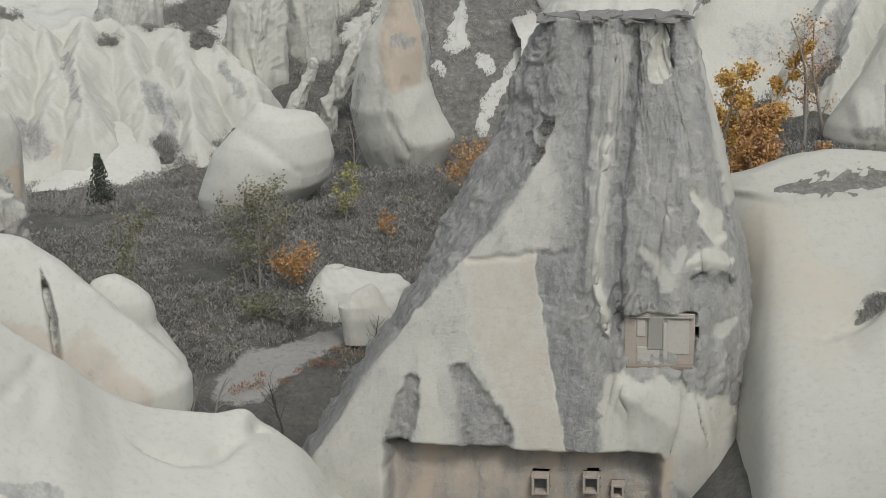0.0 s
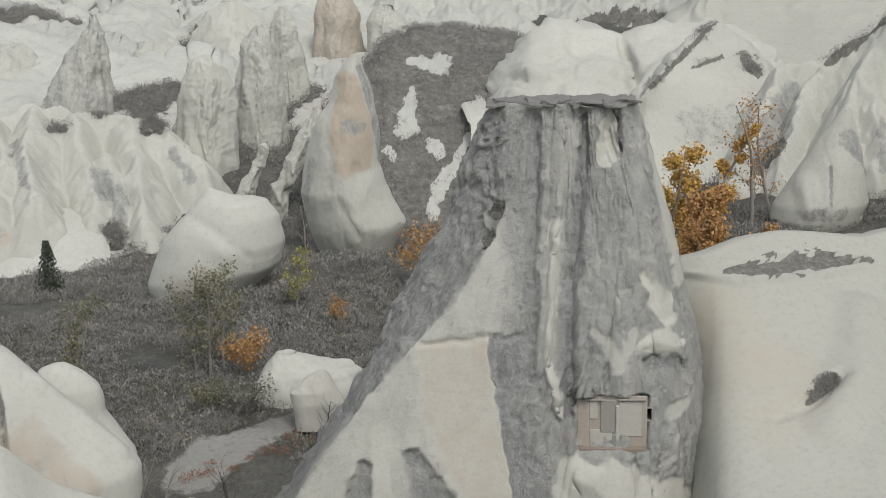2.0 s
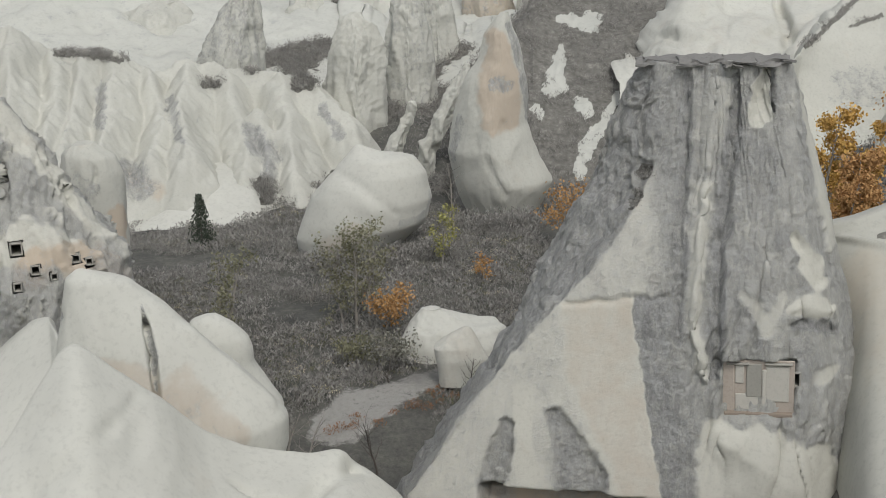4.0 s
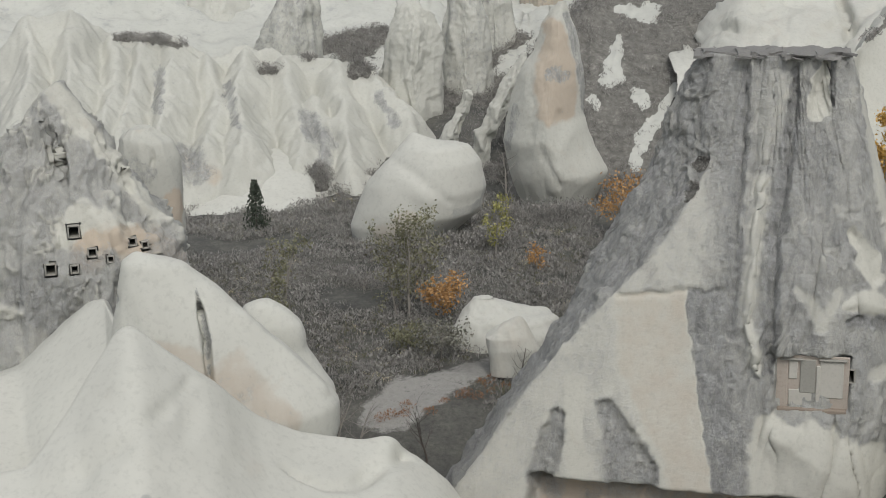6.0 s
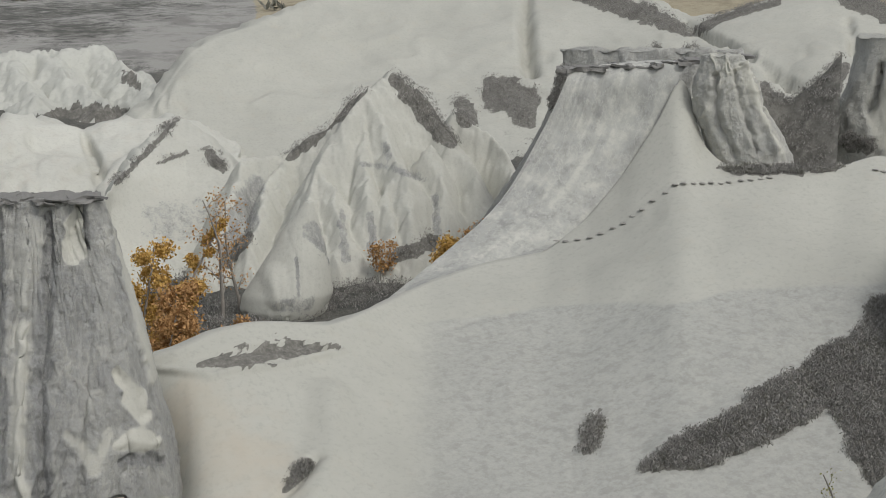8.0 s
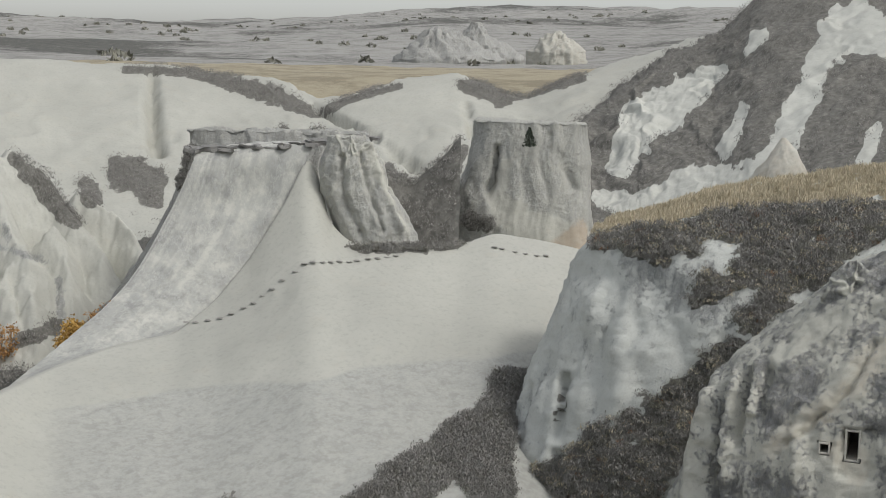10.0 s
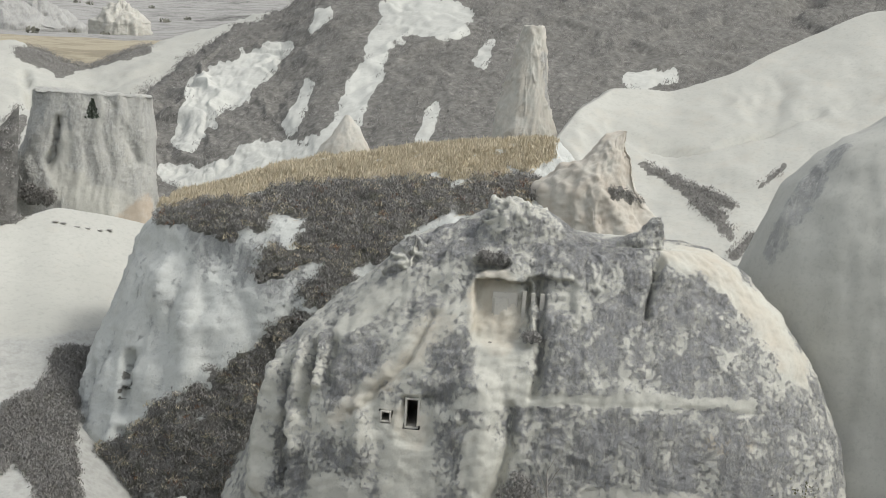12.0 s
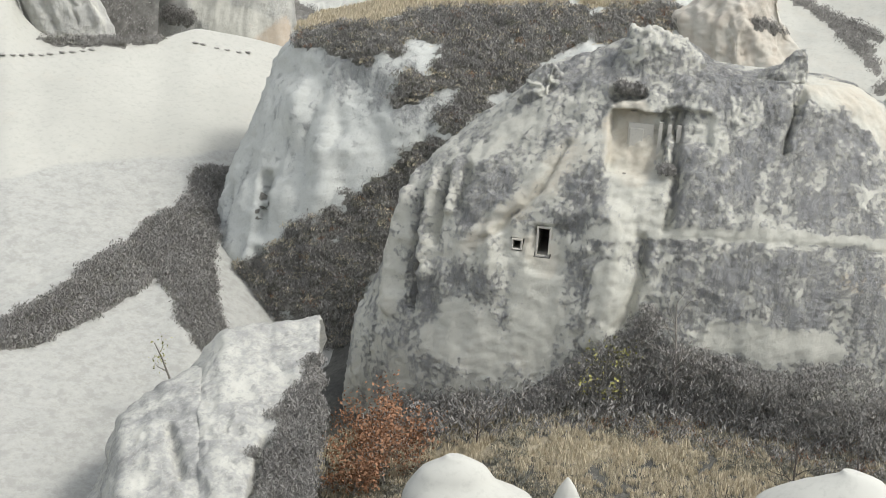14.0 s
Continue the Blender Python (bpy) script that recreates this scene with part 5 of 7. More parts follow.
LAYER_AT, LAYER_Z = (19.3, 22, 25.2, 29.2, 34, 38.3, 42), (33.0, 31.7, 32.0, 33.3, 35.0, 35.4, 35.8)
big_slope = tagged(slope("cream_slope", CREAM_CREST,
    (101, 101, 99, 84) + (76,) * 20 + (80, 86, 94, 98, 101), 1.15, 22, cols=420, rows=190, mat=mat_cream_slope, gully=0.12, gullies=0.02, bumps=(0.45, 0.015), soften=12, peak=CREAM_SPUR, sharp=15, tones=cream_layers,
    carve=((-1.3, ((23.4, 103.6, 32.4, 0.68), (27.9, 104.1, 32.5, 0.86), (32.8, 105.5, 32.1, 0.70), (35.3, 105.3, 32.1, 0.35)), 1.5), (0.5, ((20.7, 103.3, 32.2, 0.42), (24.1, 101.4, 32, 0.50), (29.2, 102.4, 32, 0.51), (35.5, 105.3, 31.9, 0.44))), (-0.25, ((38.2, 109, 32.7, 0.64), (49.4, 112.1, 31.4, 0.68), (61.7, 110.1, 31.9, 0.70), (67.5, 105.5, 33, 0.69))), (-0.6, ((21.6, 91.5, 25.3, 0.62), (24.1, 90.3, 25.4, 0.77), (27.2, 91.4, 26, 0.94), (29.5, 93.4, 27.2, 0.96))), (0.8, ((32.9, 100.1, 30.4, 2.11), (31, 94.2, 28, 2.41), (27.7, 88.9, 26, 2.30))),
           (0.9, ((53.4, 86, 27, 2.06), (58.7, 87.1, 28.1, 2.33), (65.2, 89.3, 28.9, 2.66), (72, 91.9, 29.6, 2.79)))),
    paint={"stain": (0.12, (0.5, ((21.8, 100.7, 30.3, 2.48), (23.9, 95.5, 28.3, 3.59), (24.4, 91.3, 26.3, 3.10)), 1.2)), "crust": (0.04, (0.24, ((19.9, 92.7, 23.5, 1.18), (21.6, 92.7, 26.1, 0.94)), 1.0), (0.04, ((40.5, 105, 30, 1.0), (57.6, 102.8, 29.8, 1.0)))),
           "brush": (0.0, (0.95, ((79.3, 120.6, 43.1, 0.7), (81.4, 118.6, 42.9, 1.1), (85.4, 117.4, 42.9, 1.2), (89.1, 116.9, 43.0, 0.9), (91.5, 117, 43.4, 0.5)), 0.5), (0.75, ((23.4, 102.6, 32.4, 0.25), (26.3, 102.9, 32.6, 1.15), (30.2, 104.4, 32.5, 1.1), (35.2, 105.9, 32.1, 0.25)), 0.4), (0.95, ((26.6, 91.4, 26.2, 0.22), (27.9, 92.5, 26.8, 0.5), (29, 93.4, 27.3, 0.25)), 0.4, 0.2), (0.95, ((52, 93.8, 28.4, 0.4), (50.2, 91.4, 27.5, 0.75), (48.5, 89.2, 26.8, 0.5)), 0.4, 0.2),
                     (0.95, ((50.6, 84.9, 26.6, 0.5), (53.9, 84.3, 27.7, 1.6), (59, 85, 29, 2.0), (65.4, 87.2, 30, 2.3), (70.8, 89, 31.2, 2.7), (75.5, 91, 32.3, 2.9), (80, 93.5, 33.6, 2.9)), 0.3, 0.25), (0.95, ((39.39, -13.9, 0.56), (39.49, -15.64, 0.64), (39.5, -17.06, 0.47)), 0.4, 0.3), (0.95, ((69.5, 86, 30.2, 2.2), (66.6, 81.1, 28.3, 1.7), (65.3, 77.6, 26.9, 1.5)), 0.4, 0.3))}), "vast smooth cream tuff slope with a brushy bank", "rock slope")
mesa_a = tagged(rock("flat_topped_rock", 29, 164, ((-5.8, 51.4), (-6.2, 49.2), (-7.9, 44.6), (-10.8, 39), (-13.4, 34.5), (-17.6, 30.6), (-22, 25.8)), ((14.2, 53.2), (15.2, 50.4), (17.2, 46.2), (19.2, 42.4), (20.4, 34.4)), 0.42, 2.6, mat=mat_crust, bumps=(0.35, 0.12), flute=0.5, rows=110, cols=220, taper=0.4,
    # the brush strip down the left edge stands for the shade there
    paint={"crust": (0.6,), "brush": (0.0, (0.85, ((73, 144.5, 50.6, 1.2), (71, 144, 45.9, 1.5), (68.2, 144, 40.3, 1.5), (66.1, 144, 36.6, 1.4)), 0.6)), "stain": (0.1,)}), "flat-topped grey tuff rock with fluted sides", "mesa")
MESA_RIM = ((69.4, 134.1, 51.2), (72.1, 132.7, 51.5), (75.5, 130.7, 52.0), (79.7, 128.4, 52.2))
loft("swept_face", (tuple((x * 1.05, y * 1.05, z + 0.1) for x, y, z in MESA_RIM), MESA_RIM,
                    ((65.9, 133.4, 45.0), (69.2, 131.7, 45.4), (73.0, 129.9, 46.0), (76.7, 128, 46.9)), ((60.3, 131.3, 38.5), (63.8, 129.6, 39.3), (68.0, 128.0, 39.9), (72.8, 127.3, 41.3)),
                    ((52.0, 127.3, 34.0), (55.5, 125.8, 34.4), (59.1, 124.7, 34.7), (65.4, 124.9, 36.4)), ((44.0, 122.3, 30.6), (48.1, 121.8, 32.6), (54.4, 121.9, 34.0), (61, 122.4, 34.8)), ((42.5, 118.5, 28.5), (47, 118.5, 30), (53.5, 119.5, 32), (60, 120, 32.8))),
     150, 220, mat_smooth, flutes=0.2, count=7, parent=mesa_a)
rock("end_bluff", 33.5, 149, ((-3.0, 52.6), (-3.6, 50.5), (-3.3, 47.7), (-2.4, 44.9), (-1.3, 42.7), (-0.8, 40.5)), ((1.3, 53.4), (2.2, 51.8), (3.3, 49.0), (4.9, 46.3), (6.3, 44.0), (6.9, 41.3)), 0.6, 2.0, mat=mat_crust, bumps=(0.25, 0.15), flute=0.35, rows=110, cols=150, scallop=0.25, soften=1,
     grooves=((-0.7, ((-1.4, 51.5, 0.5), (-1.2, 47.5, 0.8), (0.6, 43.8, 0.8))), (0.6, ((1.2, 52.6, 0.5), (2.6, 48.4, 0.6), (4.6, 44.6, 0.6))), (-0.5, ((0.4, 51.8, 0.4), (1.6, 47.5, 0.5), (3.0, 44, 0.5)))),
     paint={"crust": (0.5, (0.12, ((82.6, 122, 52.5, 0.7), (84.3, 121, 48.5, 0.8), (86.2, 119.6, 44.8, 0.8)), 0.7)), "stain": (0.12,)}, parent=mesa_a)
saddle = tagged(slope("brushy_saddle", ((87.5, 141, 53.5), (90, 138.5, 51), (93.2, 135.5, 48.4), (96, 133.5, 47.6), (98.6, 132, 50), (101, 131, 53)), 146, 1.0, 12, cols=90, rows=50, mat=mat_far, gully=0.4, bumps=(0.4, 0.1), paint={"brush": (0.95,)}), "dark brushy saddle between two flat-topped rocks", "hill")
mesa_b = tagged(rock("flat_topped_rock", 40.5, 172, ((-7.1, 53), (-8, 48.9), (-9.5, 44.1), (-10.1, 41.4), (-10.4, 36)), ((6, 54.8), (6.8, 50), (7.2, 42), (7.8, 34)), 0.5, 2.6, mat=mat_crust, bumps=(0.4, 0.15), flute=0.4, rows=110, cols=180,
    carve=((-1.6, ((106.3, 131.3, 51.8, 0.52), (105.6, 131.3, 47.9, 0.78), (104.9, 132.8, 43.2, 0.92))), (-0.8, ((111.1, 127.5, 53.3, 0.65), (112.4, 126.8, 50, 0.79), (113.4, 125.8, 47.5, 0.66)))),
    paint={"crust": (0.45, (0.1, ((106.8, 130.2, 49.9, 0.78), (105.7, 130.8, 45.9, 1.04), (109.7, 127.2, 41.6, 2.61), (113.6, 124.6, 41, 1.97)), 0.8)), "stain": (0.1, (0.8, ((114, 124.7, 42.3, 1.44), (111.9, 125.7, 40.3, 1.44)))), "brush": (0.0, (0.7, ((103.8, 132.9, 43.2, 1.31), (104.9, 131.2, 43, 0.91))))}), "flat-topped grey rock with a juniper on its rim", "mesa")
brush_hill_b = tagged(slope("brush_hill", ((151.7, 179.5, 47.2), (176.5, 190.9, 53.3), (206.1, 204, 63.1), (228.3, 209.7, 69.7), (241.8, 209.6, 80.1), (264.7, 197, 87.9), (284.8, 166.7, 89.1), (305.2, 125.5, 86.7), (318.5, 86.3, 87.3)), 186,
    1.0, 40, cols=420, rows=170, mat=mat_far, gully=1.8, gullies=0.06, bumps=(1.0, 0.25), skew=0.8,
    paint={"stain": (0.1,), "crust": (0.05,), "brush": (0.95, (0, ((43.81, -3.24, 0.52), (44.52, -1.62, 0.82), (45.8, -0.69, 0.82), (46.86, 0.13, 0.52), (47.54, 0.55, 0.17)), 0.35, 0.45), (0, ((53.74, 1.97, 0.73), (52.21, 2.11, 0.97), (51.17, 1.31, 0.47), (50.84, 0.32, 0.56), (50.31, -0.9, 0.52), (50.04, -1.9, 0.52), (49.45, -3.25, 0.82)), 0.35, 0.45), (0, ((55.02, 0.41, 0.28), (55.34, 1.18, 0.19)), 0.35, 0.45), (0, ((53.34, -1.41, 0.19), (52.98, -2.69, 0.34), (52.87, -3.4, 0.3)), 0.35, 0.45), (0, ((43.21, -4.65, 0.47), (45.09, -4.68, 0.64), (47.26, -3.74, 0.73), (49.03, -3.65, 0.64)), 0.35, 0.45), (0, ((48.79, 1.81, 0.3), (48.38, 1.18, 0.15)), 0.35, 0.45), (0, ((60.87, 0.05, 0.34), (62.39, 0.34, 0.26)), 0.35, 0.45), (0, ((48.4, -0.89, 0.19), (48.16, -1.67, 0.26), (47.83, -2.56, 0.34)), 0.35, 0.45))}), "dark brushy hill streaked with bare white rock", "hill")
tagged(rock("pale_cone", 50, 182, ((-0.4, 53.7), (-1.5, 52.1), (-3.2, 49.8), (-4.8, 47.0), (-5.7, 44.2)), ((0.1, 53.7), (1.3, 52.3), (2.5, 49.9), (3.2, 47.5), (3.6, 44.7)), 0.8, 2.1, mat=mat_tuff, bumps=(0.4, 0.1), flute=0.3, paint={"stain": (0.4,)}), "small yellowish tuff cone", "rock cone")
spire = tagged(rock("rock_spire", 56.8, 185, ((-0.7, 66.1), (-1.6, 62.9), (-2.6, 58.3), (-3.8, 53.4), (-4.5, 49.5), (-4.7, 45.9)), ((1.7, 66.0), (2.5, 61.4), (3.8, 54.8), (4.7, 50.7), (5.3, 46.5)), 0.8, 2.2, mat=mat_crust, bumps=(0.4, 0.15), flute=0.5, scallop=0.4, rows=90,
    paint={"crust": (0.25, (0.6, ((155.2, 99.4, 62.4, 0.71), (156.5, 98.9, 56.2, 0.71))), (0.0, ((153.3, 100.5, 60.9, 0.85), (152.2, 100.2, 56.1, 1.27)))), "stain": (0.35,)}), "slender pale rock spire", "rock spire")

# ---- the cave rock and its surroundings ----
back_rock = tagged(rock("rock_bluff", 50, 116, ((16.7, 54.6), (8.2, 53.6), (-2.8, 51.6), (-8.1, 49.9), (-14.7, 47.7), (-15.9, 46.1), (-17.5, 42.4), (-18.5, 38.7), (-19.9, 35), (-20.7, 30.7), (-20.9, 27.4), (-20.6, 23.7), (-21, 15.9)), ((18.1, 54.6), (20.2, 51.1), (24.6, 47.7), (29.8, 41.6), (32, 18.6)), 0.5, 2.5, rows=190, cols=340, mat=mat_blue, bumps=(0.6, 0.2), flute=0.4, scallop=0.15, lean=0.2, grassy=True, calm=0.8,
    carve=((-1.5, ((76.4, 84.8, 36.5, 0.63), (75.2, 84, 34.3, 0.80), (75, 83.9, 31.2, 0.72), (73.9, 81.6, 29.6, 0.62))), (-0.9, ((76.3, 89.2, 35, 0.65), (74.8, 87.6, 30.9, 0.83), (74.1, 87.3, 27.4, 0.74))), (-1.2, ((77.3, 77.1, 33.6, 1.73), (79.8, 75, 36.7, 1.73), (82.4, 72.9, 39.8, 1.73))), (0.8, ((77.9, 83.9, 43, 2.23), (77.2, 79.7, 39.2, 2.62), (76.5, 78.8, 36.4, 2.17)))),
    paint={"crust": (0.24, (0.55, ((80.4, 81, 45.4, 1.60), (81.4, 77, 44.6, 1.75), (81.9, 73.8, 42.8, 1.55)), 1.0), (0.45, ((76.2, 89, 33.2, 1.11), (74, 86.6, 29.4, 1.27)), 0.9)), "stain": (0.05,),
           "brush": (0.0, (0.95, ((80.7, 86.2, 46.8, 1.01), (81.9, 80.7, 47.6, 1.79), (86.8, 76.3, 49, 2.46), (91.1, 70.7, 49.5, 2.68), (95.7, 66.3, 50.3, 2.25), (100.1, 63.9, 51.1, 1.84))), (0.95, ((82.6, 74.6, 44.8, 1.47), (85.5, 72.6, 46.2, 2.18), (87.5, 69.8, 46, 2.18))), (0.9, ((81.4, 75.8, 43.6, 0.69), (82.3, 75.5, 45.1, 0.87))), (0.9, ((82.8, 72.3, 42.5, 1.03), (84.6, 71.2, 43.8, 1.04))),
                     # the narrow 0.40 line paints shade into the carved left groove with soil colour
                     (0.95, ((75.6, 80.1, 33.2, 1.14), (77.7, 76.9, 34.4, 1.21), (79.9, 75.1, 36.9, 1.38), (82, 73.1, 39.4, 1.21), (82.7, 70.9, 40.1, 1.28))), (0.95, ((73.6, 84.6, 26.3, 1.81), (74.6, 79.5, 29.5, 2.62), (76.5, 76.1, 31.7, 2.58), (78.2, 74.4, 33.5, 2.15))), (0.95, ((73.1, 82.6, 23.7, 2.69), (74.6, 78, 25.5, 2.62), (76.3, 75, 27.2, 2.16))), (0.9, ((76.2, 84.6, 35.9, 0.40), (75.4, 84.1, 33.4, 0.40))), (0.1, ((43.15, -5.91, 0.17), (45.11, -5.16, 0.26), (47.3, -4.53, 0.32), (49.5, -4.15, 0.43), (51.69, -3.82, 0.56), (53.87, -3.61, 0.6), (56.03, -3.44, 0.64), (57.73, -3.08, 0.3)), 0.5, 0.5)),
           "straw": (0.0, (0.95, ((43.15, -5.91, 0.17), (45.11, -5.16, 0.26), (47.3, -4.53, 0.32), (49.5, -4.15, 0.43), (51.69, -3.82, 0.56), (53.87, -3.61, 0.6), (56.03, -3.44, 0.64), (57.73, -3.08, 0.3)), 0.6, 0.9))}), "grey-green rock bluff under grass and brush", "rock bluff")
# lines on the cave rock: sideways, height, half width
CAVE_PALE = (((-4.3, 36.3, 1.25), (-4.0, 34.0, 1.33), (-4.5, 31.8, 1.19)), ((-10.7, 31.4, 0.93), (-9.1, 32.1, 1.71), (-7.2, 31.4, 1.41)), ((1.2, 42.5, 1.38), (1.7, 41.1, 1.1)), ((-1.2, 39.7, 0.31), (4.8, 40.3, 0.27), (11.7, 40.6, 0.31), (16.7, 40.5, 0.32)),
             ((11.3, 49.4, 0.67), (14.2, 48.7, 0.87), (17.2, 45.9, 0.8), (20.2, 42.3, 0.81)), ((-0.2, 37.1, 1.17), (0.4, 34.6, 0.83)), ((7.1, 34.1, 0.91), (10.6, 34.0, 0.91), (13.8, 33.9, 0.78)), ((-14.2, 36.5, 0.5), (-14.6, 32.5, 0.8)), ((-6.5, 45.6, 0.5), (-9.5, 43, 0.5)))
CAVE_WARM = ((-9.6, 37.5, 0.42), (-7.3, 39.6, 0.7), (-4.6, 42.3, 0.84), (-3.1, 44.5, 0.91))
# the last line paints shade into the deep groove beside the left ribs
CAVE_DARK = (((-8.1, 40.9, 1.19), (-9.4, 39.1, 0.92)), ((-2.5, 42.6, 1.04), (-3.0, 40.8, 1.18)), ((4.8, 42.8, 1.72), (7.5, 44.8, 1.95)), ((12.1, 45.2, 2.82), (15.1, 42.4, 2.12)), ((-10.6, 34.8, 1.21), (-11.2, 33.1, 0.72)), ((-1.0, 38.7, 0.9), (-1.0, 36.3, 0.83)), ((6.8, 37.8, 2.07), (13.2, 36.9, 2.46), (17.9, 36.5, 1.79)),
             ((-5.8, 48.0, 0.73), (-1.2, 49.6, 1.23), (2.0, 51.0, 1.42), (5.8, 48.9, 1.2), (9.1, 49.4, 1.09)), ((-12.6, 40.8, 0.3), (-12.7, 37.2, 0.36), (-12.8, 33.1, 0.36)))
CAVE_GROOVES = ((-1.5, ((-12.6, 40.8, 0.45), (-12.7, 37.2, 0.55), (-12.8, 33.1, 0.55))), (0.9, ((-13.4, 40.1, 0.5), (-14.0, 36.9, 0.6), (-14.3, 32.5, 0.7))), (-1.1, ((-11.3, 41.9, 0.4), (-11.4, 39.5, 0.45), (-11.4, 37.5, 0.35))), (0.7, ((-12.0, 41.6, 0.42), (-12.1, 38.8, 0.45), (-11.9, 35.2, 0.45))), (-0.9, ((-9.9, 42.4, 0.35), (-10.2, 40.2, 0.4))), (0.6, ((-10.6, 42.3, 0.4), (-10.7, 39.6, 0.45))),
                (-0.5, ((-3.5, 44.8, 0.25), (-5.4, 41.2, 0.3), (-8.3, 38.2, 0.25))), (-0.9, ((3.0, 47.1, 0.4), (3.4, 42.8, 0.45), (3.2, 40.5, 0.4)), 0.8), (-0.9, ((10.6, 48.9, 0.4), (10.2, 47.2, 0.4), (9.9, 45.5, 0.3))), (-0.7, ((1.6, 39.6, 0.5), (1.8, 37.2, 0.6), (1.0, 34.1, 0.6))), (0.7, ((-0.4, 40.5, 1.5), (-0.2, 37.1, 1.9), (-0.4, 33.4, 1.6)), 0.7), (-0.12, ((4.5, 40.0, 0.25), (11.7, 40.2, 0.28), (17.5, 40.0, 0.28))), (-1.1, ((-0.9, 47.8, 0.6), (0.7, 48.2, 0.5))), (0.5, ((-7.8, 38.6, 0.8), (-7.4, 35.5, 1.0)), 0.8))


def cave_tones(s, flat, facing):
    """Grey crust, bare cream rock and warm seams of the cave rock, and painted shade in one deep groove."""
    x, z = flat[..., 0], flat[..., 2]
    crust = 0.40 + 0.08 * step(-2, 5, x) + 0.2 * fbm(flat * 0.35, 3, 8)
    for k, line in enumerate(CAVE_DARK):
        m = band(flat, line, 1.1, 0.5, k) * facing
        crust = crust * (1 - m) + (0.64 + 0.25 * fbm(flat * 0.8, 2, 4)) * m
    for k, line in enumerate(CAVE_PALE):
        m = band(flat, line, 0.9, 0.4, k + 20) * facing
        crust = crust * (1 - m) + 0.06 * m
    warm = 0.6 * band(flat, CAVE_WARM, 1.6, 0.6, 9) * facing
    niche = band(flat, ((0.2, 46.2, 1.6), (0.6, 44.2, 1.6)), 0.4, 0.1, 2) * facing
    door = band(flat, ((-4.9, 38.2, 1.0), (-4.0, 37.6, 1.0)), 0.6, 0.3, 2) * facing
    clear = np.maximum(np.maximum(warm, niche), door)
    shoulder = band(flat, CAVE_PALE[4], 1.4, 0.4, 4)
    return {"crust": crust * (1 - 0.9 * clear), "stain": 0.12 + 0.5 * warm + 0.35 * niche + 0.3 * door + 0.3 * shoulder + 0.5 * band(flat, ((14.4, 38.2, 0.6), (16.6, 38, 0.6)), 0.8, 0.4), "rough": np.clip(crust * 1.5, 0.25, 1) * (1 - 0.6 * step(3, 8, x) * step(47, 45, z))}


DOOR = ((71.8, 53.7, 38.6, 0.32), (70.8, 55, 38.3, 0.25), (75.1, 52.1, 45.5, 0.18))
cave_rock = tagged(rock("cave_rock", 56, 97, ((0, 51.3), (-2.8, 49.8), (-5.9, 48.5), (-8.4, 45.9), (-12, 42.9), (-14.1, 40.8), (-15.1, 37.6), (-15.9, 34.3), (-17.1, 30.6), (-17.5, 26.5), (-17.7, 22.4)), ((2, 51.6), (3.7, 51), (5.5, 49.9), (8, 49.5), (10.7, 49.5), (13.9, 49.4), (16.2, 48.3), (19.1, 45.6), (21.3, 42.4), (22.5, 40.2), (23.9, 37.2), (24.5, 33.7), (24, 31.3), (23.8, 26.1)), 0.45, 2.4, rows=230, cols=460, mat=mat_cave, bumps=(0.35, 0.26), flute=0.22, scallop=0.22, soften=0, calm=0.3,
    tones=cave_tones, grooves=CAVE_GROOVES,
    paint={"brush": (0.0, (0.6, ((76.4, 52.3, 48.1, 0.36), (77.3, 51.4, 48.1, 0.36))), (0.7, ((75.1, 50.8, 43.3, 0.18), (76.1, 48.1, 43.7, 0.25)), 0.5))},
    boxes=((((76.6, 50.7, 45.1, 0.36),)[0], 1.75, 1.9, 1.3, 0.12), (((78, 48.1, 46.4, 0.36),)[0], 1.5, 1.0, 0.6, 0.2), (((71.9, 53.4, 38.2, 0.36),)[0], 1.05, 1.5, 0.35, 0.1)),
    holes=[(DOOR[0][0], DOOR[0][1], DOOR[0][2], 0.7, 1.7), (DOOR[1][0], DOOR[1][1], DOOR[1][2], 0.5, 0.5)]), "rounded grey cave rock with carved door and windows", "cave dwelling")
right_dome = tagged(rock("tuff_dome", 74, 108, ((-4.3, 60.7), (-8.9, 57.3), (-11.4, 55.5), (-13.5, 53.2), (-14.8, 50.2), (-15.9, 47.2), (-16.5, 42.5), (-16.1, 29.6)), ((-2.1, 60.9), (3.4, 56.7), (7.8, 49.5), (11.5, 34.3)), 0.7, 2.2, mat=mat_tuff, bumps=(0.4, 0.1), rows=100, cols=160, paint={"crust": (0.18, (0.6, ((97.9, 38, 56.1, 0.89), (96.2, 39.4, 52.9, 0.97), (95, 40.9, 48.9, 0.80))))}), "tall smooth tuff dome", "rock dome")
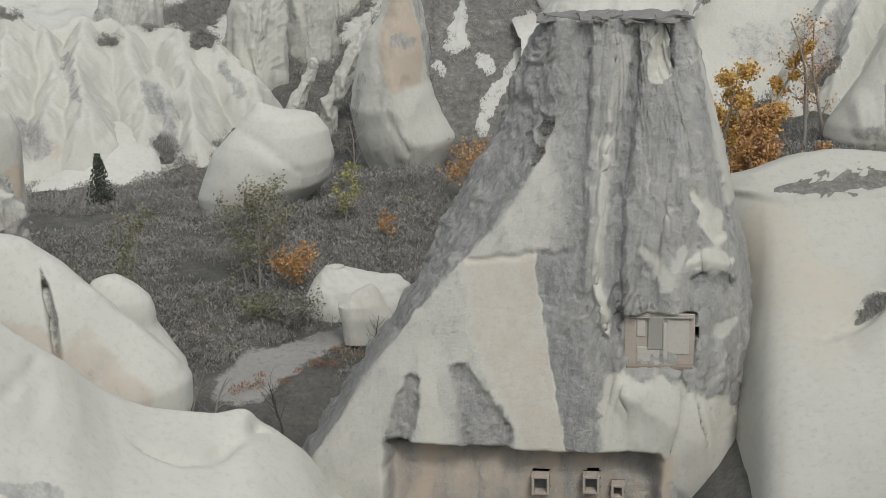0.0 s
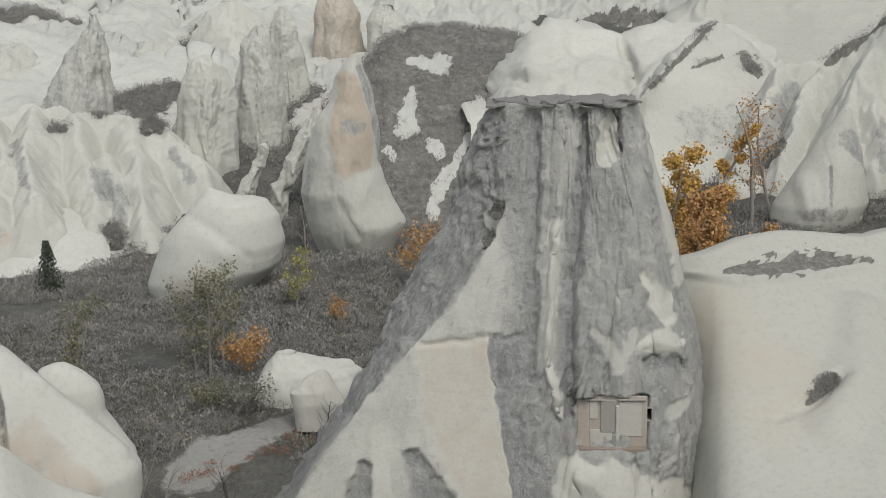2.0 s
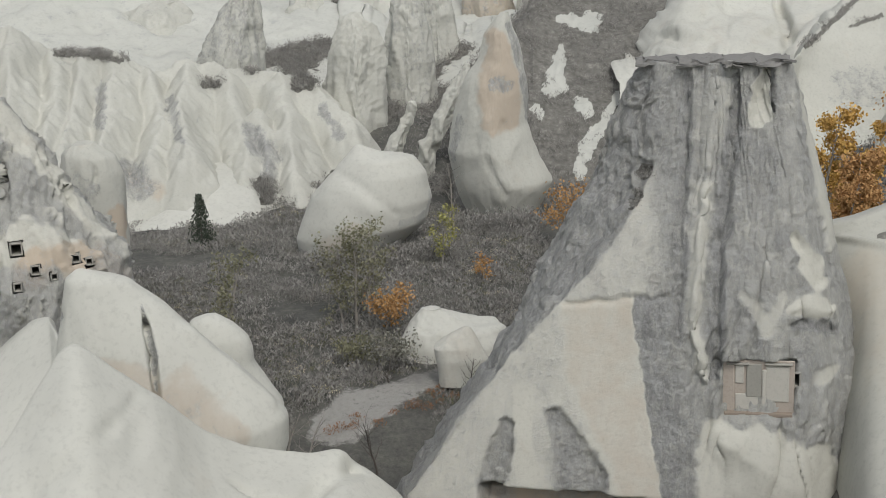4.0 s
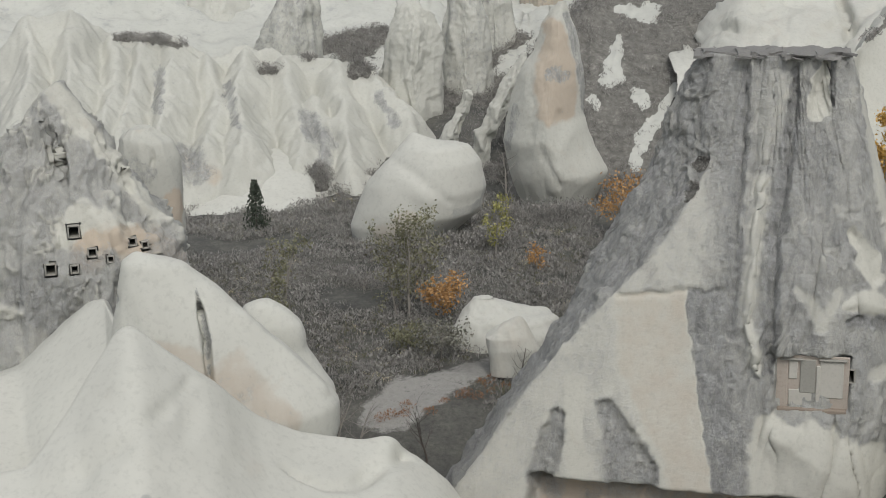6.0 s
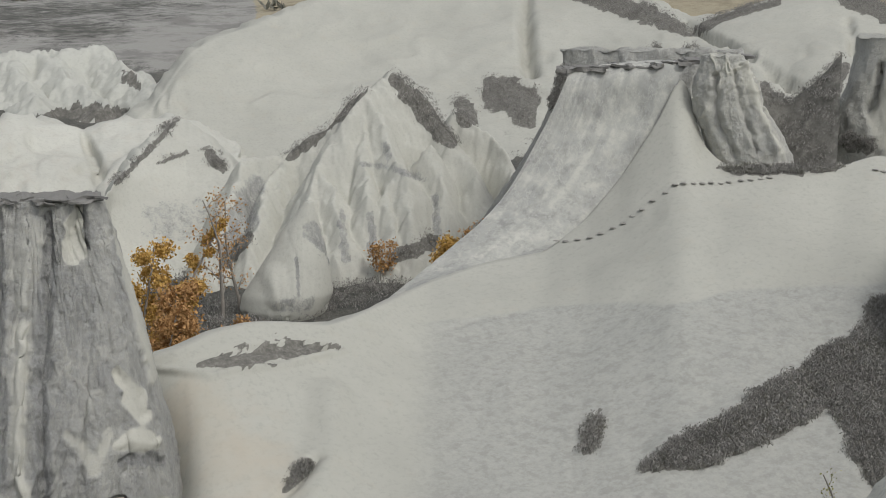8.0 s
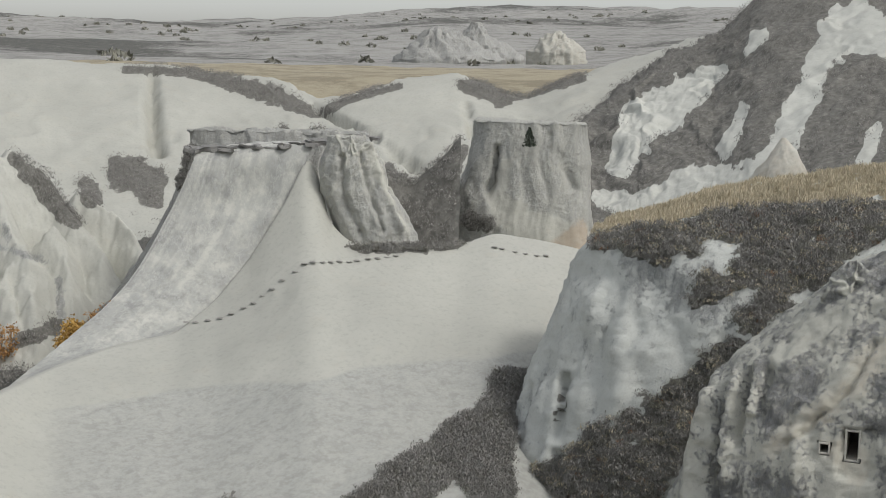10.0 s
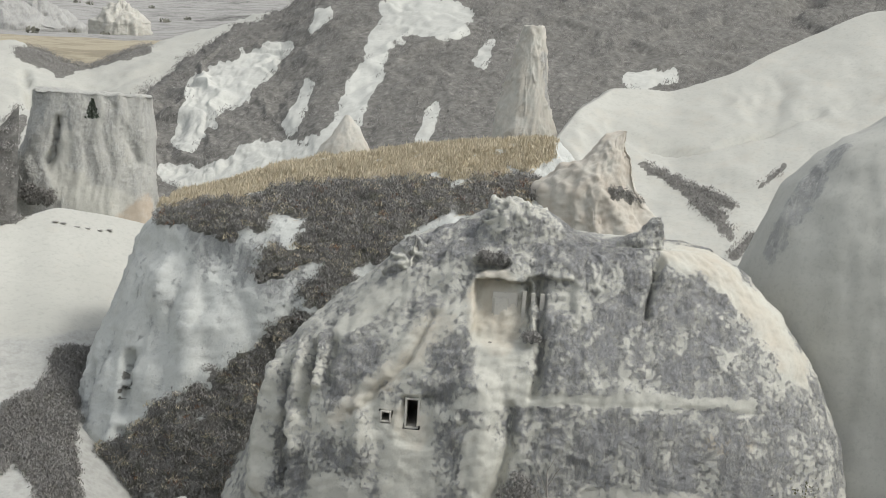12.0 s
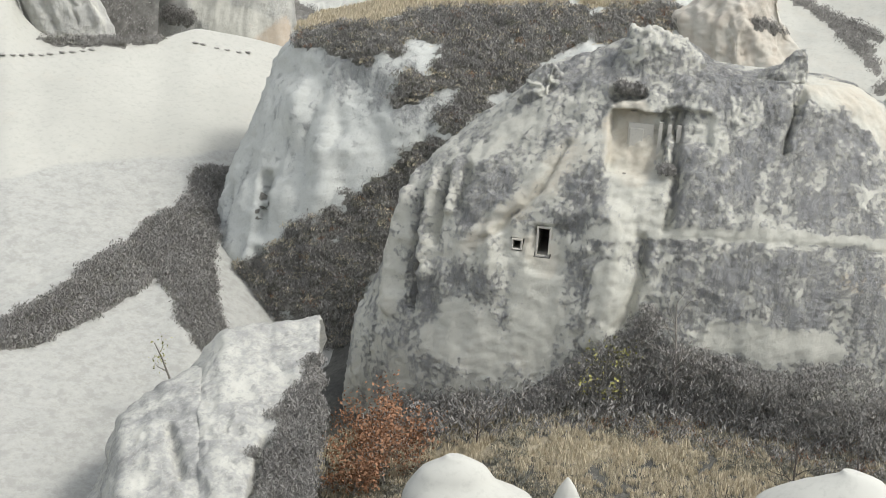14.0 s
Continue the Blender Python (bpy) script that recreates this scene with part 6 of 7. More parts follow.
right_slope = tagged(slope("cream_slope", ((139.9, 87.5, 52.2), (149.9, 90.3, 56.4), (160.5, 92, 59), (168.6, 87.6, 59.2), (176.1, 83.7, 61.8), (188, 81.6, 66.1), (201.3, 75.6, 71.7), (214.3, 49.9, 76.3), (218.6, 24.4, 77.2)), 122, 1.3, 40, mat=mat_cream_slope, gully=0.5, gullies=0.05, bumps=(0.6, 0.05), rows=120, cols=240,
    carve=((-1.2, ((150.7, 81.2, 52, 0.79), (154.3, 75.9, 52.5, 0.93), (164, 70.8, 55.5, 0.83), (172.8, 65.7, 58.7, 0.86))),), paint={"stain": (0.2,), "brush": (0.0, (0.9, ((61.51, -3.16, 0.13), (62.62, -3.58, 0.21), (63.77, -4.35, 0.28), (64.69, -5.03, 0.28), (65.07, -5.65, 0.17)), 0.5, 0.6), (0.9, ((63.29, -3.85, 0.11), (64.17, -4.04, 0.17), (65.06, -4.46, 0.17)), 0.5, 0.6), (0.9, ((65.35, -6.28, 0.21), (65.92, -5.68, 0.21)), 0.5, 0.6), (0.9, ((66.89, -2.81, 0.13), (66.03, -3.63, 0.06)), 0.5, 0.6))}), "smooth cream slope behind the cave rock", "rock slope")
yellow_peak = tagged(rock("yellow_crag", 60.5, 118, ((0.1, 56.2), (-1.6, 55.3), (-2.7, 54.0), (-4.6, 52.4), (-6.1, 51.1), (-6.0, 47.0)), ((0.8, 56.2), (1.5, 54.2), (2.1, 51.5), (3.6, 48.9), (5.9, 46.2)), 0.7, 1.5, mat=mat_tuff, bumps=(0.5, 0.25), flute=0.6, rows=100, cols=140, soften=1, scallop=0.15, paint={"stain": (0.5,), "crust": (0.12,), "brush": (0.0, (0.7, ((100.8, 57, 51.3, 0.54), (103.4, 55.9, 50.9, 0.55))))}), "jagged yellowish tuff crag", "crag")
low_crag = tagged(slope("low_crag", ((42.6, 62.9, 22.5), (46.3, 64, 24.8), (47.3, 64.5, 26.4), (48.5, 64.9, 28.7), (51.6, 65, 29.8), (53.9, 64.4, 30.5), (56.1, 65.2, 32.1), (58.7, 64.2, 32.3), (61.6, 62.9, 33.1), (59.9, 61.7, 31.2), (58.1, 60.7, 29.3), (55.1, 59.3, 28.2), (52.1, 56.7, 26.4), (50, 54.6, 23.4)), 64,
    0.85, 9, cols=260, rows=120, mat=mat_tuff, gully=0.5, gullies=0.12, bumps=(0.6, 0.15), size=0.12, soften=2, crestrough=0.3,
    carve=((-0.7, ((50.4, 58.4, 29.7, 0.64), (50.8, 57.8, 29.4, 0.58))), (-1.0, ((51.4, 56.2, 29.5, 0.44), (49.8, 54.7, 28.7, 0.56), (48.2, 53.4, 27.9, 0.55))), (-0.6, ((48.7, 61.2, 29.2, 0.45), (46.7, 57.6, 28.2, 0.56)))),
    paint={"crust": (0.47, (0.65, ((48.7, 63.3, 29.2, 0.66), (50.3, 62.2, 29.9, 0.79), (49, 59.6, 29.3, 0.77), (47.4, 57, 28.2, 0.62)), 0.9)), "brush": (0.0, (0.95, ((58, 59.4, 31.8, 0.61), (55.6, 57.3, 30.8, 1.05), (52.8, 55.2, 29.8, 1.46), (49.9, 52.8, 28.3, 1.59)))), "stain": (0.15,)}), "low white crag at the foot of the bluff", "crag")
for a, d, lf, rt in ((50.5, 72, ((-0.6, 30.8), (-1.9, 30.1), (-2.7, 28.8), (-3, 26.7), (-3.2, 24.3)), ((0.3, 30.9), (1.5, 30.4), (2.2, 29.5), (4.2, 28.8), (5, 25.1))),
                     (54, 72, ((1.4, 30.3), (1, 29.7), (0.7, 28.8), (0.7, 25.2)), ((1.5, 30.3), (1.9, 29.8), (2.3, 29), (2.9, 25.5))),
                     (65, 72, ((1.3, 32.8), (-1.1, 31.7), (-2.7, 30.7), (-3.6, 28.6), (-3.6, 26.7)), ((2.1, 33), (3.4, 32.7), (5.2, 30.4), (6, 28.8)))):
    tagged(rock("white_boulder", a, d, lf, rt, 0.7, 2.1, mat=mat_smooth, bumps=(0.15, 0.03), flute=0.0, rows=40, cols=60), "smooth white rock tip rising from the gully", "boulder", group="gully boulders")

for lf, rt, az, d, lab in ((((33.2, 80.9), (29.3, 77.5), (24.6, 72.1), (16.2, 66.5)), ((42.5, 81.7), (49.4, 78.3), (59, 72.5), (69.9, 68.3)), 33.5, 700, "distant rocky hillock on the plateau"), (((31.3, 84.7), (28.1, 80.3), (24.5, 73.6), (21.4, 67.5)), ((35.9, 85.4), (40.2, 79.1), (48.6, 73.9), (58.4, 68.8)), 35.3, 715, "distant rocky hillock on the plateau"),
                           (((33.8, 83.7), (29.3, 80.7), (25.4, 77.1), (20.9, 72.9)), ((37.3, 83.8), (41.5, 81.1), (45.1, 77.7), (50, 73.9)), 38.5, 760, "distant white dome on the plateau")):
    tagged(rock("far_rock", az, d, lf, rt, 0.8, 2.1, mat=mat_crust, bumps=(1.2, 1.2), flute=1.8, size=0.06, rows=50, cols=80, sink=14, soften=0, paint={"crust": (0.7 if "rocky" in lab else 0.3,), "stain": (0.3,)}), lab, "rock")

# pale buttresses that stand out from the left cliffs
for nm, az, d, lf, rt, cr, lab in (
        ("buttress", -9, 244, ((-1.9, 37.2), (-5.1, 35.7), (-7.1, 32.6), (-7.6, 31.3)), ((0.4, 37.1), (3.2, 34.6), (3.8, 32.5), (4, 30.7)), 0.04, "white rock hump with carved rooms"),
        ("buttress", -6, 262, ((-3.2, 41.9), (-7.2, 37.5), (-10.1, 32.3), (-11.7, 24.6)), ((-0.3, 42.2), (3.7, 38.9), (7.5, 34.6), (11.3, 31.4), (11.7, 23.5)), 0.06, "white rock hump behind pinnacles"),
        ("buttress", -3.2, 255, ((1.3, 42.9), (-0.2, 39.1), (-1, 33.4), (-1.9, 26.5)), ((6.6, 43.2), (8.4, 38.9), (8.9, 33), (9.1, 26.1)), 0.2, "pinkish fluted cliff block"),
        ("buttress", -0.8, 252, ((0.7, 41.4), (-1.1, 38.6), (-1.7, 34.3), (-2.7, 28.5)), ((3.6, 40.8), (5.9, 37.9), (7.3, 35), (8, 28.2)), 0.1, "white knob on the skyline"),
        ("buttress", -14, 240, ((-4.1, 38.1), (-9.3, 36.6), (-13.9, 33.3), (-16.2, 27.3)), ((-0.7, 37.9), (2.1, 35.1), (3, 31.4), (2.8, 26)), 0.1, "white rock hump below the dark cap")):
    tagged(rock(nm, az, d, lf, rt, 0.9, 1.5, mat=mat_tuff, bumps=(0.9, 0.2), flute=0.5, rows=100, cols=140, size=0.1, seed=int(d) + int(az), scallop=0.35 if cr > 0.3 else 0.0,
                paint={"crust": (cr + 0.16,), "stain": (0.7 if "pinkish" in lab else 0.05,)}), lab, "rock buttress")
CRAGS = ((((-0.3, 51.6), (-1.1, 50.7), (-1.7, 49.1), (-2, 47.6)), ((1.9, 51.9), (3.3, 51.4), (4.3, 50.3), (5, 48.5))), (((10.1, 51.5), (9.3, 50.5), (8.2, 49.9), (7.4, 48.4), (7.2, 46.8)), ((10.6, 51.4), (10.9, 50), (11, 48.4), (10.9, 46.5))), (((-5.6, 49.2), (-6.3, 48.3), (-6.9, 46.8)), ((-5, 49.2), (-4.2, 48.4), (-3.8, 46.8))))
for lf, rt in CRAGS:
    rock("crest_crag", 56, 94.5, lf, rt, 0.5, 2.0, mat=mat_cave, bumps=(0.3, 0.3), flute=0.3, rows=50, cols=70, scallop=0.3, soften=0, paint={"crust": (0.5,)}, parent=cave_rock)

# ---- plants ----
def leafy(name, dark, light, rough=0.8):
    m, n, l, b = material(name, rough)
    g = n.new("ShaderNodeNewGeometry")
    big = tex(n, l, g.outputs["Position"], 0.3, 4, 0.6)
    r = math_node(n, l, "ADD", math_node(n, l, "MULTIPLY", g.outputs["Random Per Island"], 0.6), math_node(n, l, "MULTIPLY_ADD", big, 0.9, -0.25))
    l.new(ramp(n, l, r, ((0.1, dark), (0.9, light))), b.inputs["Base Color"])
    return m


mat_brush = leafy("brush_twigs", (0.185, 0.178, 0.163), (0.37, 0.355, 0.325))
mat_sage = leafy("sage_leaves", (0.13, 0.13, 0.105), (0.30, 0.29, 0.235))
mat_rust = leafy("rusty_leaves", (0.20, 0.11, 0.065), (0.38, 0.21, 0.12))
mat_olive = leafy("olive_leaves", (0.13, 0.13, 0.08), (0.29, 0.28, 0.18))
mat_yellow = leafy("yellow_leaves", (0.36, 0.21, 0.05), (0.66, 0.43, 0.14))
mat_lime = leafy("yellow_green_leaves", (0.20, 0.20, 0.06), (0.42, 0.40, 0.16))
mat_orange = leafy("orange_leaves", (0.32, 0.175, 0.07), (0.56, 0.34, 0.15))
mat_straw = leafy("straw_blades", (0.42, 0.37, 0.26), (0.70, 0.62, 0.46))
mat_green = leafy("juniper_needles", (0.04, 0.05, 0.038), (0.10, 0.115, 0.085))
mat_bark = leafy("grey_bark", (0.2, 0.185, 0.16), (0.38, 0.35, 0.31))
mat_dark_bark = leafy("dark_bark", (0.06, 0.052, 0.045), (0.13, 0.115, 0.10))
rng = np.random.default_rng(7)


def cards(centres, length, width, upright=0.0, sizes=None):
    """Pointed leaf or twig cards, one about each centre."""
    n = len(centres)
    d = rng.normal(size=(n, 3))
    d[:, 2] = np.abs(d[:, 2]) + upright * 2
    d /= np.linalg.norm(d, axis=1, keepdims=True)
    e = np.cross(d, rng.normal(size=(n, 3)))
    e /= np.linalg.norm(e, axis=1, keepdims=True)
    k = (rng.uniform(0.6, 1.3, n) * (1 if sizes is None else sizes))[:, None]
    a, b = d * length * k * 0.5, e * width * k * 0.5
    V = np.stack([centres - a, centres + b - a * 0.2, centres + a, centres - b + a * 0.1], 1).reshape(-1, 3)
    return V, np.arange(4 * n).reshape(n, 4)


def join(parts):
    V, F, o = [], [], 0
    for v, f in parts:
        V.append(v)
        F.append(f + o)
        o += len(v)
    return np.concatenate(V), np.concatenate(F)


def clumps(base, size, per, height=0.8):
    """Card centres in a dome on every base point."""
    n = len(base)
    d = rng.normal(size=(n, per, 3))
    d /= np.linalg.norm(d, axis=2, keepdims=True)
    d[..., 2] = np.abs(d[..., 2]) * height
    r = rng.uniform(0.35, 1.0, (n, per, 1)) ** 0.6
    return (base[:, None] + d * r * size[:, None, None]).reshape(-1, 3), np.repeat(size, per)


def brush(name, base, size, per, mat, label, category="shrubs", height=0.8, upright=0.3, length=0.30, width=0.075):
    if not len(base):
        return None
    c, s = clumps(base, size, int(per * 1.9), height)
    V, F = cards(c, length, width, upright, np.sqrt(s))
    return tagged(mesh_object(name, V, F, mat, smooth=False), label, category, kind="stuff")


def on_ground(n, bearings, dists, keep=None):
    b = np.radians(rng.uniform(*bearings, n))
    r = np.sqrt(rng.uniform(dists[0] ** 2, dists[1] ** 2, n))
    x, y = r * np.sin(b), r * np.cos(b)
    P = np.stack([x, y, ground_z(x, y)], -1)
    return P if keep is None else P[keep(P)]


def on_object(ob, n, key="brush", level=0.55, near=None):
    """n points spread by area over the faces of ob whose mask is above level."""
    v, quads, attrs = SHAPES[ob.name]
    a = np.asarray(attrs[key])
    ok = a[quads].mean(1) > level
    if near is not None:
        ok &= np.linalg.norm(v[quads[:, 0], :2], axis=1) < near
    quads = quads[ok]
    if not len(quads):
        return np.zeros((0, 3))
    A, B, C, D = (v[quads[:, k]] for k in range(4))
    area = np.linalg.norm(np.cross(C - A, D - B), axis=1)
    pick = rng.choice(len(quads), n, p=area / area.sum())
    u, w = rng.uniform(0, 1, (n, 1)), rng.uniform(0, 1, (n, 1))
    return (A[pick] * (1 - u) + B[pick] * u) * (1 - w) + (D[pick] * (1 - u) + C[pick] * u) * w


def field_free(P):
    m = np.zeros(len(P))
    for line in DRY:
        m = np.maximum(m, zone(P, line, 0.6, 0.3))
    return m < 0.5


# brush of the left valley, the tree valley and the gully below the cave rock
for nm, n, bearings, dists, size, per, mat, lab in (
        ("valley_brush", 5200, (-26, 5), (106, 182), (0.7, 1.5), 34, mat_brush, "dark leafless brush covering the valley slope"),
        ("valley_sage", 1500, (-26, 5), (106, 182), (0.4, 1.0), 26, mat_sage, "grey-green sage among dark brush"),
        ("gully_brush", 2600, (8, 28), (114, 182), (0.7, 1.6), 30, mat_brush, "dark brush below the autumn trees"),
        ("valley_grass", 1500, (-26, 5), (106, 182), (0.3, 0.8), 20, mat_olive, "olive-green dry grass and herbs between brush"),
        ("valley_straw", 900, (-26, 5), (106, 182), (0.3, 0.7), 18, mat_straw, "pale dry grass between dark brush"),
        ("valley_bushes", 420, (-26, 5), (106, 182), (1.2, 2.3), 70, mat_brush, "rounded leafless bushes on the valley slope"),
        ("cave_brush", 1500, (43, 76), (84, 97), (0.4, 1.0), 40, mat_brush, "dark brush along the foot of the cave rock"),
        ("cave_sage", 3200, (43, 76), (73, 92), (0.3, 0.75), 36, mat_sage, "grey-green scrub in dry grass"),
        ("ridge_brush", 1500, (-26, 30), (182, 236), (0.9, 1.8), 20, mat_brush, "dark brush in the gullies of the far side")):
    B = on_ground(n, bearings, dists, field_free)
    B = B[fbm(B * 0.07, 3, 15) > (-0.25 if mat is mat_brush else 0.05 if mat in (mat_olive, mat_straw) else -0.1)]
    brush(nm, B, rng.uniform(*size, len(B)), per, mat, lab)
B = on_ground(420, (47, 72), (86, 91.5))
brush("tall_brush", B, rng.uniform(0.8, 1.7, len(B)), 60, mat_brush, "tall dark brush heaped against the cave rock", height=1.1)
# a heap of leafless brush that climbs the foot of the rock to a peak
HEAP = np.array(((71, 52.9, 28.8), (72.1, 51.3, 30.9), (73.5, 49.9, 32.9), (74.5, 48.7, 34.3), (75.3, 47.7, 36.2), (75.9, 46.5, 33.7), (76.6, 44.8, 33.2), (77.4, 42.8, 33), (77.9, 41, 32.5), (79.3, 38.1, 33.5), (81, 34.3, 34)))
f = np.sort(rng.uniform(0, len(HEAP) - 1.001, 1500))
k = f.astype(int)
crest = HEAP[k] * (1 - (f - k))[:, None] + HEAP[k + 1] * (f - k)[:, None]
crest[:, :2] *= rng.uniform(0.975, 1.0, (len(crest), 1))
low = ground_z(crest[:, 0], crest[:, 1])
crest[:, 2] = low + np.maximum(crest[:, 2] - low, 0.2) * rng.uniform(0.0, 0.93, len(crest))
brush("tall_brush", crest, rng.uniform(0.35, 0.8, len(crest)), 34, mat_brush, "heap of dark leafless brush climbing the cave rock", height=1.1)
B = on_ground(4200, (43, 76), (72, 92))
brush("dry_grass", B, rng.uniform(0.2, 0.5, len(B)), 26, mat_straw, "tufts of straw-coloured grass below the cave rock", "grass", 1.0, 1.5, 0.7, 0.07)
def heap(line, n, spread, size, per, mat, label, length=0.3, width=0.075, height=0.8, upright=0.3):
    """Brush scattered along a line on the ground."""
    L = np.array(line)[:, :2]
    f = rng.uniform(0, len(L) - 1.001, n)
    k = f.astype(int)
    q = L[k] * (1 - (f - k))[:, None] + L[k + 1] * (f - k)[:, None] + rng.normal(size=(n, 2)) * spread
    B = np.column_stack([q, ground_z(q[:, 0], q[:, 1])])
    brush("brush_heap", B, rng.uniform(*size, n), per, mat, label, height=height, upright=upright, length=length, width=width)


heap(((-23.8, 142.0, 19.7), (-20.8, 141.5, 20.4), (-18.5, 142.3, 21.7), (-16.4, 144.1, 22.6), (-13.9, 145.3, 22.9), (-11.9, 146.5, 23.6)), 160, 0.9, (1.0, 2.0), 50, mat_brush, "dark brush heaped round the foot of the white boulder", height=1.2)
heap(((-10.9, 157.6, 20.5), (-7.7, 156.8, 20.2), (-4.6, 156.9, 19.9), (-1.5, 158.0, 20.3)), 120, 1.0, (1.0, 2.2), 50, mat_brush, "dark brush heaped round the foot of the tuff cone", height=1.2)
heap(((-19.8, 92.9, 21.3), (-18.9, 94.1, 21.0), (-17.4, 94.9, 20.2), (-13.3, 98.1, 18.4)), 16, 0.7, (1.3, 2.2), 90, mat_dark_bark, "dark leafless bushes beside the white dome", 1.3, 0.05, 1.3, 1.0)
B = on_ground(160, (-11, 0), (100, 118))
brush("red_brush", B[zone(B, ((-18.3, 105.2, 16.7, 0.89), (-14.8, 106.2, 17, 0.89), (-10.5, 107, 17.2, 1.07), (-8.5, 110.9, 17.8, 0.92)), 0.5) > 0.4], rng.uniform(0.4, 0.8, 400)[:int((zone(B, ((-18.3, 105.2, 16.7, 0.89), (-14.8, 106.2, 17, 0.89), (-10.5, 107, 17.2, 1.07), (-8.5, 110.9, 17.8, 0.92)), 0.5) > 0.4).sum())], 40, mat_rust, "reddish low brush on the bare field")
B = on_ground(110, (56, 70), (84, 89))
brush("rusty_brush", B, rng.uniform(0.3, 0.8, len(B)), 30, mat_rust, "reddish brush at the foot of the cave rock")
for ob, n, size, per, lab in (
        (veg_hill, 1500, (0.9, 1.7), 22, "dark brush covering the far hill"), (terrace, 900, (0.9, 1.6), 18, "dark brush in the cliff pockets"), (upper_cliff, 250, (1.0, 2.0), 14, "brush on the far cliff top"),
        (far_wall, 1500, (0.9, 1.8), 16, "brush under the plateau rim"), (brush_hill_b, 5200, (1.0, 2.0), 16, "dark brush covering the hill"), (big_slope, 2200, (0.45, 0.95), 34, "dark brush on the bank of the cream slope"),
        (back_rock, 2600, (0.4, 0.9), 36, "dark brush on top of the bluff"), (cave_rock, 260, (0.3, 0.7), 36, "brush against the cave rock"), (tree_ridge, 160, (0.6, 1.2), 20, "dark brush on the white spur"), (white_cliff, 300, (0.7, 1.3), 18, "dark brush on the banded cliff"),
        (mesa_a, 160, (0.5, 0.9), 20, "dark brush on the shaded edge of the rock"), (saddle, 900, (0.6, 1.2), 26, "dark brush in the saddle between the rocks"), (mesa_b, 90, (0.5, 0.9), 24, "brush at the foot of the rock"), (low_crag, 900, (0.3, 0.7), 36, "brush beside the low crag"), (right_slope, 160, (0.6, 1.0), 20, "brush in the gully of the slope"),
        (left_cliff, 500, (0.7, 1.4), 20, "dark brush in the clefts of the white cliff"), (main_chimney, 30, (0.25, 0.5), 24, "scrub in a cleft of the chimney"), (yellow_peak, 40, (0.3, 0.6), 24, "scrub on the yellowish crag")):
    B = on_object(ob, n, level=0.85 if ob is big_slope else 0.55)
    brush("hill_brush", B, rng.uniform(*size, len(B)), per, mat_brush, lab)
for mat, n, lab in ((mat_sage, 900, "grey-green sage on top of the bluff"), (mat_straw, 500, "dry grass among the brush of the bluff"), (mat_rust, 90, "reddish scrub on the bluff")):
    B = on_object(back_rock, n)
    brush("bluff_scrub", B, rng.uniform(0.3, 0.7, len(B)), 30, mat, lab)
B = on_ground(900, (-8, 62), (420, 2600))
B = B[fbm(B * 0.006, 3, 25) > 0.05]
brush("plain_trees", B, rng.uniform(2.0, 5.0, len(B)), 12, mat_sage, "dark scattered trees and hedges on the distant plain", "trees", 0.7, 0.2, 1.6, 0.7)
B = on_object(big_slope, 700, level=0.85)
brush("bank_scrub", B, rng.uniform(0.3, 0.7, len(B)), 30, mat_sage, "grey-green scrub on the bank of the cream slope")
B = on_object(back_rock, 3600, "straw")
brush("dry_grass", B, rng.uniform(0.25, 0.55, len(B)), 22, mat_straw, "straw-coloured grass along the top of the bluff", "grass", 1.0, 1.5, 0.7, 0.08)


def tube(path, radii, sides=5):
    path = np.asarray(path, float)
    t = np.gradient(path, axis=0)
    t /= np.linalg.norm(t, axis=1, keepdims=True) + 1e-9
    a = np.cross(t, np.array([0.31, 0.95, 0.05]))
    a /= np.linalg.norm(a, axis=1, keepdims=True) + 1e-9
    b = np.cross(t, a)
    th = np.linspace(0, 2 * np.pi, sides, endpoint=False)
    V = path[:, None] + (a[:, None] * np.cos(th)[None, :, None] + b[:, None] * np.sin(th)[None, :, None]) * np.asarray(radii)[:, None, None]
    return V.reshape(-1, 3), grid_faces(len(path), sides, True)


def limb(start, way, length, radius, bend=0.25, n=6):
    pts, p, d = [np.array(start, float)], np.array(start, float), np.array(way, float)
    for _ in range(n):
        d = d + rng.normal(size=3) * bend
        d /= np.linalg.norm(d)
        p = p + d * length / n
        pts.append(p.copy())
    return np.array(pts), np.linspace(radius, radius * 0.25, n + 1), d


